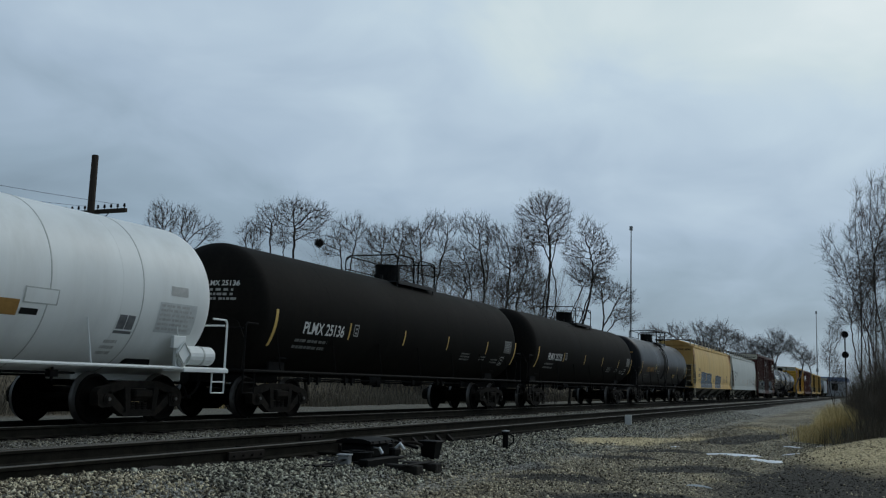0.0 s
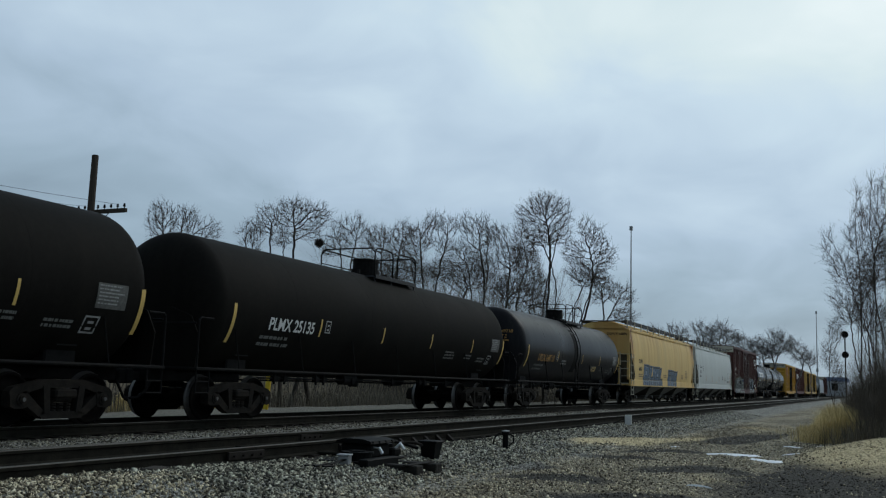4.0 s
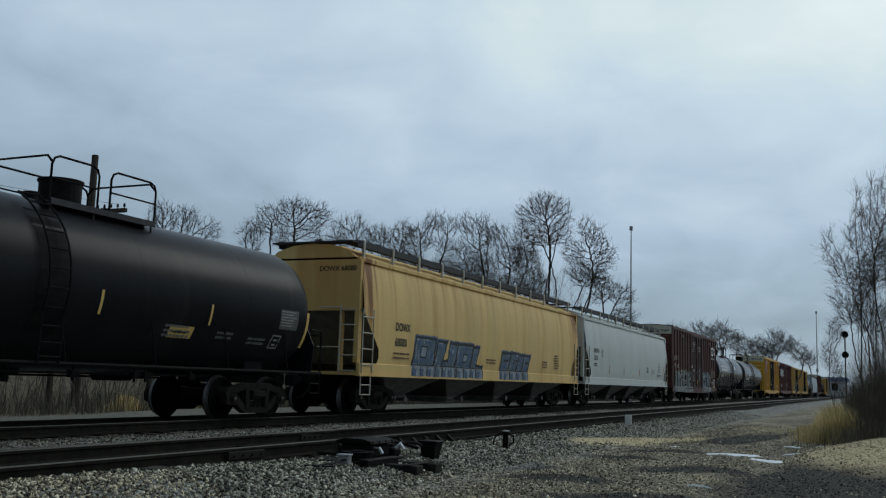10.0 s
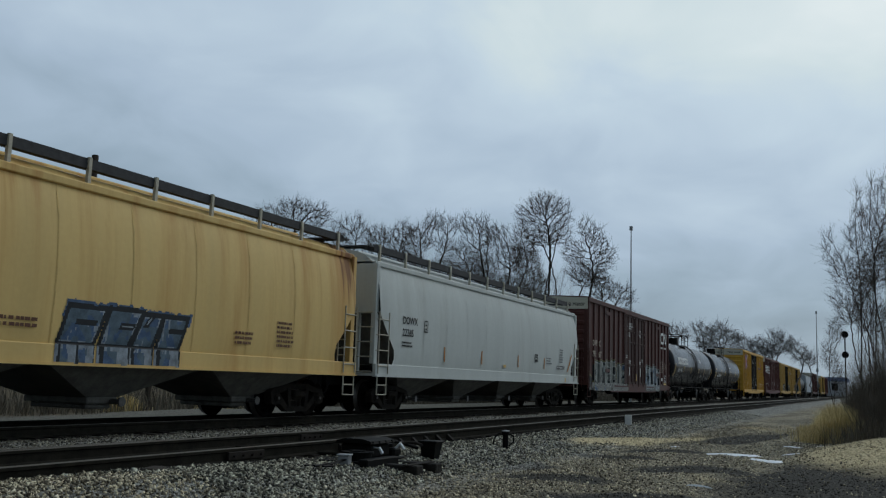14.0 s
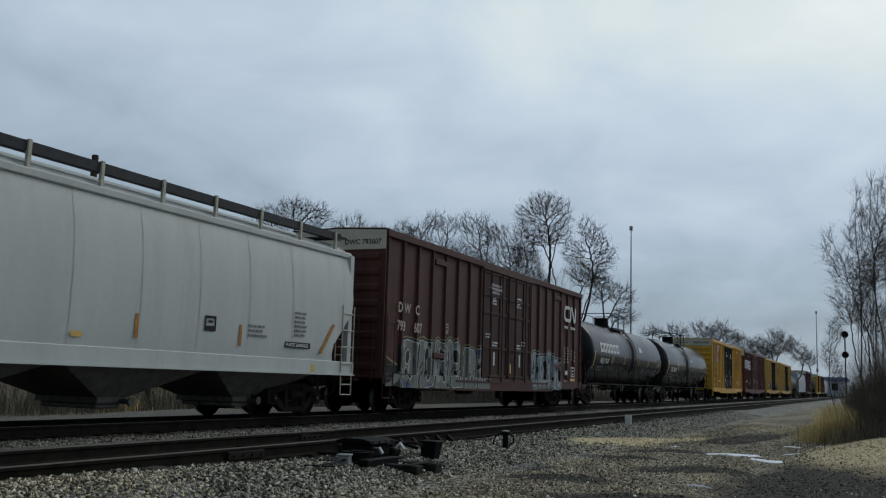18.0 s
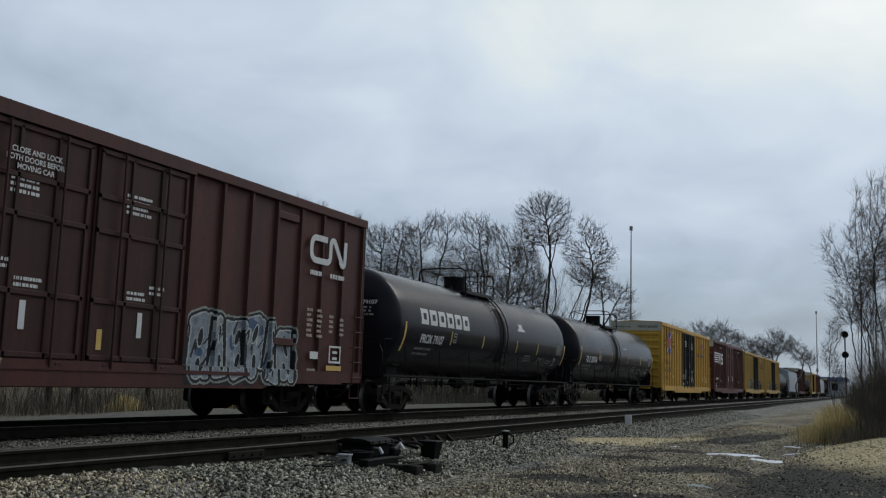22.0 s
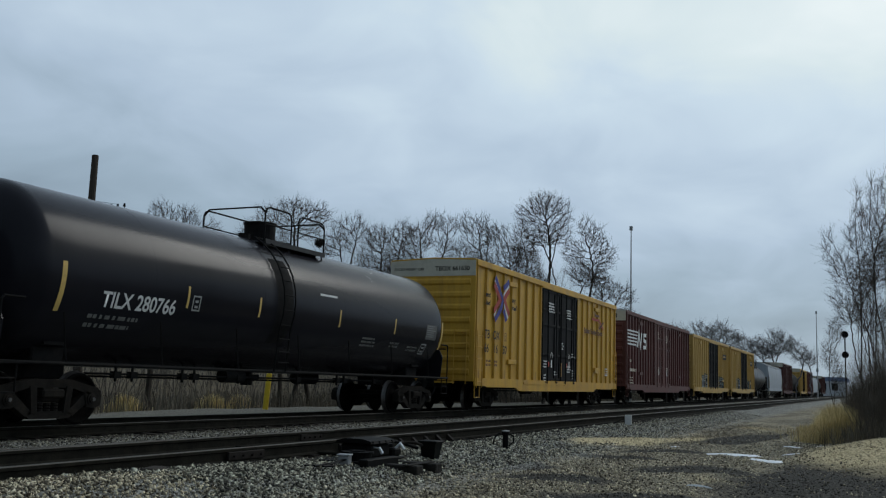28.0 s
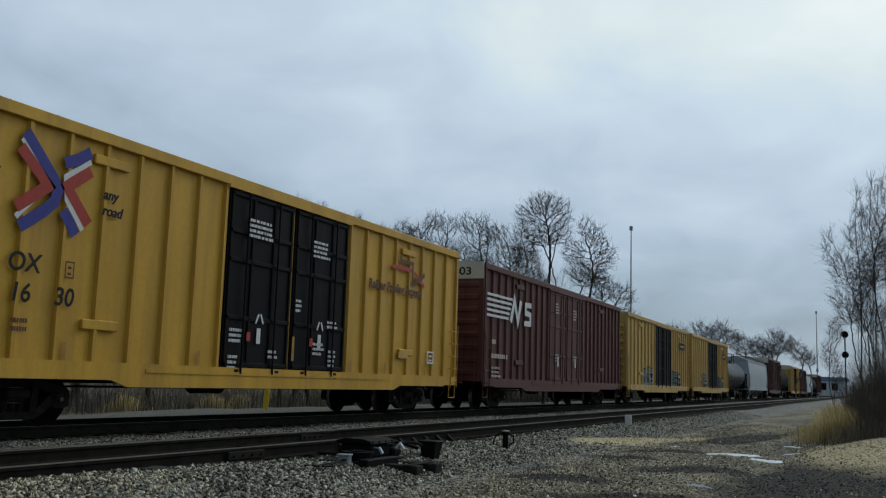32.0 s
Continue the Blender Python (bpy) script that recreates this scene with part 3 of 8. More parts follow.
def rocks(name, n, place, size, material, label, seed):
    """Many loose crushed stones, each a jittered octahedron, in one mesh."""
    rng = np.random.default_rng(seed)
    base = np.array([(1, 0, 0), (-1, 0, 0), (0, 1, 0), (0, -1, 0), (0, 0, 1), (0, 0, -1)], float)
    tri = np.array([(0, 2, 4), (2, 1, 4), (1, 3, 4), (3, 0, 4), (2, 0, 5), (1, 2, 5), (3, 1, 5), (0, 3, 5)])
    P = place(rng, n)
    n = len(P)
    q = rng.normal(size=(n, 4)); q /= np.linalg.norm(q, axis=1)[:, None]
    w, x, y, z = q.T
    Rm = np.stack([1 - 2 * (y * y + z * z), 2 * (x * y - z * w), 2 * (x * z + y * w), 2 * (x * y + z * w), 1 - 2 * (x * x + z * z), 2 * (y * z - x * w), 2 * (x * z - y * w), 2 * (y * z + x * w), 1 - 2 * (x * x + y * y)], -1).reshape(n, 3, 3)
    s = size[0] + (size[1] - size[0]) * rng.random(n) ** 2
    B = base[None] * (1 + rng.uniform(-0.62, 0.42, (n, 6, 1))) * np.stack([np.ones(n), rng.uniform(0.5, 1, n), rng.uniform(0.38, 0.8, n)], -1)[:, None]
    Vv = np.einsum("nij,nkj->nki", Rm, B) * s[:, None, None] + P[:, None] + np.array([0, 0, 0.2])[None, None] * s[:, None, None]
    T = (tri[None] + (np.arange(n) * 6)[:, None, None]).reshape(-1, 3)
    me = bpy.data.meshes.new(name)
    me.vertices.add(n * 6); me.vertices.foreach_set("co", Vv.astype(np.float32).ravel())
    me.loops.add(len(T) * 3); me.loops.foreach_set("vertex_index", T.astype(np.int32).ravel())
    me.polygons.add(len(T)); me.polygons.foreach_set("loop_start", np.arange(0, len(T) * 3, 3, dtype=np.int32))
    me.update(calc_edges=True)
    me.materials.append(material)
    return tagged(new(name, me), label, "gravel", kind="stuff")


def spread(y0, y1, x0=6.0, x1=48.0, power=1.3, keep=None):
    def place(rng, n):
        u = rng.random(n)
        k = 1 - power
        xs = (x0 ** k + u * (x1 ** k - x0 ** k)) ** (1 / k)
        ys = y0 + (y1 - y0) * rng.random(n)
        return np.array([(a, b, ground_z(a, b)) for a, b in zip(xs, ys) if keep is None or keep(a, b)])
    return place


def on_ridge(a, b):
    return math.hypot((a - 24.9) / 3.7, (b - 5.53 + 0.218 * (a - 24.3)) / 0.40) < 1.0 + 0.4 * noise.noise((a * 0.8, b * 2, 4))


rocks("ballast_stones", 46000, spread(5.6, 7.6, 6, 55, 1.4, keep=lambda a, b: not on_ridge(a, b) and math.hypot((a - 6.4) / 2.0, (b - 6.9) / 0.9) > 1.0 + 0.3 * noise.noise((a * 2, b * 2, 1))), (0.010, 0.037), M["stone"], "grey crushed ballast stones beside the rails", 3)
rocks("ballast_stones", 14000, spread(9.4, 12.7, 9, 60, 1.3), (0.014, 0.036), M["dim_stone"], "grey crushed ballast stones between the two tracks", 4)
rocks("ballast_stones", 5000, spread(7.9, 9.1, 8, 50, 1.3), (0.025, 0.05), M["grimy_stone"], "grey crushed ballast stones between the rails", 5)
def on_mound(a, b):
    return math.hypot((a - 23.8) / 5.2, b / 1.35) < 1.0 + 0.35 * noise.noise((a * 0.9, b * 0.9, 4))


rocks("loose_gravel", 1300, spread(4.3, 7.0, 19.5, 29.5, 1.4, keep=on_ridge), (0.009, 0.030), M["tan_gravel"], "pale tan gravel in a low ridge", 14)
rocks("loose_gravel", 4500, spread(-1.6, 2.0, 17, 30, 1.4, keep=on_mound), (0.009, 0.034), M["tan_gravel"], "pale tan gravel heaped beside the road", 12)
rocks("dark_clods", 16000, spread(-1.6, 6.6, 9, 36, 1.6, keep=lambda a, b: hollow(a, b) > 0.05 and not on_mound(a, b)), (0.010, 0.034), M["grimy_stone"], "dark clods of wet earth on the service road", 8)
rocks("loose_gravel", 46000, spread(-1.5, 6.0, 9, 42, 1.6, keep=lambda a, b: not on_mound(a, b) and not on_ridge(a, b) and (hollow(a, b) < 0.0 or noise.noise((a * 9, b * 9, 1)) > 0.38)), (0.009, 0.030), M["gravel"], "loose brown gravel on the service road", 6)


rocks("loose_gravel", 9000, spread(5.9, 7.65, 5.2, 9.5, 1.4, keep=lambda a, b: math.hypot((a - 6.4) / 2.2, (b - 6.9) / 1.0) < 1.0 + 0.3 * noise.noise((a * 2, b * 2, 1))), (0.010, 0.030), M["gravel"], "pale tan gravel heaped against the rail foot", 7)


# ---- tracks ----
RAILP = [(-0.075, 0), (0.075, 0), (0.075, 0.012), (0.012, 0.035), (0.012, 0.13), (0.036, 0.145), (0.036, 0.178), (-0.036, 0.178), (-0.036, 0.145), (-0.012, 0.13), (-0.012, 0.035), (-0.075, 0.012)]
HEADP = [(-0.033, 0.1781), (0.033, 0.1781), (0.028, 0.186), (-0.028, 0.186)]


def rail(track, y, x0, x1, y1=None, name="rail"):
    """One rail with a bright running band on its head, straight from (x0, y) to (x1, y1)."""
    y1 = y if y1 is None else y1
    ln = math.hypot(x1 - x0, y1 - y)
    bm = bmesh.new(); prism(bm, RAILP, 0, ln)
    base = part(name, fix(bm), M["rail_side"], track, at=pose(x0, y, RAIL - 0.186, rz=math.degrees(math.atan2(y1 - y, x1 - x0))))
    bm = bmesh.new(); prism(bm, HEADP, 0, ln)
    part("rail_head", fix(bm), M["rail_top"], base, "worn bright rail head")
    return base


def build_track(name, yc, label, gap=None, ties=150):
    t = thing(name, pose(0, 0, 0), label, "railway track", "railway tracks", "structure")
    for s in (-0.755, 0.755):
        rail(t, yc + s, -80, 700)
    bm = bm_box(-0.11, 0.11, -1.25, 1.25, -0.18, 0, bev=0.012)
    tie = mesh_ob("tie", bm, M["tie"])
    pl = mesh_ob("tie_plate", bm_box(-0.09, 0.09, -0.17, 0.17, 0, 0.018), M["plate"])
    rng = random.Random(int(yc * 10))
    for i in range(ties):
        x = 2.0 + i * 0.52
        o = part("tie", tie, None, t, at=pose(x + rng.uniform(-.02, .02), yc + rng.uniform(-0.05, 0.05), RAIL - 0.204 + rng.uniform(-0.008, 0.004), rz=rng.uniform(-0.8, 0.8)))
        if i < 60:
            for s in (-0.755, 0.755):
                part("tie_plate", pl, None, o, at=pose(0, s, 0))
    return t


build_track("track_near", 8.50, "railway track with worn rails on dark wooden ties")
build_track("track_far", 13.60, "second railway track that carries the freight train")

# ---- the train ----
YC = TRACKS["far"]
SIDE = -1.6      # near side of a box or hopper body, from the car's centre line
CARS = []        # (thing, centre at 16 s)
WHEELSETS = []


def lettering(parent, text, x, z, h, material, y=None, tank=None, name="lettering", shear=0.0, wide=1.0, end=False, space=1.0):
    """Painted letters on the near side (or on the leading end), z is the foot of the line."""
    cu = bpy.data.curves.new(name, "FONT")
    cu.body, cu.size, cu.extrude, cu.shear, cu.space_character = text, h * 1.42, 0.0, shear, space
    cu.offset = h * 0.028
    tmp = bpy.data.objects.new("tmp", cu)
    scene.collection.objects.link(tmp)
    bpy.context.view_layer.update()
    me = bpy.data.meshes.new_from_object(tmp.evaluated_get(bpy.context.evaluated_depsgraph_get()))
    bpy.data.objects.remove(tmp); bpy.data.curves.remove(cu)
    me.name = name
    for v in me.vertices:
        px, pz = v.co.x * wide, v.co.y
        if end is True:
            v.co = (y, -px - x, z + pz)
        elif end:
            # on the dished head of a tank: end = (half length, radius, height of the axis)
            hl, hr, hz = end
            yy, zz = x - px, z + pz
            k = min(math.hypot(yy, zz - hz) / hr, 1.0) ** (1 / 0.72)
            v.co = (-hl + 0.66 * (1 - math.sqrt(1 - k * k)) - 0.012, yy, zz)
        elif tank:
            r, zc = tank
            zz = z + pz
            v.co = (x + px, -math.sqrt(max(r * r - (zz - zc) ** 2, 0.01)) - 0.007, zz)
        else:
            v.co = (x + px, y, z + pz)
    me.materials.clear(); me.materials.append(material)
    return part(name, me, material, parent)


def bars(parent, x, z, w, h, rows, material, y=None, tank=None, name="small_print", seed=0, gap=0.45):
    """Rows of plain bars for print too small to read."""
    rng = random.Random(seed)
    bm = bmesh.new()
    for i in range(rows):
        z1 = z - i * h
        z0 = z1 - h * (1 - gap)
        p = x
        end = x + w * rng.uniform(0.7, 1.0)
        while p < end:
            q = min(p + rng.uniform(0.04, 0.13) * w, end)
            if tank:
                r, zc = tank
                f = lambda zz: -math.sqrt(r * r - (zz - zc) ** 2) - 0.006
                vs = [bm.verts.new(c) for c in ((p, f(z0), z0), (q, f(z0), z0), (q, f(z1), z1), (p, f(z1), z1))]
            else:
                vs = [bm.verts.new(c) for c in ((p, y, z0), (q, y, z0), (q, y, z1), (p, y, z1))]
            bm.faces.new(vs)
            p = q + rng.choice((0.015, 0.02, 0.045)) * w
    return tagged(part(name, bm, material, parent), kind="stuff")


def head_print(car, h, r, zc, material):
    """Three rows of print too small to read on the dished head."""
    rng = random.Random(5)
    bm = bmesh.new()
    f = lambda y, z: (-h + 0.66 * (1 - math.sqrt(1 - min(math.hypot(y, z - zc) / r, 1.0) ** 2.778)) - 0.012, y, z)
    for z in (zc + 0.33, zc + 0.23, zc + 0.13):
        y = -0.14
        while y > -0.85:
            w = rng.uniform(0.05, 0.13)
            bm.faces.new([bm.verts.new(f(*c)) for c in ((y, z), (y - w, z), (y - w, z + 0.055), (y, z + 0.055))])
            y -= w + rng.choice((0.025, 0.03, 0.07))
    tagged(part("small_print", bm, material, car), kind="stuff")


def panel(parent, x0, x1, z0, z1, material, y=None, tank=None, name="placard", label="", n=6):
    """A thin painted or stuck-on patch on the near side."""
    bm = bmesh.new()
    if tank:
        r, zc = tank
        rows = []
        for i in range(n + 1):
            zz = z0 + (z1 - z0) * i / n
            yy = -math.sqrt(max(r * r - (zz - zc) ** 2, 0.001)) - 0.005
            rows.append((bm.verts.new((x0, yy, zz)), bm.verts.new((x1, yy, zz))))
        for a, b in zip(rows[:-1], rows[1:]):
            bm.faces.new((a[0], a[1], b[1], b[0]))
    else:
        bm.faces.new([bm.verts.new(c) for c in ((x0, y, z0), (x1, y, z0), (x1, y, z1), (x0, y, z1))])
    return part(name, bm, material, parent, label)


def frame_panel(parent, x, z, w, h, t, material, y=None, tank=None, name="stencil_box"):
    bm = bmesh.new()
    f = (lambda zz: -math.sqrt(tank[0] ** 2 - (zz - tank[1]) ** 2) - 0.006) if tank else (lambda zz: y)
    for a, b, c, d in ((x, x + w, z, z + t), (x, x + w, z + h - t, z + h), (x, x + t, z + t, z + h - t), (x + w - t, x + w, z + t, z + h - t), (x + w * 0.3, x + w * 0.7, z + h * 0.2, z + h * 0.35), (x + w * 0.3, x + w * 0.7, z + h * 0.55, z + h * 0.7)):
        bm.faces.new([bm.verts.new(p) for p in ((a, f(c), c), (b, f(c), c), (b, f(d), d), (a, f(d), d))])
    return part(name, bm, material, parent)


# -- trucks --
def truck_meshes():
    R = 0.457
    out = {}
    bm = bmesh.new()
    prof = [(-0.70, 0.0), (-0.70, 0.10), (-0.72, 0.13), (-0.72, 0.30), (-0.685, 0.36), (-0.685, R + 0.03), (-0.69, R), (-0.78, R), (-0.80, R - 0.012), (-0.825, R - 0.02), (-0.825, R - 0.07), (-0.79, R - 0.085), (-0.765, 0.30), (-0.79, 0.14), (-0.83, 0.12), (-0.83, 0.0)]
    for s in (1, -1):
        lathe_y(bm, [(y * s, r) for y, r in prof], 0, 0, 32)
    rod(bm, (0, -0.98, 0), (0, 0.98, 0), 0.075, 12)
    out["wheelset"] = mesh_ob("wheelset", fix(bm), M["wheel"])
    for p in out["wheelset"].polygons:
        p.use_smooth = True
    out["wheelset"].materials.append(M["tread"])
    for p in out["wheelset"].polygons:
        c = p.center
        if 0.68 < abs(c.y) < 0.80 and math.hypot(c.x, c.z) > 0.445:
            p.material_index = 1
    # cast side frame: arched top chord, sloping struts, columns beside the spring nest
    bm = bmesh.new()

    def bar(poly, y0=-0.08, y1=0.08):
        plate_xz(bm, poly, y0, y1)

    bar([(-1.04, 0.20), (-1.12, 0.13), (-1.12, 0.03), (-0.78, 0.10), (-0.44, 0.19), (0.44, 0.19), (0.78, 0.10), (1.12, 0.03), (1.12, 0.13), (1.04, 0.20), (0.78, 0.25), (0.44, 0.33), (-0.44, 0.33), (-0.78, 0.25)])
    bar([(-0.42, -0.32), (0.42, -0.32), (0.48, -0.27), (0.42, -0.20), (-0.42, -0.20), (-0.48, -0.27)])
    for s in (1, -1):
        bar([(s * 0.36, -0.22), (s * 0.50, -0.28), (s * 1.0, 0.05), (s * 0.80, 0.14)])
        bar([(s * 0.28, -0.22), (s * 0.40, -0.22), (s * 0.46, 0.22), (s * 0.32, 0.22)], -0.10, 0.10)
        bar([(s * 0.74, 0.08), (s * 1.12, 0.08), (s * 1.10, -0.11), (s * 1.0, -0.15), (s * 0.78, -0.14)], -0.10, 0.10)
    box(bm, -0.24, 0.24, -0.16, 0.06, 0.02, 0.17, bev=0.03)
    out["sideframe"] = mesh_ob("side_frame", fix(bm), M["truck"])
    bm = bmesh.new()
    for i in (-0.16, 0.0, 0.16):
        for k in range(5):
            rod(bm, (i, 0, -0.20 + k * 0.05), (i, 0, -0.165 + k * 0.05), 0.065, 10)
    out["springs"] = mesh_ob("spring_nest", fix(bm), M["truck"])
    bm = bmesh.new()
    rod(bm, (0, -0.10, 0), (0, 0.02, 0), 0.105, 16)
    rod(bm, (0, -0.125, 0), (0, -0.10, 0), 0.07, 16)
    out["cap"] = mesh_ob("bearing_cap", fix(bm), M["truck"])
    bm = bmesh.new()
    rod(bm, (0, -0.145, 0), (0, -0.12, 0), 0.035, 6)
    out["bolts"] = mesh_ob("cap_bolt", fix(bm), M["cap"])
    bm = bmesh.new()
    box(bm, -0.20, 0.20, -1.12, 1.12, -0.04, 0.18, bev=0.03)
    box(bm, -0.17, 0.17, -0.35, 0.35, 0.18, 0.28, bev=0.02)
    out["bolster"] = mesh_ob("truck", fix(bm), M["truck"])
    bm = bmesh.new()
    box(bm, -0.05, 0.05, -0.9, 0.9, -0.20, -0.08, bev=0.01)
    out["brakes"] = mesh_ob("brake_beam", fix(bm), M["truck"])
    return out


TM = truck_meshes()


def add_truck(car, x):
    t = part("truck", TM["bolster"], None, car, "grimy cast-steel freight truck", at=pose(x, 0, 0.457))
    for s in (-1, 1):
        part("side_frame", TM["sideframe"], None, t, at=pose(0, s * 1.02, 0.0))
        tagged(part("spring_nest", TM["springs"], None, t, at=pose(0, s * 1.02, 0.0)), kind="stuff")
        for w in (-0.889, 0.889):
            part("bearing_cap", TM["cap"], None, t, at=pose(w, s * 1.04, 0.0, rz=180 if s > 0 else 0))
            if s < 0:
                part("cap_bolt", TM["bolts"], None, t, at=pose(w, s * 1.04, 0.0))
    for w in (-0.889, 0.889):
        WHEELSETS.append((part("wheelset", TM["wheelset"], None, t, "worn steel wheels on an axle", at=pose(w, 0, 0)), w))
    for w in (-0.40, 0.40):
        part("brake_beam", TM["brakes"], None, t, at=pose(w, 0, 0))


def coupler(car, x, s):
    bm = bmesh.new()
    box(bm, min(x, x + s * 0.40), max(x, x + s * 0.40), -0.09, 0.09, 0.78, 0.96, bev=0.02)
    box(bm, min(x + s * 0.25, x + s * 0.48), max(x + s * 0.25, x + s * 0.48), -0.16, 0.14, 0.72, 1.02, bev=0.04)
    part("coupler", fix(bm), M["steel_black"], car)
    bm = bmesh.new()
    pipe(bm, [(x, -0.35, 0.78), (x + s * 0.12, -0.36, 0.60), (x + s * 0.28, -0.30, 0.46), (x + s * 0.45, -0.25, 0.44)], 0.028, 8)
    part("air_hose", fix(bm), M["steel_black"], car)


def ladder(bm, x0, x1, y, z0, z1, n, r=0.013, stand=0.07):
    """Rungs and two rails just off a wall."""
    for x in (x0, x1):
        rod(bm, (x, y, z0), (x, y, z1), r, 6)
    for i in range(n):
        z = z0 + (z1 - z0) * (i + 0.5) / n
        rod(bm, (x0, y, z), (x1, y, z), r, 6)
        for x in (x0, x1):
            rod(bm, (x, y, z), (x, y + stand, z), r * 0.8, 5)


def new_car(name, xa, xb, label, category, group="train cars"):
    car = thing(name, pose((xa + xb) / 2, YC, RAIL), label, category, group)
    CARS.append((car, (xa + xb) / 2))
    return car, (xb - xa) / 2


def stripes(car, xs, tank, z0=2.2, z1=2.62, w=0.062):
    for x in xs:
        panel(car, x - w / 2, x + w / 2, z0, z1, M["reflector"], tank=tank, name="reflector_strip", label="yellow reflector strip", n=5)


def tank_car(name, xa, xb, paint, label, r=1.50, zc=2.62, dome=0.0, frame_mat=None, lad=None, mark=None, mark_x=0.0, mark_mat=None, mark_h=0.25, mark_w=1.0, mark_z=None, strips=(), end_strips=True, platform_end=False, slope=0.0, rings=(), strip_z=None, truck_in=1.8, head_mark=False, stencils=True):
    """A tank car from head to head (xa to xb)."""
    car, h = new_car(name, xa, xb, label, "tank car")
    fm = frame_mat or M["steel_black"]
    bm = bmesh.new()
    head = [(-h + 0.66 - 0.66 * math.cos(math.pi / 2 * i / 14), r * math.sin(math.pi / 2 * i / 14) ** 0.72) for i in range(15)]
    body = head + [(x, r) for x in np.linspace(-h + 1.2, h - 1.2, 9)] + [(-x, rr) for x, rr in head[::-1]]
    lathe_x(bm, body, zc, 72)
    part("tank_shell", fix(bm), paint, car, smooth=True)
    T = (r, zc)
    bm = bmesh.new()
    for da in (0.0,):
        prof = [(-0.010, r - 0.01), (-0.006, r + 0.0015), (0.006, r + 0.0015), (0.010, r - 0.01)]
        lathe_x(bm, prof, zc, 64)
    sm = mesh_ob("weld_seam", fix(bm), paint)
    for f in (-0.62, -0.2, 0.22, 0.64):
        part("weld_seam", sm, None, car, at=pose(f * h, 0, 0))
    # saddles, stub sills, side rails
    tr = h - truck_in
    for s in (-1, 1):
        bm = bmesh.new()
        box(bm, s * tr - 0.35, s * tr + 0.35, -0.95, 0.95, 1.02, 1.34, bev=0.03)
        plate = [(-1.08, 1.36), (1.08, 1.36), (0.95, 1.66), (-0.95, 1.66)]
        prism(bm, plate, s * tr - 0.22, s * tr + 0.22)
        part("saddle", fix(bm), M["steel_black"], car)
        bm = bm_box(min(s * (tr - 1.0), s * (h + 0.22)), max(s * (tr - 1.0), s * (h + 0.22)), -0.32, 0.32, 0.78, 1.12, bev=0.02)
        part("stub_sill", fix(bm), fm, car)
        bm = bmesh.new()
        box(bm, min(s * (h - 0.35), s * (h + 0.22)), max(s * (h - 0.35), s * (h + 0.22)), -1.5, 1.5, 1.02, 1.08, bev=0.01)
        part("end_platform", fix(bm), fm, car)
        bm = bmesh.new()
        # end handrail hoop at each corner and the step below
        xe = s * (h + 0.18)
        pipe(bm, [(xe, -1.46, 1.08), (xe, -1.46, 2.0), (xe - s * 0.05, -1.46, 2.06), (xe - s * 0.45, -1.46, 2.06)], 0.022, 8)
        pipe(bm, [(xe, -1.46, 1.02), (xe, -1.46, 0.58), (xe - s * 0.40, -1.46, 0.58), (xe - s * 0.40, -1.46, 1.02)], 0.02, 6)
        rod(bm, (xe, -1.46, 0.80), (xe - s * 0.40, -1.46, 0.80), 0.016, 6)
        pipe(bm, [(xe, -1.4, 1.95), (xe, 1.4, 1.95)], 0.02, 6)
        pipe(bm, [(xe, 1.46, 0.6), (xe, 1.46, 2.0)], 0.02, 6)
        part("end_handrail", fix(bm), fm, car)
        if not frame_mat:
            bm = bmesh.new()
            prism(bm, [(-1.30, 1.05), (1.30, 1.05), (1.36, 1.7), (1.15, 2.1), (0.6, 2.3), (-0.6, 2.3), (-1.15, 2.1), (-1.36, 1.7)], min(s * (h + 0.02), s * (h + 0.05)), max(s * (h + 0.02), s * (h + 0.05)))
            part("head_shield", fix(bm), paint, car)
        coupler(car, s * (h + 0.20), s)
        add_truck(car, s * tr)
    for s in (-1, 1):
        bm = bmesh.new()
        rod(bm, (-h - 0.1, s * 1.47, 1.05), (h + 0.1, s * 1.47, 1.05), 0.032, 8)
        for k in range(-3, 4):
            x = k * (h - 1.2) / 3.0
            rod(bm, (x, s * 1.47, 1.05), (x - 0.12, s * (r * 0.93), 1.9), 0.016, 6)
        part("side_rail", fix(bm), fm, car)
    # brake gear below the belly
    for z, y in ((0.90, -0.6), (0.84, 0.4)):
        bm = bmesh.new()
        rod(bm, (-tr + 1.2, y, z), (tr - 1.2, y, z), 0.022, 6)
        part("brake_rod", fix(bm), M["steel_black"], car)
    hang = bmesh.new()
    rod(hang, (0, -0.6, 0.76), (0, -0.6, 1.15), 0.03, 6); box(hang, -0.09, 0.09, -0.66, -0.54, 0.82, 0.95)
    hm = mesh_ob("hanger", fix(hang), M["steel_black"])
    for x in (-3.9, -3.55, -2.4, -2.1, -0.9, 1.0, 2.5, 2.8, 4.1):
        part("hanger", hm, None, car, at=pose(x * (tr - 1.6) / 4.2, 0, 0))
    bm = bmesh.new()
    rod(bm, (-1.6, -0.5, 0.92), (-0.9, -0.5, 0.92), 0.15, 12)
    part("brake_cylinder", fix(bm), M["steel_black"], car)
    bm = bmesh.new()
    rod(bm, (2.4, 0.2, 0.93), (3.3, 0.2, 0.93), 0.17, 12)
    part("air_reservoir", fix(bm), M["steel_black"], car)
    bm = bmesh.new()
    rod(bm, (0, 0, 0.72), (0, 0, zc - r + 0.05), 0.14, 12)
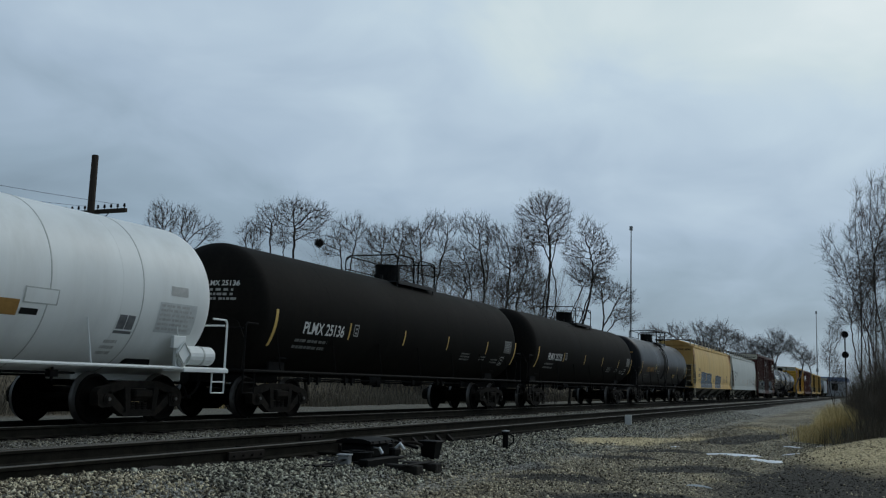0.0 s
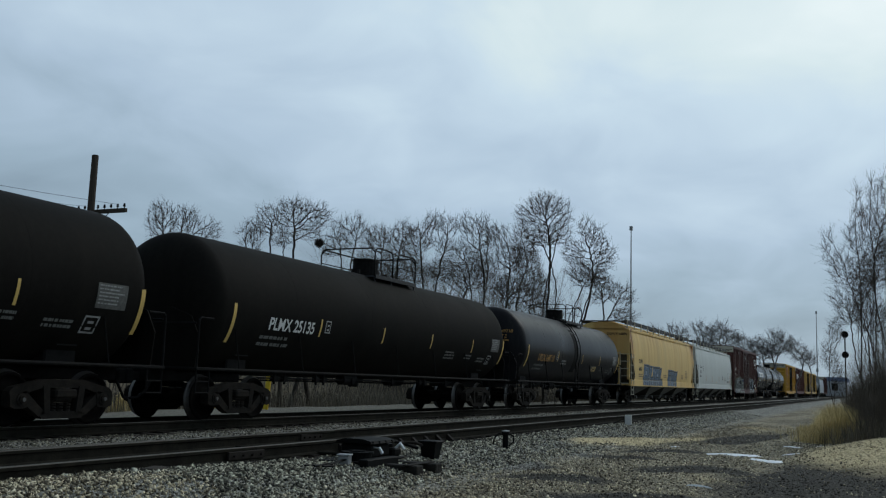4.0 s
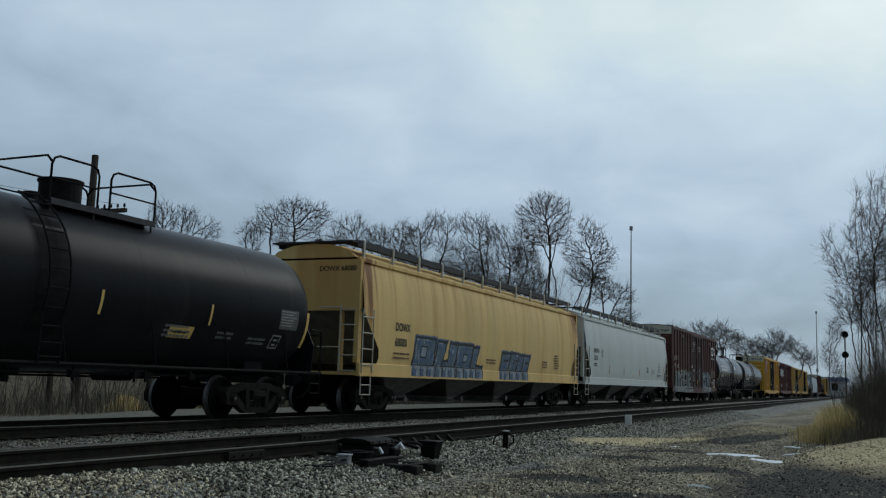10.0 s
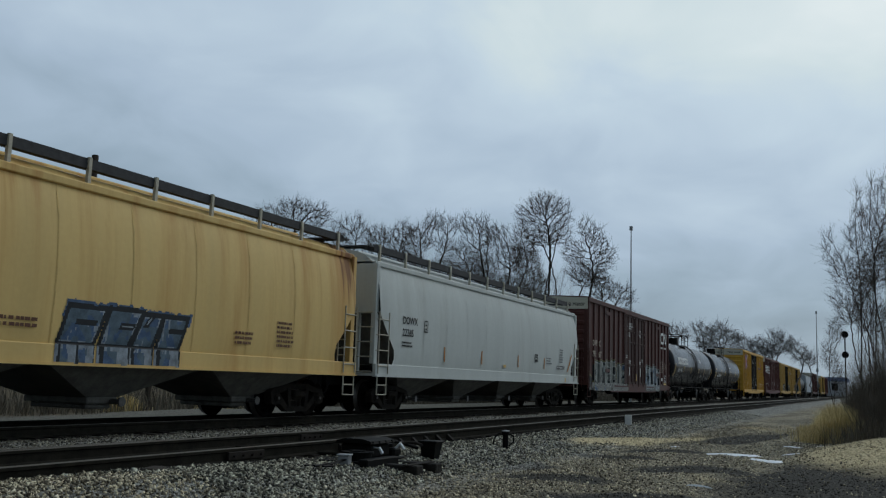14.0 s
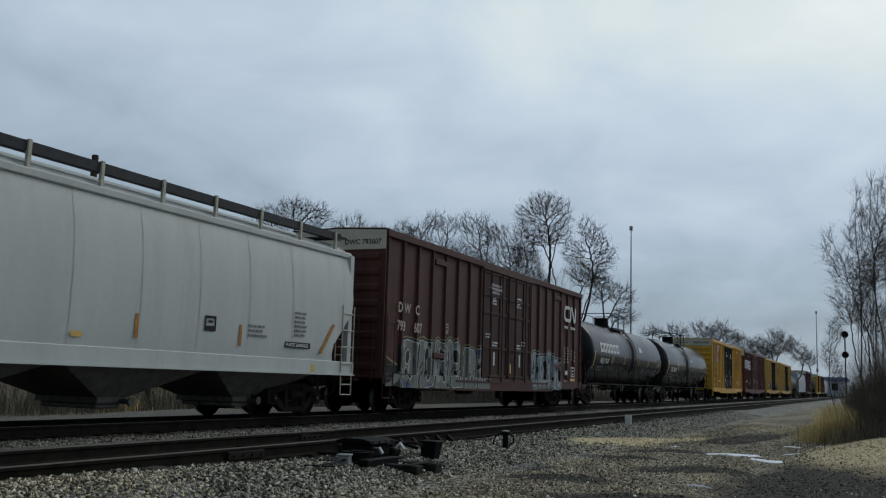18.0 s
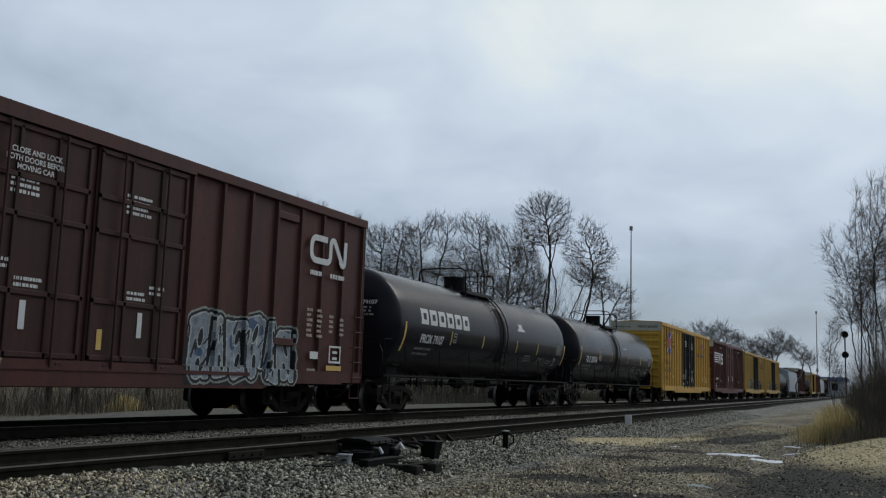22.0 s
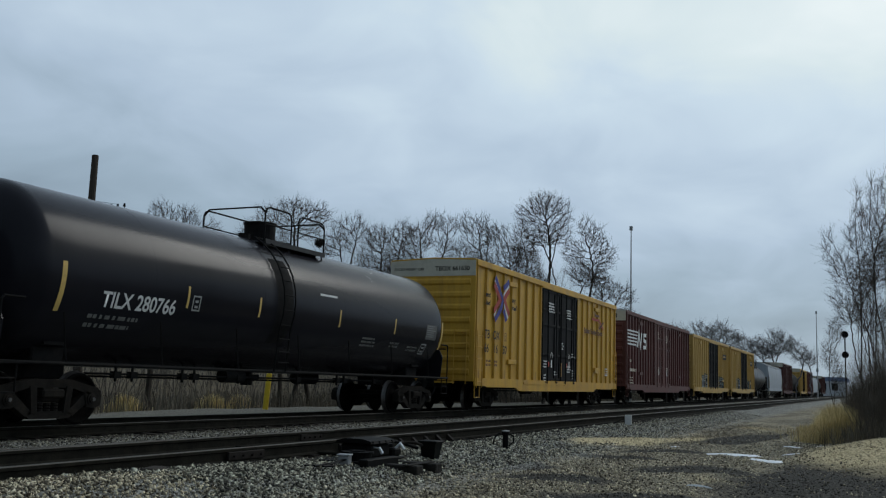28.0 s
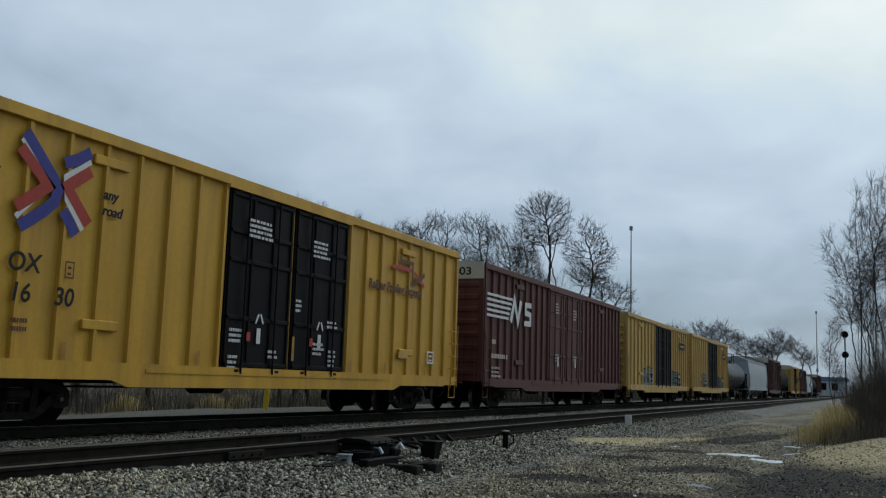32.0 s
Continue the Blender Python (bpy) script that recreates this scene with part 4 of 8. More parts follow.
    box(bm, -0.22, 0.22, -0.22, 0.22, 0.86, 0.98, bev=0.02)
    part("bottom_outlet", fix(bm), M["steel_black"], car)
    # manway, valves, platform and rails on top
    top = zc + r
    bm = bmesh.new()
    rod(bm, (dome, 0, top - 0.1), (dome, 0, top + 0.44), 0.38, 24)
    rod(bm, (dome, 0, top + 0.44), (dome, 0, top + 0.48), 0.41, 24)
    part("manway", fix(bm), M["steel_black"], car)
    for dx, hh, rr in ((-0.75, 0.12, 0.14), (0.72, 0.10, 0.12), (1.05, 0.14, 0.09)):
        bm = bmesh.new()
        rod(bm, (dome + dx, -0.1, top - 0.05), (dome + dx, -0.1, top + hh), rr, 12)
        part("valve", fix(bm), M["steel_black"], car)
    px0, px1 = dome - 1.05, dome + 1.55
    for s in (-1, 1):
        bm = bmesh.new()
        box(bm, px0, px1, s * 0.70 - 0.22, s * 0.70 + 0.22, top - 0.14, top - 0.10)
        box(bm, px0, px1, s * 0.92 - 0.012, s * 0.92 + 0.012, top - 0.18, top - 0.07)
        for x in (px0 + 0.05, dome, px1 - 0.05):
            rod(bm, (x, s * 0.85, top - 0.12), (x, s * 0.88, top - 0.42), 0.022, 6)
        part("platform", fix(bm), M["grate"], car)
    zt = top + 0.68
    for s in (-1, 1):
        y = s * 0.88
        for a, b, low in (((px0, dome + 0.05, 0.0), (dome + 0.35, px1, 0.0)) if s < 0 else ((px0, px1, 0.0),)):
            bm = bmesh.new()
            pipe(bm, [(a, y, top - 0.12), (a, y, zt - 0.16 - low), (a + 0.05, y, zt - 0.05 - low), (a + 0.16, y, zt - low), (b - 0.16, y, zt - low), (b - 0.05, y, zt - 0.05 - low), (b, y, zt - 0.16 - low), (b, y, top - 0.12)], 0.021, 8)
            pipe(bm, [(a, y, top + 0.28), (b, y, top + 0.28)], 0.016, 6)
            part("top_railing", fix(bm), fm, car)
    for x in (px0 + 0.02, px1 - 0.02):
        bm = bmesh.new()
        pipe(bm, [(x, -0.88, zt - 0.14), (x, -0.74, zt), (x, 0.74, zt), (x, 0.88, zt - 0.14)], 0.021, 8)
        part("top_railing", fix(bm), fm, car)
    if lad is not None:
        ld = None
        for x in (lad - 0.22, lad + 0.22):
            bm = bmesh.new()
            pts = [(x, -1.50, 1.05)] + [(x, -(r + 0.12) * math.cos(a), zc + (r + 0.12) * math.sin(a)) for a in np.linspace(-0.35, 1.1, 9)]
            pipe(bm, pts, 0.02, 6)
            ld = part("side_bar", fix(bm), fm, ld) if ld else part("ladder", fix(bm), fm, car)
        for a in np.linspace(-0.9, 1.1, 11):
            bm = bmesh.new()
            y = -(r + 0.12) * math.cos(max(a, -0.35)); z = zc + (r + 0.12) * math.sin(a)
            rod(bm, (lad - 0.22, y, z), (lad + 0.22, y, z), 0.014, 6)
            part("rung", fix(bm), fm, ld)
        panel(car, lad - 0.32, lad + 0.32, zc - 0.9, zc + 1.15, M["steel_black"], tank=T, name="ladder_band", n=10)
    stripes(car, strips, T, strip_z - 0.42 if strip_z else zc - 0.50, strip_z if strip_z else zc - 0.08)
    if end_strips:
        for s in (-1, 1):
            xs = -h + 0.92 if s < 0 else h - 0.50
            panel(car, xs - 0.05, xs + 0.05, (strip_z or zc) - 0.72, (strip_z or zc) + 0.1, M["reflector"], tank=T, name="reflector_strip", label="long yellow reflector strip", n=8)
    if mark:
        lettering(car, mark, mark_x, mark_z if mark_z else zc - 0.42, mark_h, mark_mat or M["white_paint"], tank=T, name="reporting_mark", wide=mark_w)
        bars(car, mark_x - 0.20, (mark_z if mark_z else zc - 0.42) - 0.14, 1.45, 0.15, 2, M["faint_print"], tank=T, seed=len(CARS), gap=0.55)
        frame_panel(car, mark_x + 2.35, zc - 0.42, 0.24, 0.3, 0.03, M["dull_white"], tank=T)
        if head_mark:
            lettering(car, mark, -0.14, zc + 0.45, 0.115, mark_mat or M["white_paint"], end=(h, r, zc), name="reporting_mark")
            head_print(car, h, r, zc, mark_mat or M["dull_white"])
    if not stencils:
        return car, h, T
    # maintenance stencils near the trailing end
    panel(car, h - 1.62, h - 0.90, zc - 0.42, zc + 0.02, M["stencil_grey"], tank=T, name="inspection_panel", label="grey inspection stencil panel")
    bars(car, h - 1.58, zc - 0.01, 0.62, 0.062, 6, M["dull_white"], tank=(r + 0.004, zc), seed=9, gap=0.6)
    bars(car, h - 5.3, zc - 0.55, 0.9, 0.09, 3, M["faint_print"], tank=T, seed=3)
    bars(car, h - 3.7, zc - 0.60, 0.6, 0.09, 2, M["faint_print"], tank=T, seed=5)
    bars(car, h - 2.6, zc - 0.66, 0.7, 0.09, 2, M["faint_print"], tank=T, seed=6)
    frame_panel(car, h - 1.75, zc - 0.86, 0.34, 0.3, 0.03, M["dull_white"], tank=T)
    return car, h, T


def box_car(name, xa, xb, paint, label, doors=None, door_w=4.95, door_c=0.0, door_paint=None, eave=5.0, top_panel=None, roof=None, posts=11, sill=0.78, door_leafs=2):
    """A high boxcar; doors are double plug doors centred at door_c."""
    car, h = new_car(name, xa, xb, label, "boxcar")
    dp = door_paint or paint
    W = 1.6
    d0, d1 = door_c - door_w / 2, door_c + door_w / 2
    bm = bmesh.new()
    box(bm, -h, h, -W + 0.05, W - 0.05, sill + 0.28, eave - 0.02)
    part("body", fix(bm), paint, car)
    # roof: low gable with cross ribs
    bm = bmesh.new()
    prism(bm, [(-W, eave - 0.03), (W, eave - 0.03), (W, eave + 0.02), (0.0, eave + 0.09), (-W, eave + 0.02)], -h - 0.03, h + 0.03)
    n = 16
    for i in range(n + 1):
        x = -h + 2 * h * i / n
        prism(bm, [(-W + 0.02, eave + 0.02), (0, eave + 0.09), (W - 0.02, eave + 0.02), (W - 0.02, eave + 0.05), (0, eave + 0.12), (-W + 0.02, eave + 0.06)], max(x - 0.035, -h - 0.02), min(x + 0.035, h + 0.02))
    part("roof", fix(bm), roof or M["roof_metal"], car)
    for s in (-1, 1):
        bm = bm_box(-h - 0.01, h + 0.01, s * W - 0.055, s * W + 0.03, eave - 0.17, eave + 0.035, bev=0.01)
        part("top_chord", fix(bm), paint, car)
        # side sill: shallow at the ends, deep between the trucks
        bm = bmesh.new()
        y0, y1 = s * W - 0.05, s * W + 0.012
        tr = h - 2.4
        plate_xz(bm, [(-h, sill + 0.32), (-h, sill + 0.06), (-tr - 1.5, sill + 0.06), (-tr - 1.35, sill + 0.02), (-tr + 1.5, sill + 0.02), (-tr + 1.9, sill - 0.10), (tr - 1.9, sill - 0.10), (tr - 1.5, sill + 0.02), (tr + 1.35, sill + 0.02), (tr + 1.5, sill + 0.06), (h, sill + 0.06), (h, sill + 0.32)], y0, y1)
        part("side_sill", fix(bm), paint, car)
        post = bmesh.new()
        prism_z = [(-0.055, 0), (0.055, 0), (0.035, -0.075 * 1), (-0.035, -0.075)]
        A = [post.verts.new((x, y * (1 if s < 0 else -1), sill + 0.32)) for x, y in prism_z]
        B = [post.verts.new((x, y * (1 if s < 0 else -1), eave - 0.17)) for x, y in prism_z]
        for i in range(4):
            post.faces.new((A[i], A[(i + 1) % 4], B[(i + 1) % 4], B[i]))
        post.faces.new(A); post.faces.new(B)
        pm = mesh_ob("side_post", fix(post), paint)
        left = np.linspace(-h + 0.12, d0 - 0.12, posts)
        right = np.linspace(d1 + 0.12, h - 0.12, posts)
        for x in [*left, *right]:
            part("side_post", pm, None, car, at=pose(x, s * (W - 0.05), 0))
        # doors
        lw = (door_w - 0.06) / door_leafs
        for k in range(door_leafs):
            a = d0 + k * (lw + 0.06)
            dr = part("door", fix(bm_box(a + 0.02, a + lw - 0.02, s * (W - 0.06), s * (W - 0.0), sill + 0.30, eave - 0.22, bev=0.015)), dp, car, "double plug door leaf")
            bm = bmesh.new()
            o0, o1 = (s * (W - 0.005), s * (W + 0.035))
            for z in (sill + 0.34, sill + 1.30, sill + 2.5, sill + 3.1, eave - 0.34):
                box(bm, a + 0.06, a + lw - 0.06, min(o0, o1), max(o0, o1), z, z + 0.09, bev=0.01)
            for x in (a + 0.06, a + lw * 0.34, a + lw * 0.66, a + lw - 0.14):
                box(bm, x, x + 0.07, min(o0, o1), max(o0, o1), sill + 0.34, eave - 0.28, bev=0.01)
            part("door_frame", fix(bm), dp, dr)
            for f in (0.25, 0.72):
                x = a + lw * f
                bm = bmesh.new()
                rod(bm, (x, s * (W + 0.07), sill + 0.2), (x, s * (W + 0.07), eave - 0.25), 0.022, 8)
                part("lock_rod", fix(bm), dp, dr)
            for f in (0.2, 0.8):
                part("door_roller", fix(bm_box(a + lw * f - 0.08, a + lw * f + 0.08, s * (W + 0.0) - 0.06, s * (W + 0.0) + 0.06, sill + 0.14, sill + 0.30, bev=0.02)), dp, dr)
        bm = bmesh.new()
        rail_y = sorted((s * (W - 0.02), s * (W + 0.07)))
        box(bm, d0 - 0.1, d1 + 0.1, rail_y[0], rail_y[1], eave - 0.22, eave - 0.14)
        part("door_track", fix(bm), paint, car)
        bm = bmesh.new()
        box(bm, d0 - 2.2, d1 + 2.2, rail_y[0], rail_y[1], sill + 0.16, sill + 0.23)
        part("door_track", fix(bm), paint, car)
        for f, z in ((-0.62, eave - 0.55), (-0.62, sill + 0.85), (0.62, sill + 0.85), (0.62, eave - 0.55)):
            part("stay_plate", fix(bm_box(f * h - 0.42, f * h + 0.42, *sorted((s * (W - 0.05), s * (W + 0.03))), z, z + 0.17, bev=0.015)), paint, car)
        # ladders at both ends
        for e in (-1, 1):
            bm = bmesh.new()
            ladder(bm, e * (h - 0.52), e * (h - 0.06), s * (W + 0.07), sill - 0.0, sill + 1.9, 5, stand=-0.1 * s)
            pipe(bm, [(e * (h - 0.5), s * (W + 0.0), sill + 0.1), (e * (h - 0.5), s * (W + 0.0), sill - 0.32), (e * (h - 0.06), s * (W + 0.0), sill - 0.32), (e * (h - 0.06), s * (W + 0.0), sill + 0.1)], 0.018, 6)
            part("ladder", fix(bm), paint, car)
    # corrugated ends
    for e in (-1, 1):
        bm = bmesh.new()
        zs = np.linspace(sill + 0.5, eave - 0.72, 8)
        for z in zs:
            A = [(e * (h - 0.005), z - 0.17), (e * (h + 0.075), z - 0.05), (e * (h + 0.075), z + 0.05), (e * (h - 0.005), z + 0.17)]
            vA = [bm.verts.new((x, -W + 0.18, zz)) for x, zz in A]; vB = [bm.verts.new((x, W - 0.18, zz)) for x, zz in A]
            for i in range(4):
                bm.faces.new((vA[i], vA[(i + 1) % 4], vB[(i + 1) % 4], vB[i]))
            bm.faces.new(vA); bm.faces.new(vB)
        en = part("end_ribs", fix(bm), paint, car)
        bm = bm_box(min(e * (h - 0.02), e * (h + 0.03)), max(e * (h - 0.02), e * (h + 0.03)), -W, W, sill + 0.2, eave, bev=0.01)
        part("end_wall", fix(bm), paint, car)
        if top_panel:
            bm = bmesh.new()
            prism(bm, [(-W + 0.01, eave - 0.52), (W - 0.01, eave - 0.52), (W - 0.01, eave + 0.0), (0, eave + 0.07), (-W + 0.01, eave + 0.0)], min(e * (h + 0.03), e * (h + 0.045)), max(e * (h + 0.03), e * (h + 0.045)))
            part("end_panel", fix(bm), top_panel, car, "pale panel across the top of the end")
        bm = bmesh.new()
        box(bm, min(e * h, e * (h + 0.30)), max(e * h, e * (h + 0.30)), -0.9, 0.9, sill + 0.12, sill + 0.18)
        for y in (-1.35, -0.9):
            rod(bm, (e * (h + 0.12), y, sill + 0.1), (e * (h + 0.12), y, sill + 1.9), 0.014, 6)
        for z in np.linspace(sill + 0.25, sill + 1.8, 5):
            rod(bm, (e * (h + 0.12), -1.35, z), (e * (h + 0.12), -0.9, z), 0.014, 6)
        part("end_ladder", fix(bm), paint, car)
        part("draft_sill", fix(bm_box(min(e * (h - 2.6), e * (h + 0.35)), max(e * (h - 2.6), e * (h + 0.35)), -0.3, 0.3, 0.74, 1.1, bev=0.02)), M["steel_black"], car)
        coupler(car, e * (h + 0.3), e)
        add_truck(car, e * (h - 2.4))
    bm = bmesh.new()
    box(bm, -h + 0.3, h - 0.3, -0.25, 0.25, 0.72, 1.06)
    for x in np.linspace(-h + 1, h - 1, 14):
        box(bm, x - 0.06, x + 0.06, -1.5, 1.5, 0.90, 1.05)
    rod(bm, (-2.2, -0.7, 0.72), (-1.3, -0.7, 0.72), 0.18, 12)
    rod(bm, (-h + 3.5, -0.5, 0.66), (h - 3.5, -0.5, 0.66), 0.022, 6)
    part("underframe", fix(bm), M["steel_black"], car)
    return car, h


def hopper_section():
    """Near half outline of the curved side, from sill to eave."""
    return [(1.56, 1.34), (1.585, 1.52), (1.60, 1.75), (1.612, 2.15), (1.612, 2.62), (1.60, 2.9), (1.55, 3.4), (1.47, 3.8), (1.40, 4.02)]


def hopper_car(name, xa, xb, paint, label, board=True, bays=4, dark=None):
    """A curved-side covered hopper."""
    car, h = new_car(name, xa, xb, label, "covered hopper")
    sec = hopper_section()
    full = [(-y, z) for y, z in sec] + [(-1.1, 4.28), (-0.6, 4.43), (0, 4.48), (0.6, 4.43), (1.1, 4.28)] + [(y, z) for y, z in sec[::-1]]
    # body with sloping end sheets: the lower corners are cut back
    bm = bmesh.new()
    xs_top = h - 0.14

    def lim(z):
        for (z0, c0), (z1, c1) in zip(((1.3, 0.98), (1.52, 1.06), (1.75, 1.02), (2.15, 0.62), (2.62, 0.20), (2.9, 0.14)), ((1.52, 1.06), (1.75, 1.02), (2.15, 0.62), (2.62, 0.20), (2.9, 0.14), (9.0, 0.14))):
            if z <= z1:
                return h - c0 - (c1 - c0) * (z - z0) / (z1 - z0)

    L = [bm.verts.new((-lim(z), y, z)) for y, z in full]
    mids = []
    for k in range(1, 10):
        t = -1 + 2 * k / 10
        mids.append([bm.verts.new((t * (h - 1.3), y, z)) for y, z in full])
    Rr = [bm.verts.new((lim(z), y, z)) for y, z in full]
    rings = [L] + mids + [Rr]
    for A, B in zip(rings[:-1], rings[1:]):
        for i in range(len(full) - 1):
            bm.faces.new((A[i], A[i + 1], B[i + 1], B[i]))
        bm.faces.new((A[-1], A[0], B[0], B[-1]))
    part("body", fix(bm), paint, car, smooth=True)
    # weld seams
    seam = bmesh.new()
    for A in ((1, 0),):
        for (y0, z0), (y1, z1) in zip(sec[:-1], sec[1:]):
            seam.faces.new([seam.verts.new(p) for p in ((-0.012, -y0 - 0.006, z0), (0.012, -y0 - 0.006, z0), (0.012, -y1 - 0.006, z1), (-0.012, -y1 - 0.006, z1))])
    sm = mesh_ob("weld_seam", seam, M["seam_y"] if "yellow" in name else M["seam_g"])
    for k in range(-4, 5):
        part("weld_seam", sm, None, car, at=pose(k * (h - 1.9) / 4.6, 0, 0))
    for s in (-1, 1):
        part("top_chord", fix(bm_box(-xs_top - 0.02, xs_top + 0.02, *sorted((s * 1.33, s * 1.47)), 3.98, 4.12, bev=0.02)), paint, car)
        part("side_sill", fix(bm_box(-h, h, *sorted((s * 1.50, s * 1.60)), 1.04, 1.36, bev=0.012)), paint, car)
        part("sill_flange", fix(bm_box(-h, h, *sorted((s * 1.50, s * 1.64)), 1.02, 1.05)), paint, car)
        # corner posts, ladders
        for e in (-1, 1):
            bm = bmesh.new()
            x = e * (h - 0.12)
            box(bm, x - 0.09, x + 0.09, *sorted((s * 1.38, s * 1.52)), 1.36, 4.05, bev=0.01)
            part("corner_post", fix(bm), paint, car)
            bm = bmesh.new()
            ladder(bm, e * (h - 0.66), e * (h - 0.10), s * 1.62, 1.1, 2.75, 4, r=0.017, stand=-0.1 * s)
            pipe(bm, [(e * (h - 0.62), s * 1.6, 1.04), (e * (h - 0.62), s * 1.6, 0.55), (e * (h - 0.1), s * 1.6, 0.55), (e * (h - 0.1), s * 1.6, 1.04)], 0.02, 6)
            rod(bm, (e * (h - 0.62), s * 1.6, 0.8), (e * (h - 0.1), s * 1.6, 0.8), 0.016, 6)
            # end ladder round the corner, with its grab rail
            rod(bm, (e * (h + 0.04), s * 1.02, 1.1), (e * (h + 0.04), s * 1.02, 2.85), 0.02, 6)
            for z in np.linspace(1.15, 2.72, 5):
                rod(bm, (e * (h + 0.04), s * 1.48, z), (e * (h + 0.04), s * 1.02, z), 0.017, 6)
            rod(bm, (e * (h + 0.04), s * 1.02, 2.78), (e * (h + 0.04), s * 0.35, 2.78), 0.017, 6)
            rod(bm, (e * (h + 0.04), s * 1.02, 1.75), (e * (h + 0.04), s * 0.35, 1.75), 0.017, 6)
            part("ladder", fix(bm), M["hand_rail"], car, "pale weathered ladder and step")
        # roof hatch walk
        part("running_board", fix(bm_box(-h + 0.3, h - 0.3, *sorted((s * 0.80, s * 1.22)), 4.50, 4.54)), M["grate"], car)
        part("board_fascia", fix(bm_box(-h + 0.3, h - 0.3, *sorted((s * 1.21, s * 1.25)), 4.42, 4.60)), M["grate"], car)
        bm = bmesh.new()
        box(bm, -0.035, 0.035, *sorted((s * 1.225, s * 1.29)), 4.08, 4.62)
        pm = mesh_ob("board_post", fix(bm), M["hand_rail"])
        for k in range(12):
            part("board_post", pm, None, car, at=pose(-h + 0.6 + k * (2 * h - 1.2) / 11, 0, 0))
    for e in (-1, 1):
        part("end_walkway", fix(bm_box(*sorted((e * (h - 0.42), e * (h + 0.0))), -1.25, 1.25, 4.505, 4.545)), M["grate"], car)
    part("roof_trough", fix(bm_box(-h + 1.0, h - 1.0, -0.35, 0.35, 4.44, 4.56, bev=0.03)), paint, car)
    for e in (-1, 1):
        # end frame: platform, slope sheet, braces
        bm = bmesh.new()
        box(bm, *sorted((e * (h - 1.7), e * (h + 0.0))), -1.5, 1.5, 1.04, 1.12)
        part("end_platform", fix(bm), paint, car)
        bm = bmesh.new()
        v = [bm.verts.new(p) for p in ((e * (h - 0.12), -1.58, 2.72), (e * (h - 0.12), 1.58, 2.72), (e * (h - 1.75), 1.52, 1.15), (e * (h - 1.75), -1.52, 1.15))]
        w = [bm.verts.new((p.co.x - e * 0.03, p.co.y, p.co.z + 0.03)) for p in v]
        bm.faces.new(v); bm.faces.new(w[::-1])
        for i in range(4):
            bm.faces.new((v[i], v[(i + 1) % 4], w[(i + 1) % 4], w[i]))
        part("slope_sheet", fix(bm), M["slope"], car, "dark grey sloping end sheet")
        bm = bmesh.new()
        box(bm, *sorted((e * (h - 0.12), e * (h - 0.06))), -1.45, 1.45, 2.70, 4.1)
        prism(bm, [(-1.4, 4.05), (1.4, 4.05), (1.1, 4.30), (0.6, 4.45), (0, 4.50), (-0.6, 4.45), (-1.1, 4.30)], *sorted((e * (h - 0.12), e * (h - 0.06))))
        for y in (-0.95, 0.95):
            box(bm, *sorted((e * (h - 0.20), e * (h - 0.10))), y - 0.05, y + 0.05, 1.12, 2.72)
        part("end_sheet", fix(bm), paint, car)
        part("draft_sill", fix(bm_box(*sorted((e * (h - 3.2), e * (h + 0.30))), -0.3, 0.3, 0.76, 1.04, bev=0.02)), M["steel_black"], car)
        bm = bmesh.new()
        rod(bm, (e * (h + 0.1), 0.5, 1.9), (e * (h + 0.16), 0.5, 1.9), 0.28, 16)
        part("brake_wheel", fix(bm), M["steel_black"], car)
        coupler(car, e * (h + 0.3), e)
        add_truck(car, e * (h - 1.85))
    # discharge bays: dark slope sheets fore and aft, a grey side sheet, an outlet gate with its shaft
    # the slope sheets' colour holds shade, the side sheets' colour light
    bw = 4.2 * h / 9.9
    for k in range(bays):
        x0 = (k - bays / 2) * bw
        xc = x0 + bw / 2
        bm = bmesh.new()
        z1, z0, wt, wb = 1.06, 0.46, bw / 2 - 0.06, 0.34
        for s in (-1, 1):
            q = [bm.verts.new(p) for p in ((xc + s * wt, -1.46, z1), (xc + s * wt, 1.46, z1), (xc + s * wb, 0.72, z0), (xc + s * wb, -0.72, z0))]
            r = [bm.verts.new((p.co.x - s * 0.03, p.co.y, p.co.z)) for p in q]
            bm.faces.new(q); bm.faces.new(r[::-1])
            for i in range(4):
                bm.faces.new((q[i], q[(i + 1) % 4], r[(i + 1) % 4], r[i]))
        bay = part("hopper_bay", fix(bm), M["bay"], car)
        for s in (-1, 1):
            bm = bmesh.new()
            q = [bm.verts.new(p) for p in ((xc - wt + 0.05, s * 1.44, z1), (xc + wt - 0.05, s * 1.44, z1), (xc + wb, s * 0.74, z0), (xc - wb, s * 0.74, z0))]
            r = [bm.verts.new((p.co.x, p.co.y - s * 0.02, p.co.z)) for p in q]
            bm.faces.new(q); bm.faces.new(r[::-1])
            for i in range(4):
                bm.faces.new((q[i], q[(i + 1) % 4], r[(i + 1) % 4], r[i]))
            part("side_sheet", fix(bm), M["chute"], bay)
        bm = bmesh.new()
        box(bm, xc - 0.38, xc + 0.38, -0.78, 0.78, 0.36, 0.48, bev=0.02)
        box(bm, xc - 0.30, xc + 0.30, -0.70, 0.70, 0.26, 0.36, bev=0.03)
        part("outlet_gate", fix(bm), M["chute"], bay)
        bm = bmesh.new()
        rod(bm, (xc + 0.2, -1.02, 0.40), (xc + 0.2, -0.75, 0.40), 0.05, 10); rod(bm, (xc + 0.2, -1.06, 0.40), (xc + 0.2, -1.02, 0.40), 0.09, 10)
        part("gate_shaft", fix(bm), M["cap"], bay)
    return car, h


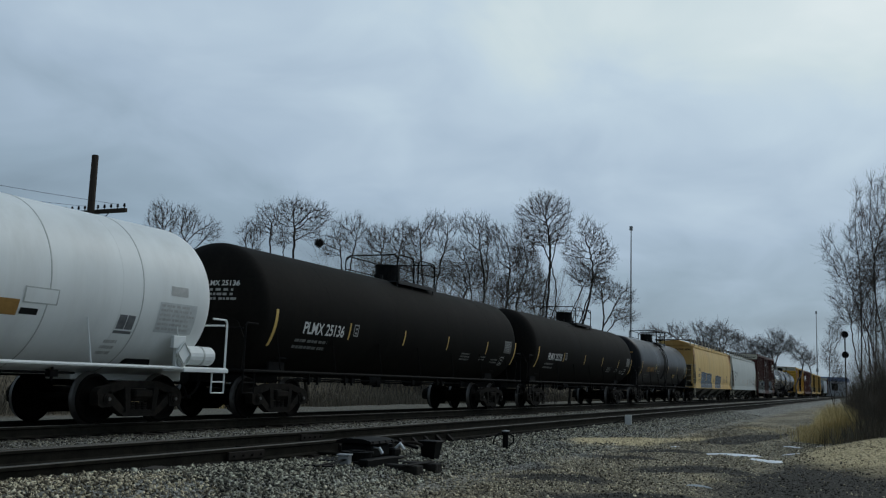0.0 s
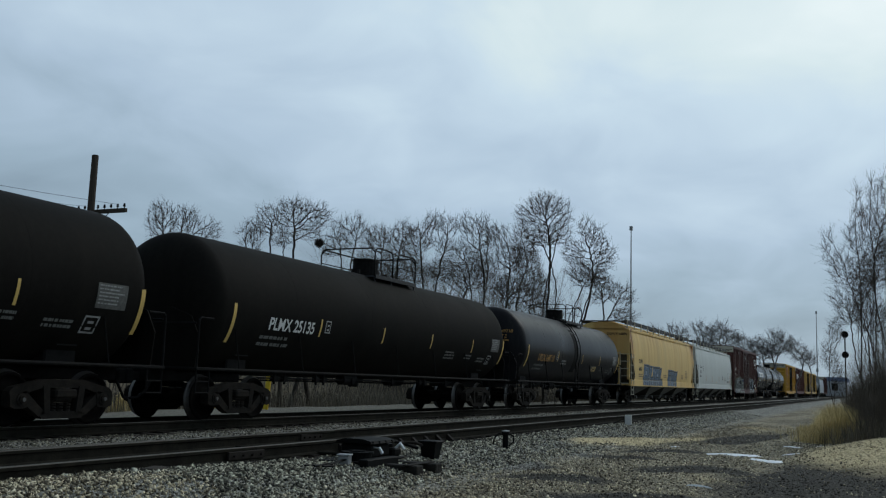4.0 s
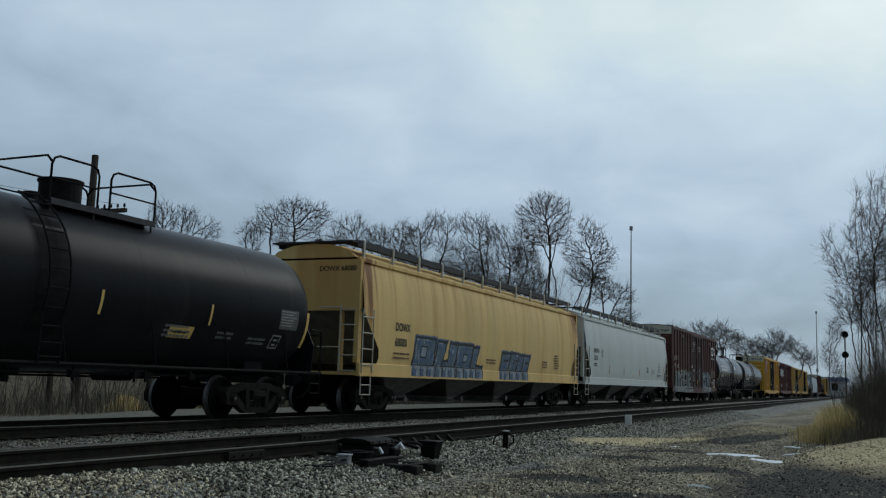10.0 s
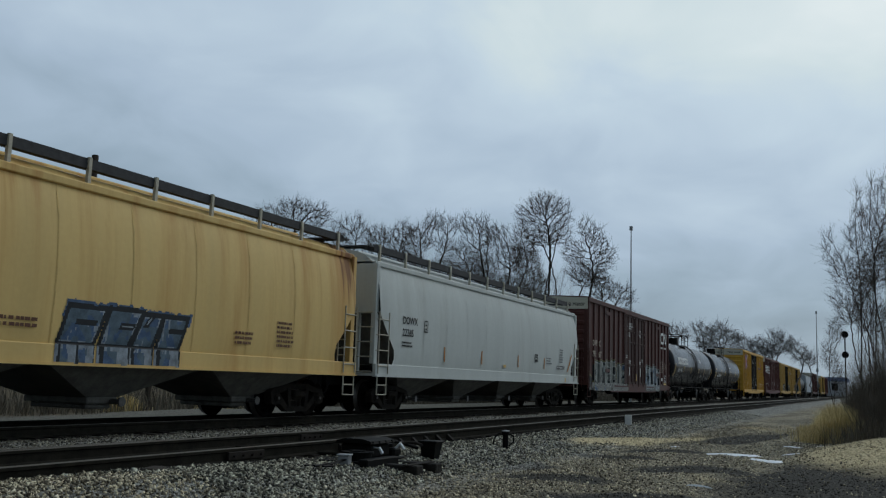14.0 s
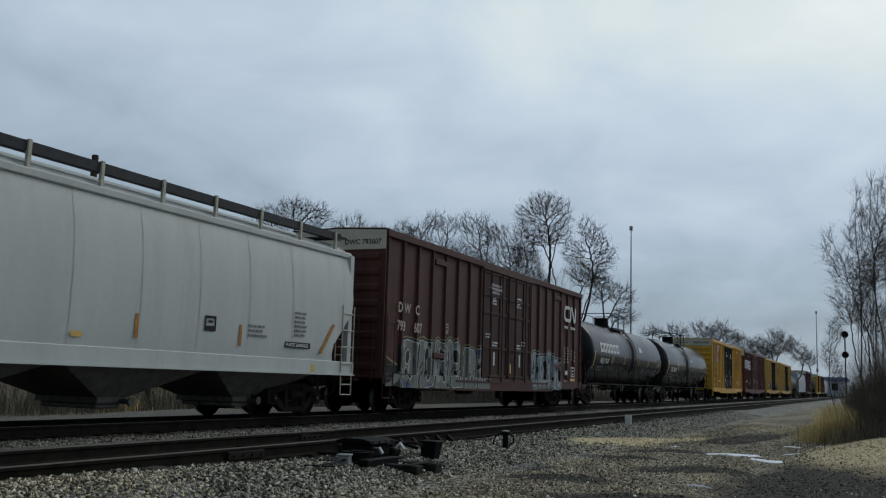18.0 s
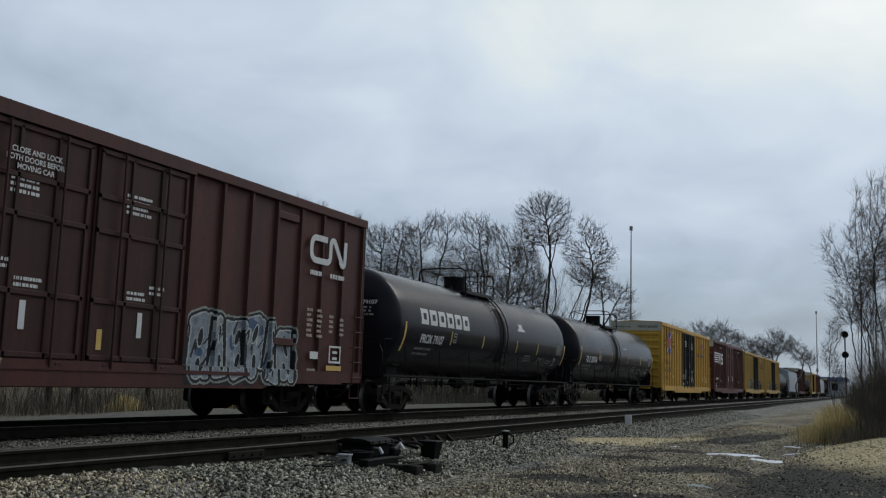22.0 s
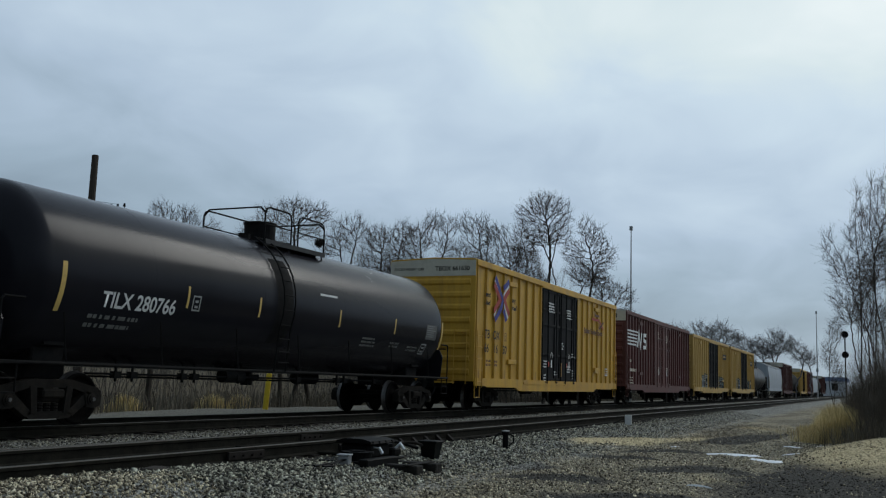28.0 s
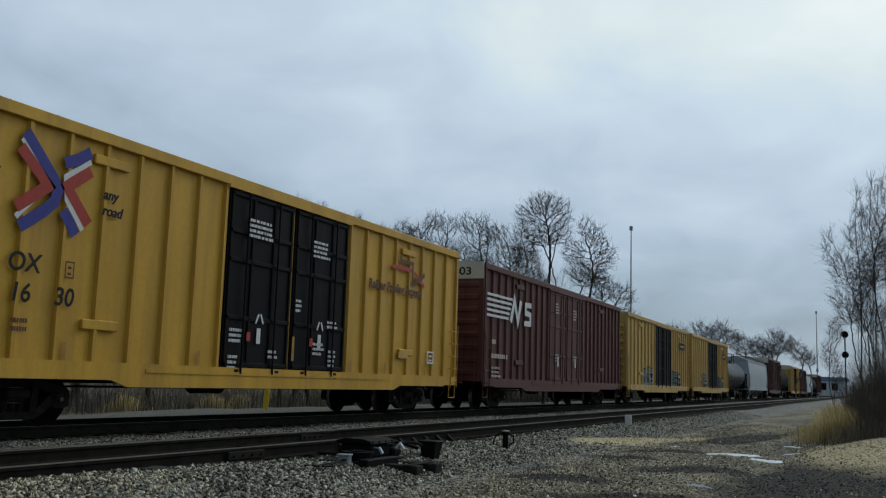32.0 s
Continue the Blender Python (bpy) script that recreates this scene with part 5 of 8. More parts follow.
M["bay"] = mat("shaded_grimy_bay_sheet", (0.045, 0.043, 0.038), 0.8, vary=0.35, scale=3, col2=(0.08, 0.07, 0.055), dirt=(0.5, 0.85))
M["slope"] = mat("weathered_grey_slope_sheet", (0.13, 0.125, 0.11), 0.75, vary=0.3, scale=2.5, col2=(0.10, 0.085, 0.06), dirt=(0.55, 0.85))
M["hand_rail"] = mat("weathered_pale_handrail", (0.42, 0.39, 0.31), 0.6, vary=0.2, scale=10)
M["seam_w"] = mat("grey_weld_line", (0.52, 0.53, 0.50), 0.6, vary=0.15, scale=6)
M["table_tint"] = mat("pale_grey_table_paint", (0.56, 0.58, 0.57), 0.6, vary=0.12, scale=8)
M["seam_y"] = mat("yellow_weld_seam", (0.57, 0.39, 0.145), 0.7, vary=0.25, scale=3)
M["seam_g"] = mat("grey_weld_seam", (0.47, 0.485, 0.455), 0.7, vary=0.2, scale=3)

white_tank, hw, TW = tank_car("white_tank_car", -80.1, -63.9, M["tank_white"], "white pressure tank car with white frame and railings", frame_mat=M["tank_white"], r=1.52, zc=2.38, dome=0.0, strip_z=0.0, end_strips=False, stencils=False)
plmx_a, ha, TA = tank_car("black_tank_car", -62.9, -45.95, M["tank_black"], "dull black tank car with yellow reflector strips", zc=2.44, mark="PLMX 25136", mark_w=0.93, mark_h=0.27, mark_x=-6.40, mark_z=1.97, strips=(-4.25, -1.13, 1.9, 5.2), head_mark=True, dome=0.45, strip_z=2.34)
plmx_b, hb, TB = tank_car("black_tank_car", -44.6, -27.38, M["tank_black"], "dull black tank car with yellow reflector strips", zc=2.44, mark="PLMX 25135", mark_w=0.93, mark_h=0.27, mark_x=-6.40, mark_z=1.97, strips=(-4.25, -1.0, 2.1, 5.3), dome=0.45, strip_z=2.34)
utlx, hu, TU = tank_car("black_tank_car", -26.0, -10.5, M["tank_grey"], "greyish black tank car with gold lettering", zc=2.42, mark="UTLX 649710", mark_w=0.93, mark_h=0.27, mark_x=-5.55, mark_mat=M["gold_paint"], mark_z=1.89, strips=(-2.97, 0.69, 3.7), head_mark=True, lad=-0.4, dome=0.95, strip_z=2.34)
hop_y, hh1 = hopper_car("yellow_covered_hopper", -8.65, 11.2, M["yellow_hopper"], "rust-streaked faded yellow covered hopper with blue graffiti")
hop_g, hh2 = hopper_car("grey_covered_hopper", 12.25, 31.15, M["grey_hopper"], "pale grey curved-side covered hopper")
cn, hc = box_car("brown_boxcar", 32.7, 51.65, M["box_brown"], "oxide brown high boxcar with pale graffiti", door_w=4.9, door_c=0.0, door_paint=M["door_brown"], top_panel=M["cream"], sill=0.78, posts=8, roof=M["box_brown"])
prox, hp, TP = tank_car("black_tank_car", 53.35, 69.9, M["tank_gloss"], "glossy black tank car with white block lettering", r=1.57, zc=2.58, mark="PROX 79107", mark_x=-6.29, mark_z=2.06, mark_h=0.25, mark_w=0.84, strips=(-4.1, -1.42, 1.9, 4.3), head_mark=True, lad=0.35, dome=-0.5, strip_z=2.5, truck_in=1.3)
tilx, ht, TT = tank_car("black_tank_car", 71.15, 87.6, M["tank_gloss"], "glossy black tank car with white reporting marks", r=1.57, zc=2.58, mark="TILX 280766", mark_w=0.93, mark_h=0.27, mark_x=-6.38, mark_z=2.05, strips=(-4.17, -1.8, 1.6, 4.6), lad=-0.85, dome=0.2, strip_z=2.62, truck_in=1.3)
tbox, hx = box_car("yellow_boxcar", 89.65, 108.45, M["box_yellow"], "golden yellow high boxcar with black plug doors", door_w=4.9, door_c=-0.03, door_paint=M["door_black"], top_panel=M["cream"], posts=9, roof=M["box_yellow"])
ns, hn = box_car("red_boxcar", 110.7, 129.65, M["box_red"], "faded oxide red boxcar with white striped emblem", door_w=4.8, door_c=0.05, top_panel=M["cream"], posts=11, eave=4.98)
yb1, hy1 = box_car("yellow_boxcar", 131.25, 149.6, M["box_yellow_old"], "aged yellow boxcar with black doors and graffiti", door_w=4.8, door_c=0.5, door_paint=M["door_black"], posts=9, eave=4.9)
yb2, hy2 = box_car("yellow_boxcar", 151.1, 169.6, M["box_yellow_old"], "aged yellow boxcar with black doors and graffiti", door_w=4.8, door_c=0.5, door_paint=M["door_black"], posts=9, eave=4.9)
tk2, _, _ = tank_car("grey_tank_car", 171.2, 184.0, M["tank_grey"], "dark grey tank car far down the train", r=1.4, zc=2.4, end_strips=False)
hop3, _ = hopper_car("grey_covered_hopper", 185.6, 204.0, M["dark_hopper"], "blue-grey covered hopper far down the train")
bb, _ = box_car("brown_boxcar", 205.6, 222.0, M["box_brown"], "brown boxcar far down the train", posts=8, top_panel=M["cream"])
tk3, _, _ = tank_car("black_tank_car", 224.0, 238.0, M["tank_black"], "black tank car far down the train", end_strips=False)
yb3, _ = box_car("yellow_boxcar", 240.0, 258.0, M["box_yellow_old"], "yellow boxcar far down the train", posts=8, door_paint=M["door_black"], top_panel=M["cream"])
bb2, _ = box_car("brown_boxcar", 259.8, 276.8, M["box_red"], "brown boxcar far down the train", posts=8, top_panel=M["cream"])
hop4, _ = hopper_car("grey_covered_hopper", 278.4, 296.4, M["dark_hopper"], "blue-grey covered hopper far down the train")
tk4, _, _ = tank_car("black_tank_car", 298.2, 313.0, M["tank_black"], "black tank car far down the train", end_strips=False)
bb3, _ = box_car("brown_boxcar", 314.8, 332.0, M["box_brown"], "brown boxcar far down the train", posts=8, top_panel=M["cream"])

# ---- lettering, emblems and graffiti on the cars ----
def box_skin(car_posts, w=1.55, out=0.078):
    """Depth of a boxcar's side at x: the posts stand proud of the sheet."""
    def y(x, z):
        return -(w + out + 0.004) if any(abs(x - p) < 0.06 for p in car_posts) else -(w + 0.005)
    return y


def post_rows(h, d0, d1, n):
    return [*np.linspace(-h + 0.12, d0 - 0.12, n), *np.linspace(d1 + 0.12, h - 0.12, n)]


SEC = hopper_section()


def hopper_skin(x, z):
    if z < 1.37:
        return -1.608
    for (y0, z0), (y1, z1) in zip(SEC[:-1], SEC[1:]):
        if z <= z1:
            return -(y0 + (y1 - y0) * (z - z0) / (z1 - z0)) - 0.008
    return -1.42


def spray(parent, x0, x1, z0, z1, skin, classify, mats, cell=0.024, name="graffiti", label=""):
    """A sprayed picture: small cells on the car's skin, each in one paint or left bare."""
    nx, nz = int((x1 - x0) / cell), int((z1 - z0) / cell)
    verts, faces, idx, seen = [], [], [], {}

    def vert(i, j):
        if (i, j) not in seen:
            x, z = x0 + i * cell, z0 + j * cell
            seen[(i, j)] = len(verts)
            verts.append((x, skin(x, z), z))
        return seen[(i, j)]

    for i in range(nx):
        for j in range(nz):
            k = classify(x0 + (i + 0.5) * cell, z0 + (j + 0.5) * cell)
            if k >= 0:
                faces.append((vert(i, j), vert(i + 1, j), vert(i + 1, j + 1), vert(i, j + 1))); idx.append(k)
    me = bpy.data.meshes.new(name)
    me.from_pydata(verts, [], faces)
    for m in mats:
        me.materials.append(M[m])
    me.polygons.foreach_set("material_index", idx)
    return part(name, me, None, parent, label)


def seg_d(px, pz, a, b):
    ax, az = a; bx, bz = b
    dx, dz = bx - ax, bz - az
    t = max(0, min(1, ((px - ax) * dx + (pz - az) * dz) / (dx * dx + dz * dz + 1e-9)))
    return math.hypot(px - ax - t * dx, pz - az - t * dz)


def bubble(x0, x1, z0, z1, n, seed):
    """Swelling letter forms that cannot be read: dull silver fill, white inner line, black shade and counters, olive outer line."""
    rng = random.Random(seed)
    strokes, holes, cuts, slashes = [], [], [], []
    w = (x1 - x0) / n
    for i in range(n):
        c = x0 + (i + 0.5) * w
        hgt = (z1 - z0) * rng.uniform(0.82, 1.0)
        lean = rng.uniform(-0.26, 0.34) * w
        r = 0.17 * min(w, 1.1) + 0.03
        strokes.append(((c - 0.26 * w, z0 + 0.16 * hgt), (c - 0.24 * w + lean, z0 + 0.84 * hgt), r * rng.uniform(0.9, 1.15)))
        strokes.append(((c + 0.24 * w, z0 + rng.uniform(0.10, 0.30) * hgt), (c + 0.22 * w + lean, z0 + rng.uniform(0.66, 0.88) * hgt), r * rng.uniform(0.8, 1.1)))
        for f in rng.sample((0.14, 0.48, 0.86), 2):
            strokes.append(((c - 0.26 * w, z0 + f * hgt), (c + 0.26 * w, z0 + (f + rng.uniform(-0.08, 0.08)) * hgt), r * 0.8))
        holes.append((c + rng.uniform(-0.05, 0.10) * w, z0 + rng.uniform(0.62, 0.72) * hgt, 0.085 * w + 0.02, 0.13 * hgt, rng.uniform(-0.5, 0.5)))
        holes.append((c + rng.uniform(-0.10, 0.12) * w, z0 + rng.uniform(0.22, 0.34) * hgt, 0.075 * w + 0.02, 0.11 * hgt, rng.uniform(-0.5, 0.5)))
        for _ in range(3):
            a = (c + rng.uniform(-0.4, 0.4) * w, z0 + rng.uniform(0.05, 0.8) * hgt)
            slashes.append((a, (a[0] + rng.uniform(0.02, 0.22), a[1] + rng.uniform(0.12, 0.34)), rng.uniform(0.014, 0.034)))
        cuts.append(((c + 0.46 * w, z0 + 0.02), (c + 0.50 * w + lean, z0 + rng.uniform(0.7, 0.95) * hgt)))

    def f(x, z):
        n1 = noise.noise((x * 3.5, z * 3.5, seed))
        d = min(seg_d(x, z, a, b) - r for a, b, r in strokes) + 0.025 * n1
        if d > 0.125:
            sh = min(seg_d(x + 0.10, z + 0.07, a, b) - r for a, b, r in strokes)
            return 1 if sh < 0.13 + 0.08 * n1 and z < z1 - 0.35 else -1
        if d > 0.085:
            return 3
        if d > 0.030:
            return 1
        gap = min(seg_d(x, z, a, b) for a, b in cuts) + 0.02 * n1
        if gap < 0.05:
            return 1
        for hx, hz, rx, rz, t in holes:
            q = ((x - hx - t * (z - hz)) / rx) ** 2 + ((z - hz) / rz) ** 2
            if q < 1 + 0.4 * n1:
                return 1
            if q < 1.55 + 0.4 * n1:
                return 5
        if min(seg_d(x, z, a, b) - r for a, b, r in slashes) < 0:
            return 1
        if d > 0.0 or gap < 0.072:
            return 5
        v = noise.noise((x * 1.6, z * 1.8, seed + 7))
        if noise.noise((x * 9, z * 3, seed + 3)) > 0.52:
            return 1
        return 2 if v > 0.40 else (4 if v < -0.40 else 0)
    return f


def forms(x0, quads, holes, seed, sill=1.37, z0=1.07):
    """Slanting squared forms, dark edged; their cast blocks run on over the sill. quads: foot from, foot to, head from, head to, bottom, top."""
    def depth(q, x, z):
        a, b, c, d, lo, hi = q
        t = (z - lo) / (hi - lo)
        return min(x - (x0 + a + (c - a) * t), x0 + b + (d - b) * t - x, z - lo, hi - z)

    def f(x, z):
        n1, n2 = noise.noise((x * 4, z * 4, seed)), noise.noise((x * 12, z * 2.2, seed + 2))
        if z < sill:
            foot = [q for q in quads if q[4] < sill + 0.1 and x0 + q[0] - 0.06 < x < x0 + q[1] + 0.04]
            if not foot or z < z0 + 0.03 * n1:
                return -1
            q = foot[0]
            m = (x - x0 - q[0] + 0.05 * n1) / (q[1] - q[0])
            k = (m * max(1, round((q[1] - q[0]) / 0.52))) % 1.0
            if k < 0.16:
                return 1
            return 2 if k > 0.62 or (z > sill - 0.07 and n2 > -0.1) else (3 if n1 > 0.0 else 0)
        d = max(depth(q, x, z) for q in quads) + 0.012 * n1
        hd = max([depth(q, x, z) for q in holes] or [-9.0]) + 0.01 * n1
        if hd > 0.0:
            return 1 if hd < 0.05 else 2
        if d < -0.05:
            return 3 if d > -0.09 + 0.05 * n2 and z > sill + 0.45 else -1
        if d < 0.035:
            return 1
        if d < 0.065 and n1 > 0.05:
            return 2
        if n2 > 0.42 or (n1 > 0.42 and n2 > 0.0):
            return 2
        return 3 if n1 > 0.05 else 0
    return f


# faded yellow hopper
c = hop_y
BIG = ((0.0, 1.42, 0.22, 1.56, 1.37, 2.18), (1.50, 2.02, 1.72, 2.34, 1.37, 2.13), (2.06, 2.5, 2.10, 2.5, 1.37, 1.56), (2.46, 3.0, 2.64, 3.24, 1.37, 2.12), (3.08, 4.25, 3.26, 4.48, 1.37, 2.12), (4.30, 4.72, 4.52, 4.98, 1.37, 2.07), (4.70, 5.35, 4.70, 5.36, 1.37, 1.47))
BIG_HOLES = ((0.48, 0.90, 0.55, 0.98, 1.60, 1.96), (3.62, 3.98, 3.70, 4.05, 1.56, 1.84))
SMALL = ((0.0, 0.78, 0.18, 1.02, 1.37, 2.0), (0.92, 1.60, 1.12, 1.92, 1.37, 2.02), (1.70, 2.22, 1.95, 2.44, 1.37, 1.98), (2.34, 2.95, 2.50, 3.16, 1.37, 1.98))
SMALL_HOLES = ((0.34, 0.80, 0.36, 0.84, 1.70, 1.80), (1.34, 1.7, 1.40, 1.78, 1.68, 1.80), (2.62, 3.05, 2.66, 3.08, 1.68, 1.78), (1.93, 2.06, 2.12, 2.26, 1.74, 1.98))
spray(c, -7.05, -1.1, 1.05, 2.32, hopper_skin, forms(-6.85, BIG, BIG_HOLES, 3), ("graf_blue", "graf_black", "graf_bluepale", "graf_blue2"), label="large blue-grey sprayed block forms")
spray(c, 0.0, 3.8, 1.05, 2.15, hopper_skin, forms(0.15, SMALL, SMALL_HOLES, 8), ("graf_blue", "graf_black", "graf_bluepale", "graf_blue2"), label="smaller blue-grey sprayed block forms")
lettering(c, "DOWX", -8.0, 2.30, 0.22, M["dark_letter"], y=-1.626, name="reporting_mark", wide=0.88)
lettering(c, "68080", -8.0, 1.88, 0.22, M["dark_letter"], y=-1.615, name="reporting_mark", wide=0.95)
lettering(c, "DOWX 68080", 0.25, 3.75, 0.13, M["dark_letter"], y=-hh1 + 0.055, end=True, name="reporting_mark")
bars(c, -8.05, 1.70, 1.0, 0.12, 2, M["graf_brown"], y=-1.612, seed=2, gap=0.6)
bars(c, 6.3, 2.15, 0.75, 0.10, 6, M["graf_brown"], y=-1.626, seed=4)
bars(c, 4.8, 1.85, 0.7, 0.10, 3, M["graf_brown"], y=-1.622, seed=5)
bars(c, -1.2, 1.75, 1.0, 0.10, 2, M["graf_brown"], y=-1.614, seed=6)


# pale grey hopper
c = hop_g
lettering(c, "DOWX", -8.0, 2.52, 0.20, M["dark_letter"], y=-1.630, name="reporting_mark")
lettering(c, "22265", -8.0, 2.18, 0.20, M["dark_letter"], y=-1.628, name="reporting_mark")
bars(c, -8.0, 2.02, 0.8, 0.09, 2, M["dark_letter"], y=-1.622, seed=3)
frame_panel(c, -6.6, 2.35, 0.26, 0.34, 0.03, M["dark_letter"], y=-1.630)
for x in (-5.07, -2.02, 1.57, 4.64):
    panel(c, x - 0.045, x + 0.045, 1.55, 1.99, M["orange"], y=-1.618, name="reflector_strip", label="faded orange reflector strip")
bm = bmesh.new()
bm.faces.new([bm.verts.new(p) for p in ((7.75, -1.618, 1.52), (7.86, -1.618, 1.50), (8.42, -1.630, 2.22), (8.30, -1.630, 2.25))])
part("reflector_strip", bm, M["orange"], c, "slanting orange reflector strip")
panel(c, 6.31, 7.35, 1.60, 1.73, M["dark_letter"], y=-1.617, name="name_board")
lettering(c, "PLASTIC GRANULES", 6.34, 1.63, 0.075, M["white_paint"], y=-1.620, name="stencil", wide=0.95)
bars(c, 6.63, 2.42, 0.62, 0.10, 6, M["graf_grey"], y=-1.628, seed=8)
bars(c, 4.9, 2.02, 0.7, 0.10, 3, M["graf_grey"], y=-1.622, seed=9)
frame_panel(c, 3.45, 1.80, 0.36, 0.30, 0.05, M["dark_letter"], y=-1.624)
panel(c, 3.45, 3.81, 1.80, 1.90, M["dark_letter"], y=-1.623)
panel(c, 0.05, 0.30, 1.50, 1.60, M["reflector"], y=-1.614)
panel(c, 7.45, 7.62, 1.07, 1.24, M["reflector"], y=-1.606)
# brown boxcar
c = cn
P = post_rows(hc, -2.45, 2.45, 8)
sk0 = box_skin(P)
sk = lambda x, z: min(sk0(x, z), -1.656) if z < 1.115 else sk0(x, z)
gm = ("graf_silver", "graf_black", "graf_blue2", "graf_rim", "graf_pale", "graf_white")
gb = ("graf_bluepale", "graf_black", "graf_blue2", "graf_pale", "graf_pale", "graf_white")
spray(c, -9.3, -1.4, 0.74, 2.5, sk, bubble(-8.4, -1.7, 0.72, 2.30, 6, 21), gm, cell=0.018, label="long silver sprayed bubble forms with black edges")
spray(c, 2.5, 6.9, 0.74, 2.35, sk, bubble(2.75, 6.4, 0.80, 2.25, 6, 33), gb, cell=0.018, label="pale blue sprayed bubble forms")
spray(c, -9.35, -7.6, 0.78, 1.95, lambda x, z: sk(x, z) + 0.002, lambda x, z: -1 if z > 1.55 + 0.16 * math.sin(x * 2.6 + 1.2) + 0.08 * (x + 8.5) else (3 if z > 1.49 + 0.16 * math.sin(x * 2.6 + 1.2) + 0.08 * (x + 8.5) else (0 if z < 1.12 and noise.noise((x * 2, z * 3, 4)) > 0.0 else 1)), gm, cell=0.022, label="black sprayed ground with an olive crest")
LY = -1.632
for i, ch in enumerate(("D", "W", "C")):
    lettering(c, ch, (-8.72, -8.33, -7.62)[i], 2.83, 0.27, M["dull_cream"], y=LY, name="reporting_mark")
lettering(c, "793", -8.75, 2.32, 0.27, M["dull_cream"], y=LY, name="reporting_mark", wide=0.9)
lettering(c, "607", -7.68, 2.32, 0.27, M["dull_cream"], y=LY, name="reporting_mark", wide=0.9)
lettering(c, "DWC 793607", 0.30, 4.62, 0.14, M["dark_letter"], y=-hc - 0.049, end=True, name="reporting_mark")


def ribbon(parent, pts, w, material, y, name="emblem", label=""):
    """A flat painted band along a run of points, mitred."""
    bm = bmesh.new()
    L, R = [], []
    n = len(pts)
    for i in range(n):
        p = Vector(pts[i])
        a = Vector(pts[i]) - Vector(pts[max(i - 1, 0)])
        b = Vector(pts[min(i + 1, n - 1)]) - Vector(pts[i])
        d = (a.normalized() + b.normalized()).normalized()
        nn = Vector((-d.y, d.x))
        k = w / 2 / max(0.5, nn.dot(Vector((-b.normalized().y, b.normalized().x))) if b.length else nn.dot(Vector((-a.normalized().y, a.normalized().x))))
        L.append(bm.verts.new((p.x + nn.x * k, y, p.y + nn.y * k))); R.append(bm.verts.new((p.x - nn.x * k, y, p.y - nn.y * k)))
    for i in range(n - 1):
        bm.faces.new((R[i], R[i + 1], L[i + 1], L[i]))
    return part(name, bm, material, parent, label)


# the emblem is one unbroken rounded band
arc = lambda cx, cz, r, a0, a1, n=6: [(cx + r * math.cos(radians(a0 + (a1 - a0) * i / n)), cz + r * math.sin(radians(a0 + (a1 - a0) * i / n))) for i in range(n + 1)]
ribbon(c, [(7.55, 4.24), *arc(7.05, 4.04, 0.20, 90, 180), *arc(7.05, 3.90, 0.20, 180, 270), (7.45, 3.70), *arc(7.55, 3.86, 0.16, 270, 360, 4), *arc(7.83, 4.14, 0.12, 180, 60, 4), (8.22, 3.80), *arc(8.30, 3.80, 0.10, 200, 360, 4), (8.42, 4.30)], 0.145, M["white_paint"], LY - 0.006, label="white rounded band emblem")
bars(c, 6.85, 3.45, 0.65, 0.20, 1, M["white_paint"], y=LY, seed=4)
bars(c, 7.75, 3.45, 0.75, 0.20, 1, M["white_paint"], y=LY, seed=5)
for tx, x, z in (("CLOSE AND LOCK", -1.78, 4.27), ("BOTH DOORS BEFORE", -1.88, 4.14), ("MOVING CAR", -1.66, 4.01)):
    lettering(c, tx, x, z, 0.088, M["white_paint"], y=-1.645, name="stencil", wide=0.95)
for x, z, w, r in ((-1.72, 3.90, 0.7, 3), (0.78, 4.08, 0.7, 4), (-1.50, 2.36, 0.55, 3), (0.92, 2.36, 0.6, 3), (-2.1, 2.62, 0.6, 2), (1.5, 2.5, 0.5, 2)):
    bars(c, x, z, w, 0.10, r, M["white_paint"], y=-1.612, seed=int(x * 10) + 30)
for x, z, w, r in ((6.8, 2.55, 0.25, 6), (7.25, 2.55, 0.25, 6), (7.8, 2.45, 0.2, 4), (8.3, 2.4, 0.2, 4), (6.9, 1.15, 0.4, 3), (7.7, 1.05, 0.8, 2)):
    bars(c, x, z, w, 0.12, r, M["dull_cream"], y=LY, seed=int(x * 10))
panel(c, 7.0, 7.35, 1.38, 1.55, M["white_paint"], y=LY)
frame_panel(c, 7.85, 1.30, 0.55, 0.42, 0.05, M["white_paint"], y=LY)
panel(c, 7.75, 8.45, 1.12, 1.24, M["reflector"], y=LY)
for x in (-1.35, 1.25):
    panel(c, x, x + 0.12, 1.55, 2.0, M["white_paint"], y=-1.612)
panel(c, 0.30, 0.42, 1.3, 1.65, M["reflector"], y=-1.612)
frame_panel(c, -5.35, 2.42, 0.22, 0.30, 0.03, M["dull_cream"], y=LY + 0.07)
# glossy tank: block wordmark drawn as plain bars
T = TP
for i in range(6):
    x = -6.36 + i * 0.625
    panel(prox, x, x + 0.50, 2.60, 3.06, M["white_paint"], tank=T, name="wordmark_block", n=4)
    panel(prox, x + 0.15, x + 0.36, 2.74, 2.93, M["tank_gloss"], tank=(T[0] + 0.003, T[1]), name="wordmark_slot", n=2)
panel(prox, 2.0, 2.75, 2.88, 2.98, M["white_paint"], tank=T, name="emblem")
panel(prox, 2.15, 2.55, 2.98, 3.14, M["white_paint"], tank=T, name="emblem")
panel(tilx, 0.66, 1.46, 2.90, 2.95, M["white_paint"], tank=TT, name="stencil")
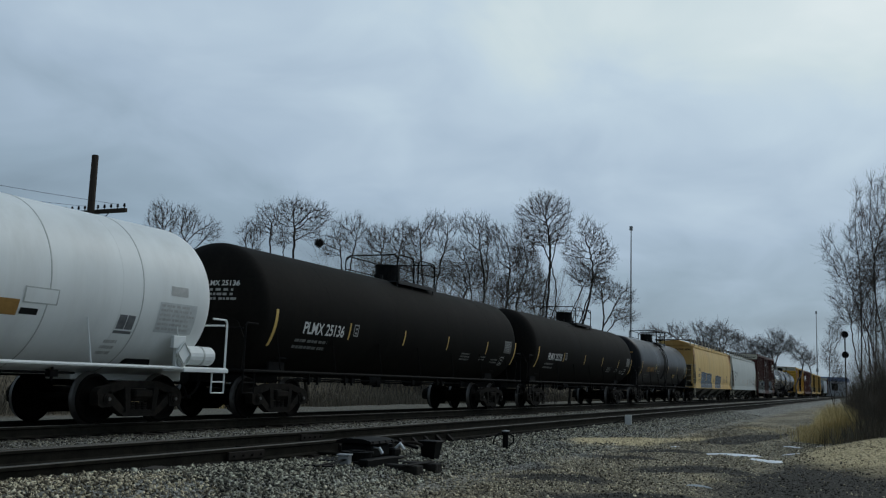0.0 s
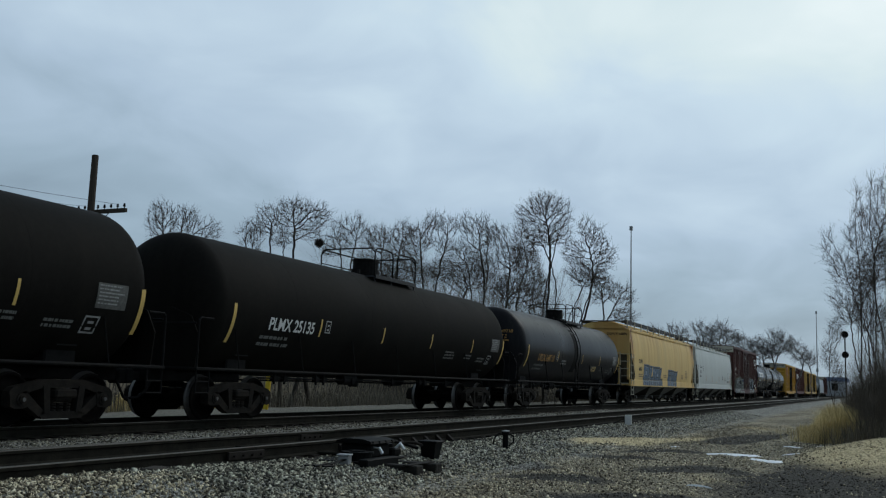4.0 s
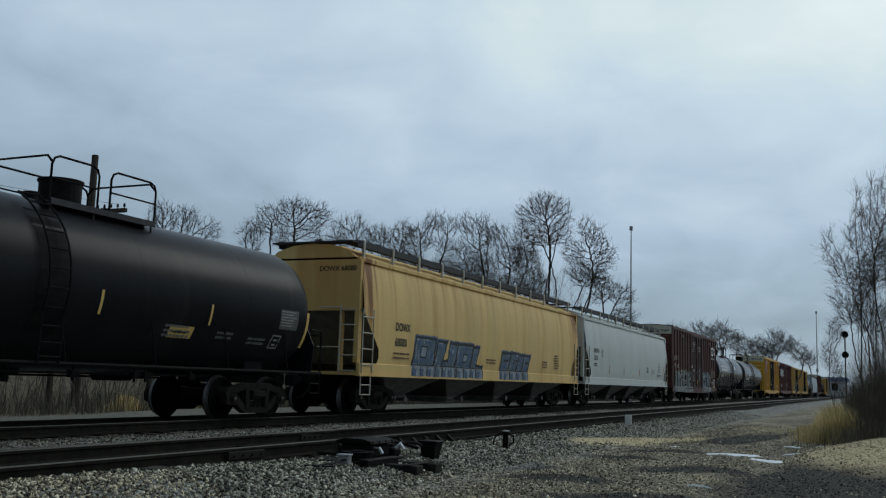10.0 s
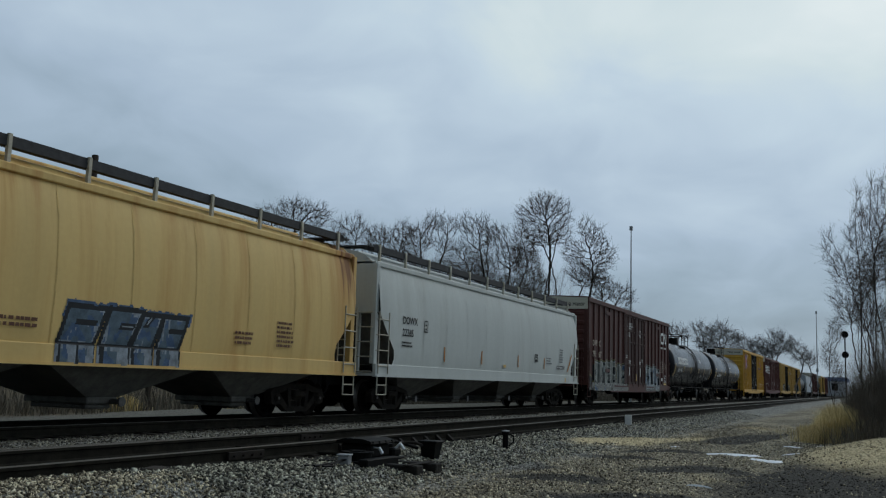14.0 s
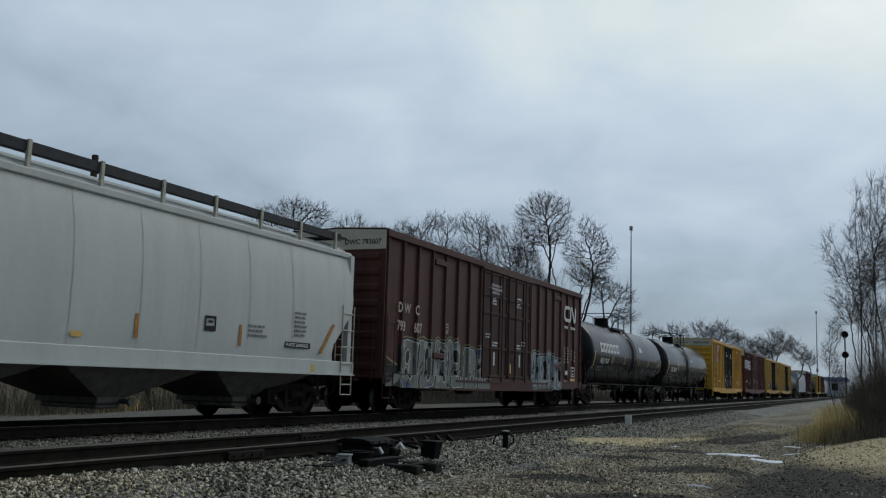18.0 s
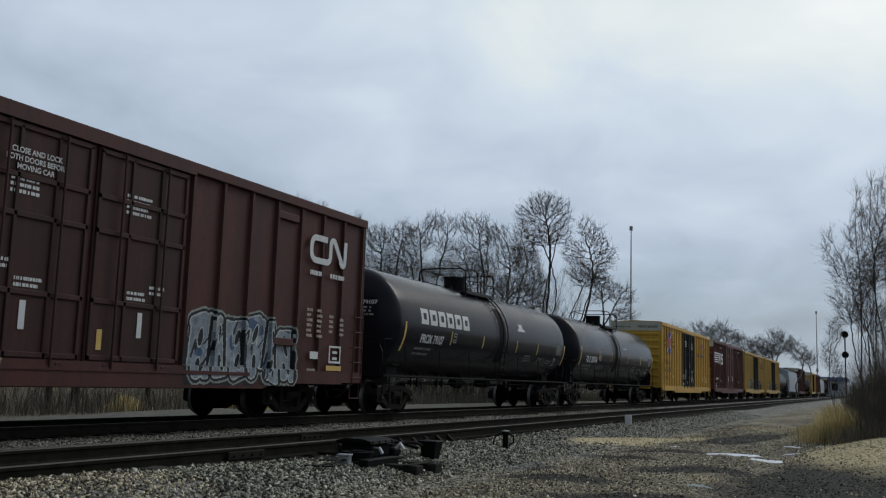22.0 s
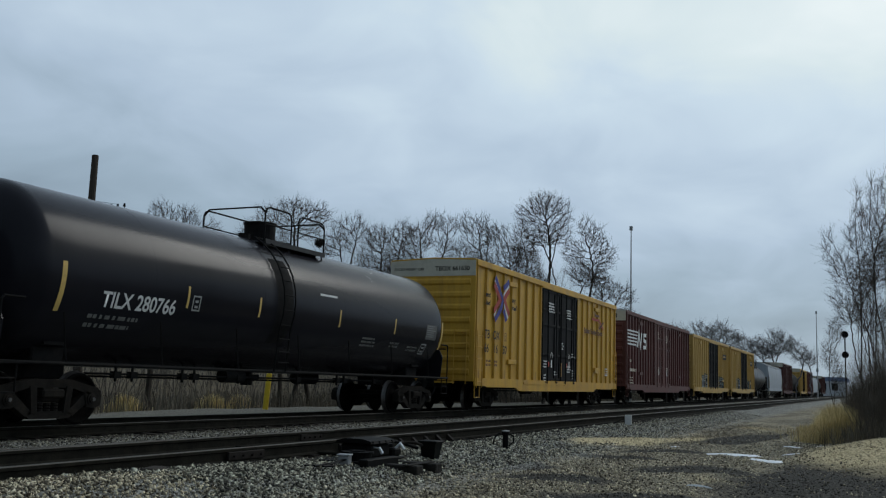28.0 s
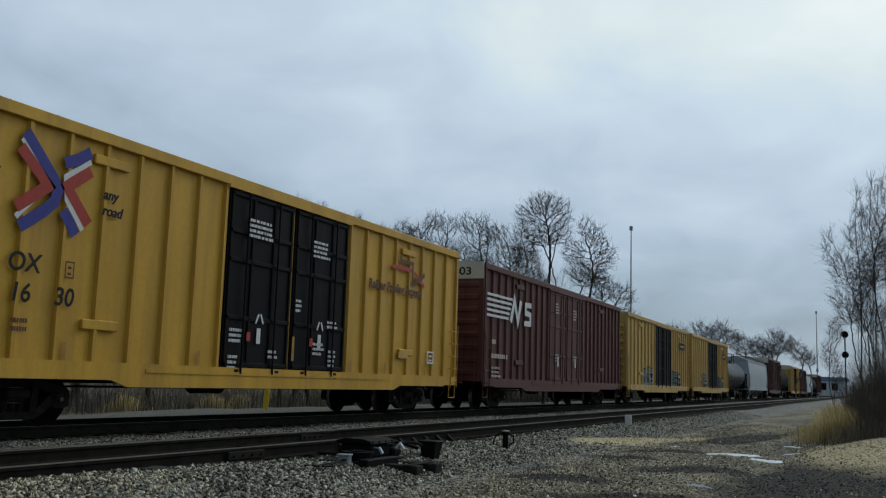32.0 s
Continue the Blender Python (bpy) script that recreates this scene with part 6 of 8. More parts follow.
panel(utlx, 2.60, 3.30, 1.63, 1.86, M["reflector"], tank=TU, name="placard", label="yellow warning placard")
bars(utlx, 2.72, 1.76, 0.5, 0.08, 1, M["dark_letter"], tank=(TU[0] + 0.003, TU[1]), seed=4)
bars(utlx, -2.43, 2.0, 0.85, 0.12, 2, M["dull_white"], tank=TU, seed=7)
# white tank: panels, valve box, cylinder and bracket on the end platform
T = TW
o = hw - 7.95
panel(white_tank, 2.9 + o, 3.6 + o, 1.98, 2.24, M["seam_g"], tank=T, name="placard_holder", label="pale square outline on the shell")
panel(white_tank, 2.93 + o, 3.57 + o, 2.0, 2.22, M["tank_white"], tank=(T[0] + 0.003, T[1]), name="placard_holder")
panel(white_tank, 2.2 + o, 2.85 + o, 1.77, 2.02, M["gold_paint"], tank=T, name="placard", label="orange warning placard")
panel(white_tank, 2.9 + o, 3.25 + o, 1.80, 1.90, M["dark_letter"], tank=T, name="placard")
for k in range(2):
    panel(white_tank, 5.06 + k * 0.21 + o, 5.25 + k * 0.21 + o, 1.70, 1.95, M["graf_grey"], tank=T, name="stencil", label="dark square stencil")
panel(white_tank, 5.04 + o, 5.48 + o, 1.62, 1.67, M["graf_grey"], tank=T, name="stencil")
bars(white_tank, 4.95 + o, 1.50, 0.4, 0.10, 3, M["pale_print"], tank=T, seed=13)
panel(white_tank, 6.02 + o, 7.08 + o, 1.70, 2.26, M["table_tint"], tank=T, name="data_panel", label="faint grey data table")
bars(white_tank, 6.06 + o, 2.22, 0.98, 0.086, 6, M["pale_print"], tank=(T[0] + 0.003, T[1]), seed=12, gap=0.5)
panel(white_tank, 6.30 + o, 6.78 + o, 2.40, 2.58, M["pale_print"], tank=T, name="stencil")
for x in (-0.2, 3.4 + o, 5.55 + o):
    bm = bmesh.new(); lathe_x(bm, [(x - 0.015, T[0]), (x - 0.008, T[0] + 0.006), (x + 0.008, T[0] + 0.006), (x + 0.015, T[0])], T[1], 72)
    part("weld_ring", fix(bm), M["seam_w"], white_tank, "grey weld line round the shell")
bm = bmesh.new(); rod(bm, (hw - 1.0, -1.35, 1.30), (hw - 0.25, -1.35, 1.30), 0.19, 18); rod(bm, (hw - 1.05, -1.35, 1.30), (hw - 1.0, -1.35, 1.30), 0.13, 18); rod(bm, (hw - 0.25, -1.35, 1.30), (hw - 0.2, -1.35, 1.30), 0.13, 18)
part("air_cylinder", fix(bm), M["tank_white"], white_tank, "white air cylinder on the end platform", smooth=False)
bm = bmesh.new(); box(bm, hw - 1.45, hw - 1.10, -1.48, -1.40, 1.42, 1.66, bev=0.01); plate_xz(bm, [(hw - 1.35, 1.08), (hw - 1.05, 1.08), (hw - 1.0, 1.30), (hw - 1.2, 1.42), (hw - 1.35, 1.42)], -1.46, -1.40)
part("bracket", fix(bm), M["tank_white"], white_tank)
bm = bmesh.new(); plate_xz(bm, [(hw - 1.20, 1.10), (hw - 0.99, 1.33), (hw - 1.20, 1.56), (hw - 1.41, 1.33)], -1.53, -1.50)
dm = part("placard", fix(bm), M["tank_white"], white_tank, "white diamond placard holder")
bm = bmesh.new(); pipe(bm, [(hw - 1.20, -1.54, 1.13), (hw - 1.02, -1.54, 1.33), (hw - 1.20, -1.54, 1.53), (hw - 1.38, -1.54, 1.33), (hw - 1.20, -1.54, 1.13)], 0.010, 5)
part("placard_edge", fix(bm), M["seam_g"], dm)
bm = bmesh.new(); rod(bm, (hw - 0.60, -1.35, 1.30), (hw - 0.56, -1.35, 1.30), 0.197, 18)
part("cylinder_band", fix(bm), M["seam_g"], white_tank)
part("end_deck", fix(bm_box(hw - 1.15, hw + 0.24, -1.52, -1.0, 0.98, 1.06, bev=0.01)), M["tank_white"], white_tank)
bm = bmesh.new(); rod(bm, (hw - 1.2, -1.5, 1.18), (hw - 1.2, -1.44, 1.18), 0.12, 12)
part("hand_brake", fix(bm), M["seam_g"], white_tank)
# golden boxcar
c = tbox
Y = -1.632
S_ = lambda pts, w, m: ribbon(c, pts, w, M[m], Y, label="red and blue crossed-rail emblem")
for pts in ([(-7.78, 4.50), (-7.16, 3.94), (-7.78, 3.26)], [(-6.34, 4.44), (-6.86, 4.08), (-6.80, 3.70), (-6.42, 3.26)]):
    ribbon(c, pts, 0.09, M["white_paint"], Y + 0.003, label="white edge of the emblem")
S_([(-7.72, 4.62), (-7.12, 4.02), (-6.98, 3.86), (-7.06, 3.62), (-7.25, 3.44), (-7.70, 3.12)], 0.20, "blue_paint")
S_([(-6.36, 4.60), (-6.62, 4.42), (-6.90, 4.30)], 0.20, "blue_paint")
S_([(-6.86, 3.52), (-6.56, 3.16)], 0.20, "blue_paint")
S_([(-7.80, 4.36), (-7.20, 3.86), (-7.80, 3.42)], 0.20, "red_paint")
S_([(-6.32, 4.28), (-6.82, 3.92), (-6.30, 3.38)], 0.20, "red_paint")
for s, x, z in (("next", -8.62, 3.86), ("load", -8.62, 3.58), ("any", -6.02, 3.88), ("road", -6.02, 3.60)):
    for d in (0.0, 0.014):
        lettering(c, s, x + d, z, 0.175, M["dark_letter"], y=Y - d * 0.1, name="slogan", shear=0.22)
for s, x, z in (("TB", -8.58, 2.45), ("OX", -7.80, 2.45), ("66", -8.58, 1.98), ("16", -7.72, 1.98), ("30", -6.84, 1.98)):
    lettering(c, s, x - 0.06, z, 0.29, M["dark_letter"], y=Y, name="reporting_mark", shear=0.12)
frame_panel(c, -6.72, 2.43, 0.20, 0.28, 0.025, M["graf_brown"], y=Y)
bars(c, -8.45, 1.72, 0.5, 0.13, 2, M["graf_brown"], y=Y, seed=5)
bars(c, -7.7, 1.72, 0.35, 0.13, 2, M["graf_brown"], y=Y, seed=6)
panel(c, -8.50, -7.97, 0.90, 1.05, M["dark_letter"], y=Y); panel(c, -8.47, -8.0, 0.92, 1.03, M["reflector"], y=Y - 0.003)
for d in (0.0, 0.016):
    lettering(c, "Railcar Pooling Experts", 3.5 + d, 3.34, 0.24, M["graf_brown"], y=Y - d * 0.1, name="slogan", wide=1.0)
ribbon(c, [(4.8, 4.05), (6.0, 4.05)], 0.12, M["red_paint"], Y); ribbon(c, [(5.3, 4.42), (5.3, 4.25), (6.05, 4.25), (6.05, 3.66)], 0.11, M["graf_brown"], Y - 0.002); ribbon(c, [(6.15, 4.02), (6.85, 3.66)], 0.12, M["red_paint"], Y); ribbon(c, [(6.85, 4.02), (6.15, 3.66)], 0.12, M["graf_brown"], Y - 0.002)
for x in (-9.05, -6.6, -3.2, 2.75, 4.6, 7.1):
    panel(c, x, x + 0.07, 0.98, 1.40, M["gold_paint"], y=-1.604, name="reflector_strip")
for x, z, w, r in ((-1.85, 4.25, 0.95, 4), (0.75, 4.15, 0.85, 4), (-2.3, 1.9, 0.5, 3), (-2.3, 1.35, 0.35, 4), (0.1, 2.7, 0.25, 3), (0.9, 1.75, 0.5, 3), (1.6, 1.6, 0.4, 4), (-0.9, 1.5, 0.4, 2), (1.5, 2.3, 0.5, 2)):
    bars(c, x, z, w, 0.11, r, M["white_paint"], y=-1.642, seed=int(x * 10) + 60)
for x in (-1.35, 1.1):
    panel(c, x, x + 0.14, 1.62, 1.95, M["white_paint"], y=-1.642); panel(c, x - 0.35, x - 0.22, 1.66, 1.85, M["red_paint"], y=-1.642)
    ribbon(c, [(x - 0.05, 2.05), (x + 0.05, 2.25)], 0.05, M["white_paint"], -1.642, "stencil"); ribbon(c, [(x + 0.22, 2.05), (x + 0.12, 2.25)], 0.05, M["white_paint"], -1.642, "stencil")
panel(c, 0.02, 0.12, 1.3, 1.85, M["gold_paint"], y=-1.642)
frame_panel(c, 7.2, 1.45, 0.45, 0.36, 0.05, M["white_paint"], y=Y)
panel(c, 5.35, 5.95, 1.55, 1.70, M["box_yellow_old"], y=Y)
lettering(c, "TBOX 661630", 0.10, 4.66, 0.15, M["dark_letter"], y=-hx - 0.049, end=True, name="reporting_mark")
lettering(c, "EXCESS HEIGHT CAR", -1.45, 4.68, 0.085, M["dark_letter"], y=-hx - 0.049, end=True, name="stencil")
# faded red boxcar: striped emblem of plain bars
c = ns
for k in range(5):
    panel(c, -9.25, -6.75 - 0.10 * k, 3.93 - k * 0.18, 4.02 - k * 0.18, M["white_paint"], y=Y, name="emblem_stripe")
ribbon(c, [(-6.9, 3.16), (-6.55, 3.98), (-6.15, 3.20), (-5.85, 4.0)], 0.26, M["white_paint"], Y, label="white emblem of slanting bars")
ribbon(c, [(-4.65, 3.92), (-5.3, 3.90), (-5.3, 3.60), (-4.75, 3.56), (-4.75, 3.22), (-5.45, 3.20)], 0.20, M["white_paint"], Y)
bars(c, -8.73, 2.44, 0.5, 0.28, 1, M["dull_cream"], y=Y, seed=1); bars(c, -8.73, 1.95, 2.1, 0.28, 1, M["dull_cream"], y=Y, seed=3); bars(c, -8.7, 1.5, 0.9, 0.14, 3, M["dull_cream"], y=Y, seed=9)
for x, z, w, r in ((-1.7, 4.3, 0.6, 4), (0.9, 4.2, 0.6, 4), (-1.6, 2.2, 0.5, 3), (1.0, 2.2, 0.5, 3)):
    bars(c, x, z, w, 0.12, r, M["dull_cream"], y=-1.645, seed=int(x * 10) + 60)
for x in (-1.3, 1.2):
    panel(c, x, x + 0.18, 1.7, 2.1, M["white_paint"], y=-1.645)
lettering(c, "69603", -0.05, 4.60, 0.26, M["dark_letter"], y=-hn - 0.049, end=True, name="reporting_mark", wide=1.3)
# aged yellow boxcars
for c, hh, sd in ((yb1, hy1, 51), (yb2, hy2, 57)):
    P = post_rows(hh, -1.9, 2.9, 9)
    spray(c, -5.4, -2.2, 0.86, 2.4, box_skin(P), bubble(-5.1, -2.5, 1.0, 2.1, 3, sd), gm, cell=0.05)
    spray(c, 3.2, 6.6, 0.86, 2.3, box_skin(P), bubble(3.5, 6.3, 1.0, 2.0, 4, sd + 1), ("graf_teal", "graf_black", "graf_pale", "graf_rim", "graf_teal", "graf_pale"), cell=0.05)
    panel(c, 5.6, 7.6, 3.55, 4.0, M["door_black"], y=Y, name="emblem")
    bars(c, 5.9, 3.85, 1.4, 0.25, 1, M["box_yellow_old"], y=Y - 0.003, seed=2)

# ---- trees, thicket and line-side things ----
def tubes(name, segs, material, sides=4):
    """One mesh of many tapered twigs; segs: rows of a, b, ra, rb."""
    S = np.array([(*a, *b, ra, rb) for a, b, ra, rb in segs], float)
    A, B, ra, rb = S[:, :3], S[:, 3:6], S[:, 6], S[:, 7]
    d = B - A
    d /= np.linalg.norm(d, axis=1)[:, None] + 1e-9
    ref = np.where(np.abs(d[:, 2:3]) > 0.9, np.array([[1.0, 0, 0]]), np.array([[0, 0, 1.0]]))
    u = np.cross(d, ref); u /= np.linalg.norm(u, axis=1)[:, None] + 1e-9
    w = np.cross(d, u)
    n, k = len(S), sides
    ang = np.arange(k) * 2 * np.pi / k
    ring = u[:, None] * np.cos(ang)[None, :, None] + w[:, None] * np.sin(ang)[None, :, None]
    Vv = np.concatenate([A[:, None] + ring * ra[:, None, None], B[:, None] + ring * rb[:, None, None]], 1).reshape(-1, 3)
    q = np.array([(i, (i + 1) % k, k + (i + 1) % k, k + i) for i in range(k)])
    Fq = (q[None] + (np.arange(n) * 2 * k)[:, None, None]).reshape(-1, 4)
    me = bpy.data.meshes.new(name)
    me.vertices.add(len(Vv)); me.vertices.foreach_set("co", Vv.astype(np.float32).ravel())
    me.loops.add(len(Fq) * 4); me.loops.foreach_set("vertex_index", Fq.astype(np.int32).ravel())
    me.polygons.add(len(Fq)); me.polygons.foreach_set("loop_start", np.arange(0, len(Fq) * 4, 4, dtype=np.int32))
    me.update(calc_edges=True)
    me.materials.append(material)
    return me


def colonise(blobs, n, stem, step, seed, vase=0.0, lift=0.20, deep=0.85):
    """Wood that grows from a short stem towards points scattered in the crown. Returns places, parents and ways."""
    rng = np.random.default_rng(seed)
    n = n * 7
    B = np.array(blobs, float)
    w = B[:, 2] ** 2 * B[:, 3]
    w = w ** 0.8
    pick = rng.choice(len(B), n, p=w / w.sum())
    q = rng.normal(size=(n, 3)); q /= np.linalg.norm(q, axis=1)[:, None]
    q *= (rng.random(n) ** (1 / 2.4))[:, None]
    A = np.stack([B[pick, 0] + q[:, 0] * B[pick, 2], q[:, 1] * B[pick, 2] * deep, B[pick, 1] + q[:, 2] * B[pick, 3]], -1)
    top = max((B[:, 1] - B[:, 3]).min() * stem, step * 2)
    P, par, way, kids = [np.array((0, 0, -0.25))], [-1], [np.array((0, 0, 1.0))], [0]

    def limb(i, goal, bow):
        """A curved run of wood from node i towards goal."""
        a = P[i]
        m = max(int(np.linalg.norm(goal - a) / step), 2)
        side = rng.normal(0, 0.08, 3) * np.linalg.norm(goal - a)
        for k in range(1, m + 1):
            t = k / m
            q = a + (goal - a) * np.array((t ** bow, t ** bow, t)) + side * math.sin(math.pi * t) + rng.normal(0, step * 0.10, 3)
            v = q - P[i]
            P.append(q); par.append(i); way.append(v / (np.linalg.norm(v) + 1e-6)); kids.append(0); kids[i] += 1
            i = len(P) - 1
        return i

    foot = limb(0, np.array((0, 0, top)), 1.0)
    for a, z, b, c in B[np.argsort(-w)[:3 if len(B) > 3 else len(B) - 1 or 1]]:
        limb(foot, np.array((a * 0.85, rng.normal(0, b * 0.35), max(z - c * 0.6, top + 0.3))), 0.85)
    alive = np.ones(n, bool)
    nd, ni, seen = np.full(n, 1e9), np.zeros(n, int), 0
    for it in range(220):
        N = np.array(P[seen:])
        D = np.linalg.norm(A[:, None] - N[None], axis=2)
        k = D.argmin(1); d = D[np.arange(n), k]
        better = d < nd
        nd[better], ni[better] = d[better], k[better] + seen
        seen = len(P)
        alive &= nd > step * 0.95
        if not alive.any():
            break
        live = np.nonzero(alive)[0]
        v = A[live] - np.array(P)[ni[live]]
        v /= np.linalg.norm(v, axis=1)[:, None]
        pull = np.zeros((len(P), 3))
        np.add.at(pull, ni[live], v)
        grown = 0
        for i in np.unique(ni[live]):
            if kids[i] > 3:
                alive[(ni == i) & (rng.random(n) < 0.5)] = False
                continue
            v = pull[i] / (np.linalg.norm(pull[i]) + 1e-6) + 0.35 * way[i] + np.array((0, 0, lift + vase * 0.35)) + rng.normal(0, 0.2, 3)
            v /= np.linalg.norm(v)
            P.append(P[i] + v * step * rng.uniform(0.8, 1.2)); par.append(i); way.append(v); kids.append(0); kids[i] += 1
            grown += 1
        if not grown:
            break
    return np.array(P), par, np.array(way), rng


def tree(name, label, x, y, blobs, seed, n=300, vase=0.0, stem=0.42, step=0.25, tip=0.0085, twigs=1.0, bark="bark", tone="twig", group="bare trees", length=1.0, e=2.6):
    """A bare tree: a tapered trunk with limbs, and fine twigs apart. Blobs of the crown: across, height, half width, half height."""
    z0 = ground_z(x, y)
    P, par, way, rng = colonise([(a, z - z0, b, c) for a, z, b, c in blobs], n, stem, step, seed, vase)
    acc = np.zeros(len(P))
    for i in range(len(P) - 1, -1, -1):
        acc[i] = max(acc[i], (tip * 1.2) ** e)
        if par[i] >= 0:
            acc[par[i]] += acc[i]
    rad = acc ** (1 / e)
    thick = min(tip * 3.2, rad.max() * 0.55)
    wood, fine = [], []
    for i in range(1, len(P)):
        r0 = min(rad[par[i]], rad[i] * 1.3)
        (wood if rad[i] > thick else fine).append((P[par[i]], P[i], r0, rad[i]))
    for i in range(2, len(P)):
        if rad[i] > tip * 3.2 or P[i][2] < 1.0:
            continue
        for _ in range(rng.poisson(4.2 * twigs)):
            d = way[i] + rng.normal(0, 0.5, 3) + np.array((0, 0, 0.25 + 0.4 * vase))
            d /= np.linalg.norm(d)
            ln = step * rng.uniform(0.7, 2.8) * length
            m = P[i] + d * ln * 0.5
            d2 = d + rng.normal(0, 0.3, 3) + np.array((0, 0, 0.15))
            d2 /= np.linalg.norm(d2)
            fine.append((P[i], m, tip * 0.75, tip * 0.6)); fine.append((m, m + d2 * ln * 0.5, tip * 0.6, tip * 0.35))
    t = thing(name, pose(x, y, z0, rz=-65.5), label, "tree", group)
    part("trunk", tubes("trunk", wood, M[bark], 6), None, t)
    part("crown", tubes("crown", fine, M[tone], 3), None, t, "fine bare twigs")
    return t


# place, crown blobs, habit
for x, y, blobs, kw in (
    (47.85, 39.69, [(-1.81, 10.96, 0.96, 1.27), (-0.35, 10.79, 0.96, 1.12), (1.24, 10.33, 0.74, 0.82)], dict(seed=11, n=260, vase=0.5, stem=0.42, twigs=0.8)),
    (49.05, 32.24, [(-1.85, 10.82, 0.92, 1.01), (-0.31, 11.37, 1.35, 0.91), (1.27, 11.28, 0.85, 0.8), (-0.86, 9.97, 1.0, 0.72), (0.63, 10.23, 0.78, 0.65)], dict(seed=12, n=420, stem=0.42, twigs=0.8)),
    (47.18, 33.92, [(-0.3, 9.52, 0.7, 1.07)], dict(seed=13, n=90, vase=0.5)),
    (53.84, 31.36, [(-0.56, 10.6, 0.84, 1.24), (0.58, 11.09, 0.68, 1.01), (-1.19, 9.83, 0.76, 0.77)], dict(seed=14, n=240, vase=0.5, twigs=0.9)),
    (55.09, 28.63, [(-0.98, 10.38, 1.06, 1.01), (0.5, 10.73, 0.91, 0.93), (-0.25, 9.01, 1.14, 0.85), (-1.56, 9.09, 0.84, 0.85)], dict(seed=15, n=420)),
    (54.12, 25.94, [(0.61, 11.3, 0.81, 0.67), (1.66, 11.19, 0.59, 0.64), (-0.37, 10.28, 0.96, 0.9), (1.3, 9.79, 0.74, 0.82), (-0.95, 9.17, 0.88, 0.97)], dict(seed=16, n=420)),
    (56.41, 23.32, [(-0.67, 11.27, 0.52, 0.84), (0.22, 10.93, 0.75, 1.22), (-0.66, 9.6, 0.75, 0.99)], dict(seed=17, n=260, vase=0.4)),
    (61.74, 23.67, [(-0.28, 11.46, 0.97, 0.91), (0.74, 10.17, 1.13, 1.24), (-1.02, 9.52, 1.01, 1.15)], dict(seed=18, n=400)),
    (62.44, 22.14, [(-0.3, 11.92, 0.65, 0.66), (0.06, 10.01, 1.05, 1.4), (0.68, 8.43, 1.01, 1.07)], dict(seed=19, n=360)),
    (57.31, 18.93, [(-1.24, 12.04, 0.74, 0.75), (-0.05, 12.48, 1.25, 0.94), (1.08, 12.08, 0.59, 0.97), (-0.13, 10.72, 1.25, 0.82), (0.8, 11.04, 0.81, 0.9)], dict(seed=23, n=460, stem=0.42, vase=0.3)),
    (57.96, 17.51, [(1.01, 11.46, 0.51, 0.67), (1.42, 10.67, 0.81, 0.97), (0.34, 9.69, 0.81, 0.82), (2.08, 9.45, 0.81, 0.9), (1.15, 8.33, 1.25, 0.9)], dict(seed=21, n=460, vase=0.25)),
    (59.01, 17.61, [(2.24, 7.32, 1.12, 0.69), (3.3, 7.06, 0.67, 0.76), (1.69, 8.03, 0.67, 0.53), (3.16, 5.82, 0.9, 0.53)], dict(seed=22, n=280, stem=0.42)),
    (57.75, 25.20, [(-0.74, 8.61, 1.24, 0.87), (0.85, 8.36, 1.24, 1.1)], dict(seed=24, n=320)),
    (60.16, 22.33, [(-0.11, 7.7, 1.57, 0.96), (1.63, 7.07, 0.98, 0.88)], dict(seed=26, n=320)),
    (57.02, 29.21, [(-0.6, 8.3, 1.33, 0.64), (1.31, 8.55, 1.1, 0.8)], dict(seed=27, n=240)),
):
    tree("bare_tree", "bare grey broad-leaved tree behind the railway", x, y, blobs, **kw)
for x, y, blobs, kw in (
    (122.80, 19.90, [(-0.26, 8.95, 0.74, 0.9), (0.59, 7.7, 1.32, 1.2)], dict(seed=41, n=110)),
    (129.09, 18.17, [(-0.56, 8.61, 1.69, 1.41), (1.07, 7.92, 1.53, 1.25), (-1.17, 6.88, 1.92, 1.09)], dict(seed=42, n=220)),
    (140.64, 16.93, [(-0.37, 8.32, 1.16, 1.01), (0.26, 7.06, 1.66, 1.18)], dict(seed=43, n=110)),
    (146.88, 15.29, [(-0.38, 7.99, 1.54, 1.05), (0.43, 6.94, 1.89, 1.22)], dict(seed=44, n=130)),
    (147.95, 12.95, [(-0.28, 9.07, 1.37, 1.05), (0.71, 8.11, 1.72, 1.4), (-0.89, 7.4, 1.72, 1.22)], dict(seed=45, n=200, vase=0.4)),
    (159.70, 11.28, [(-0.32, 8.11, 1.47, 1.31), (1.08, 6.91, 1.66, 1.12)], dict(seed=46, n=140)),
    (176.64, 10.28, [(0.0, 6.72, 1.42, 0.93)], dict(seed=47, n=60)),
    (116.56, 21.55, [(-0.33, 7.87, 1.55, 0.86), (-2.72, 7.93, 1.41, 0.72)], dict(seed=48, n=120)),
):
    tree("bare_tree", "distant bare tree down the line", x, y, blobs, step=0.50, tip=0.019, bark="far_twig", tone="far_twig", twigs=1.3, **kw)

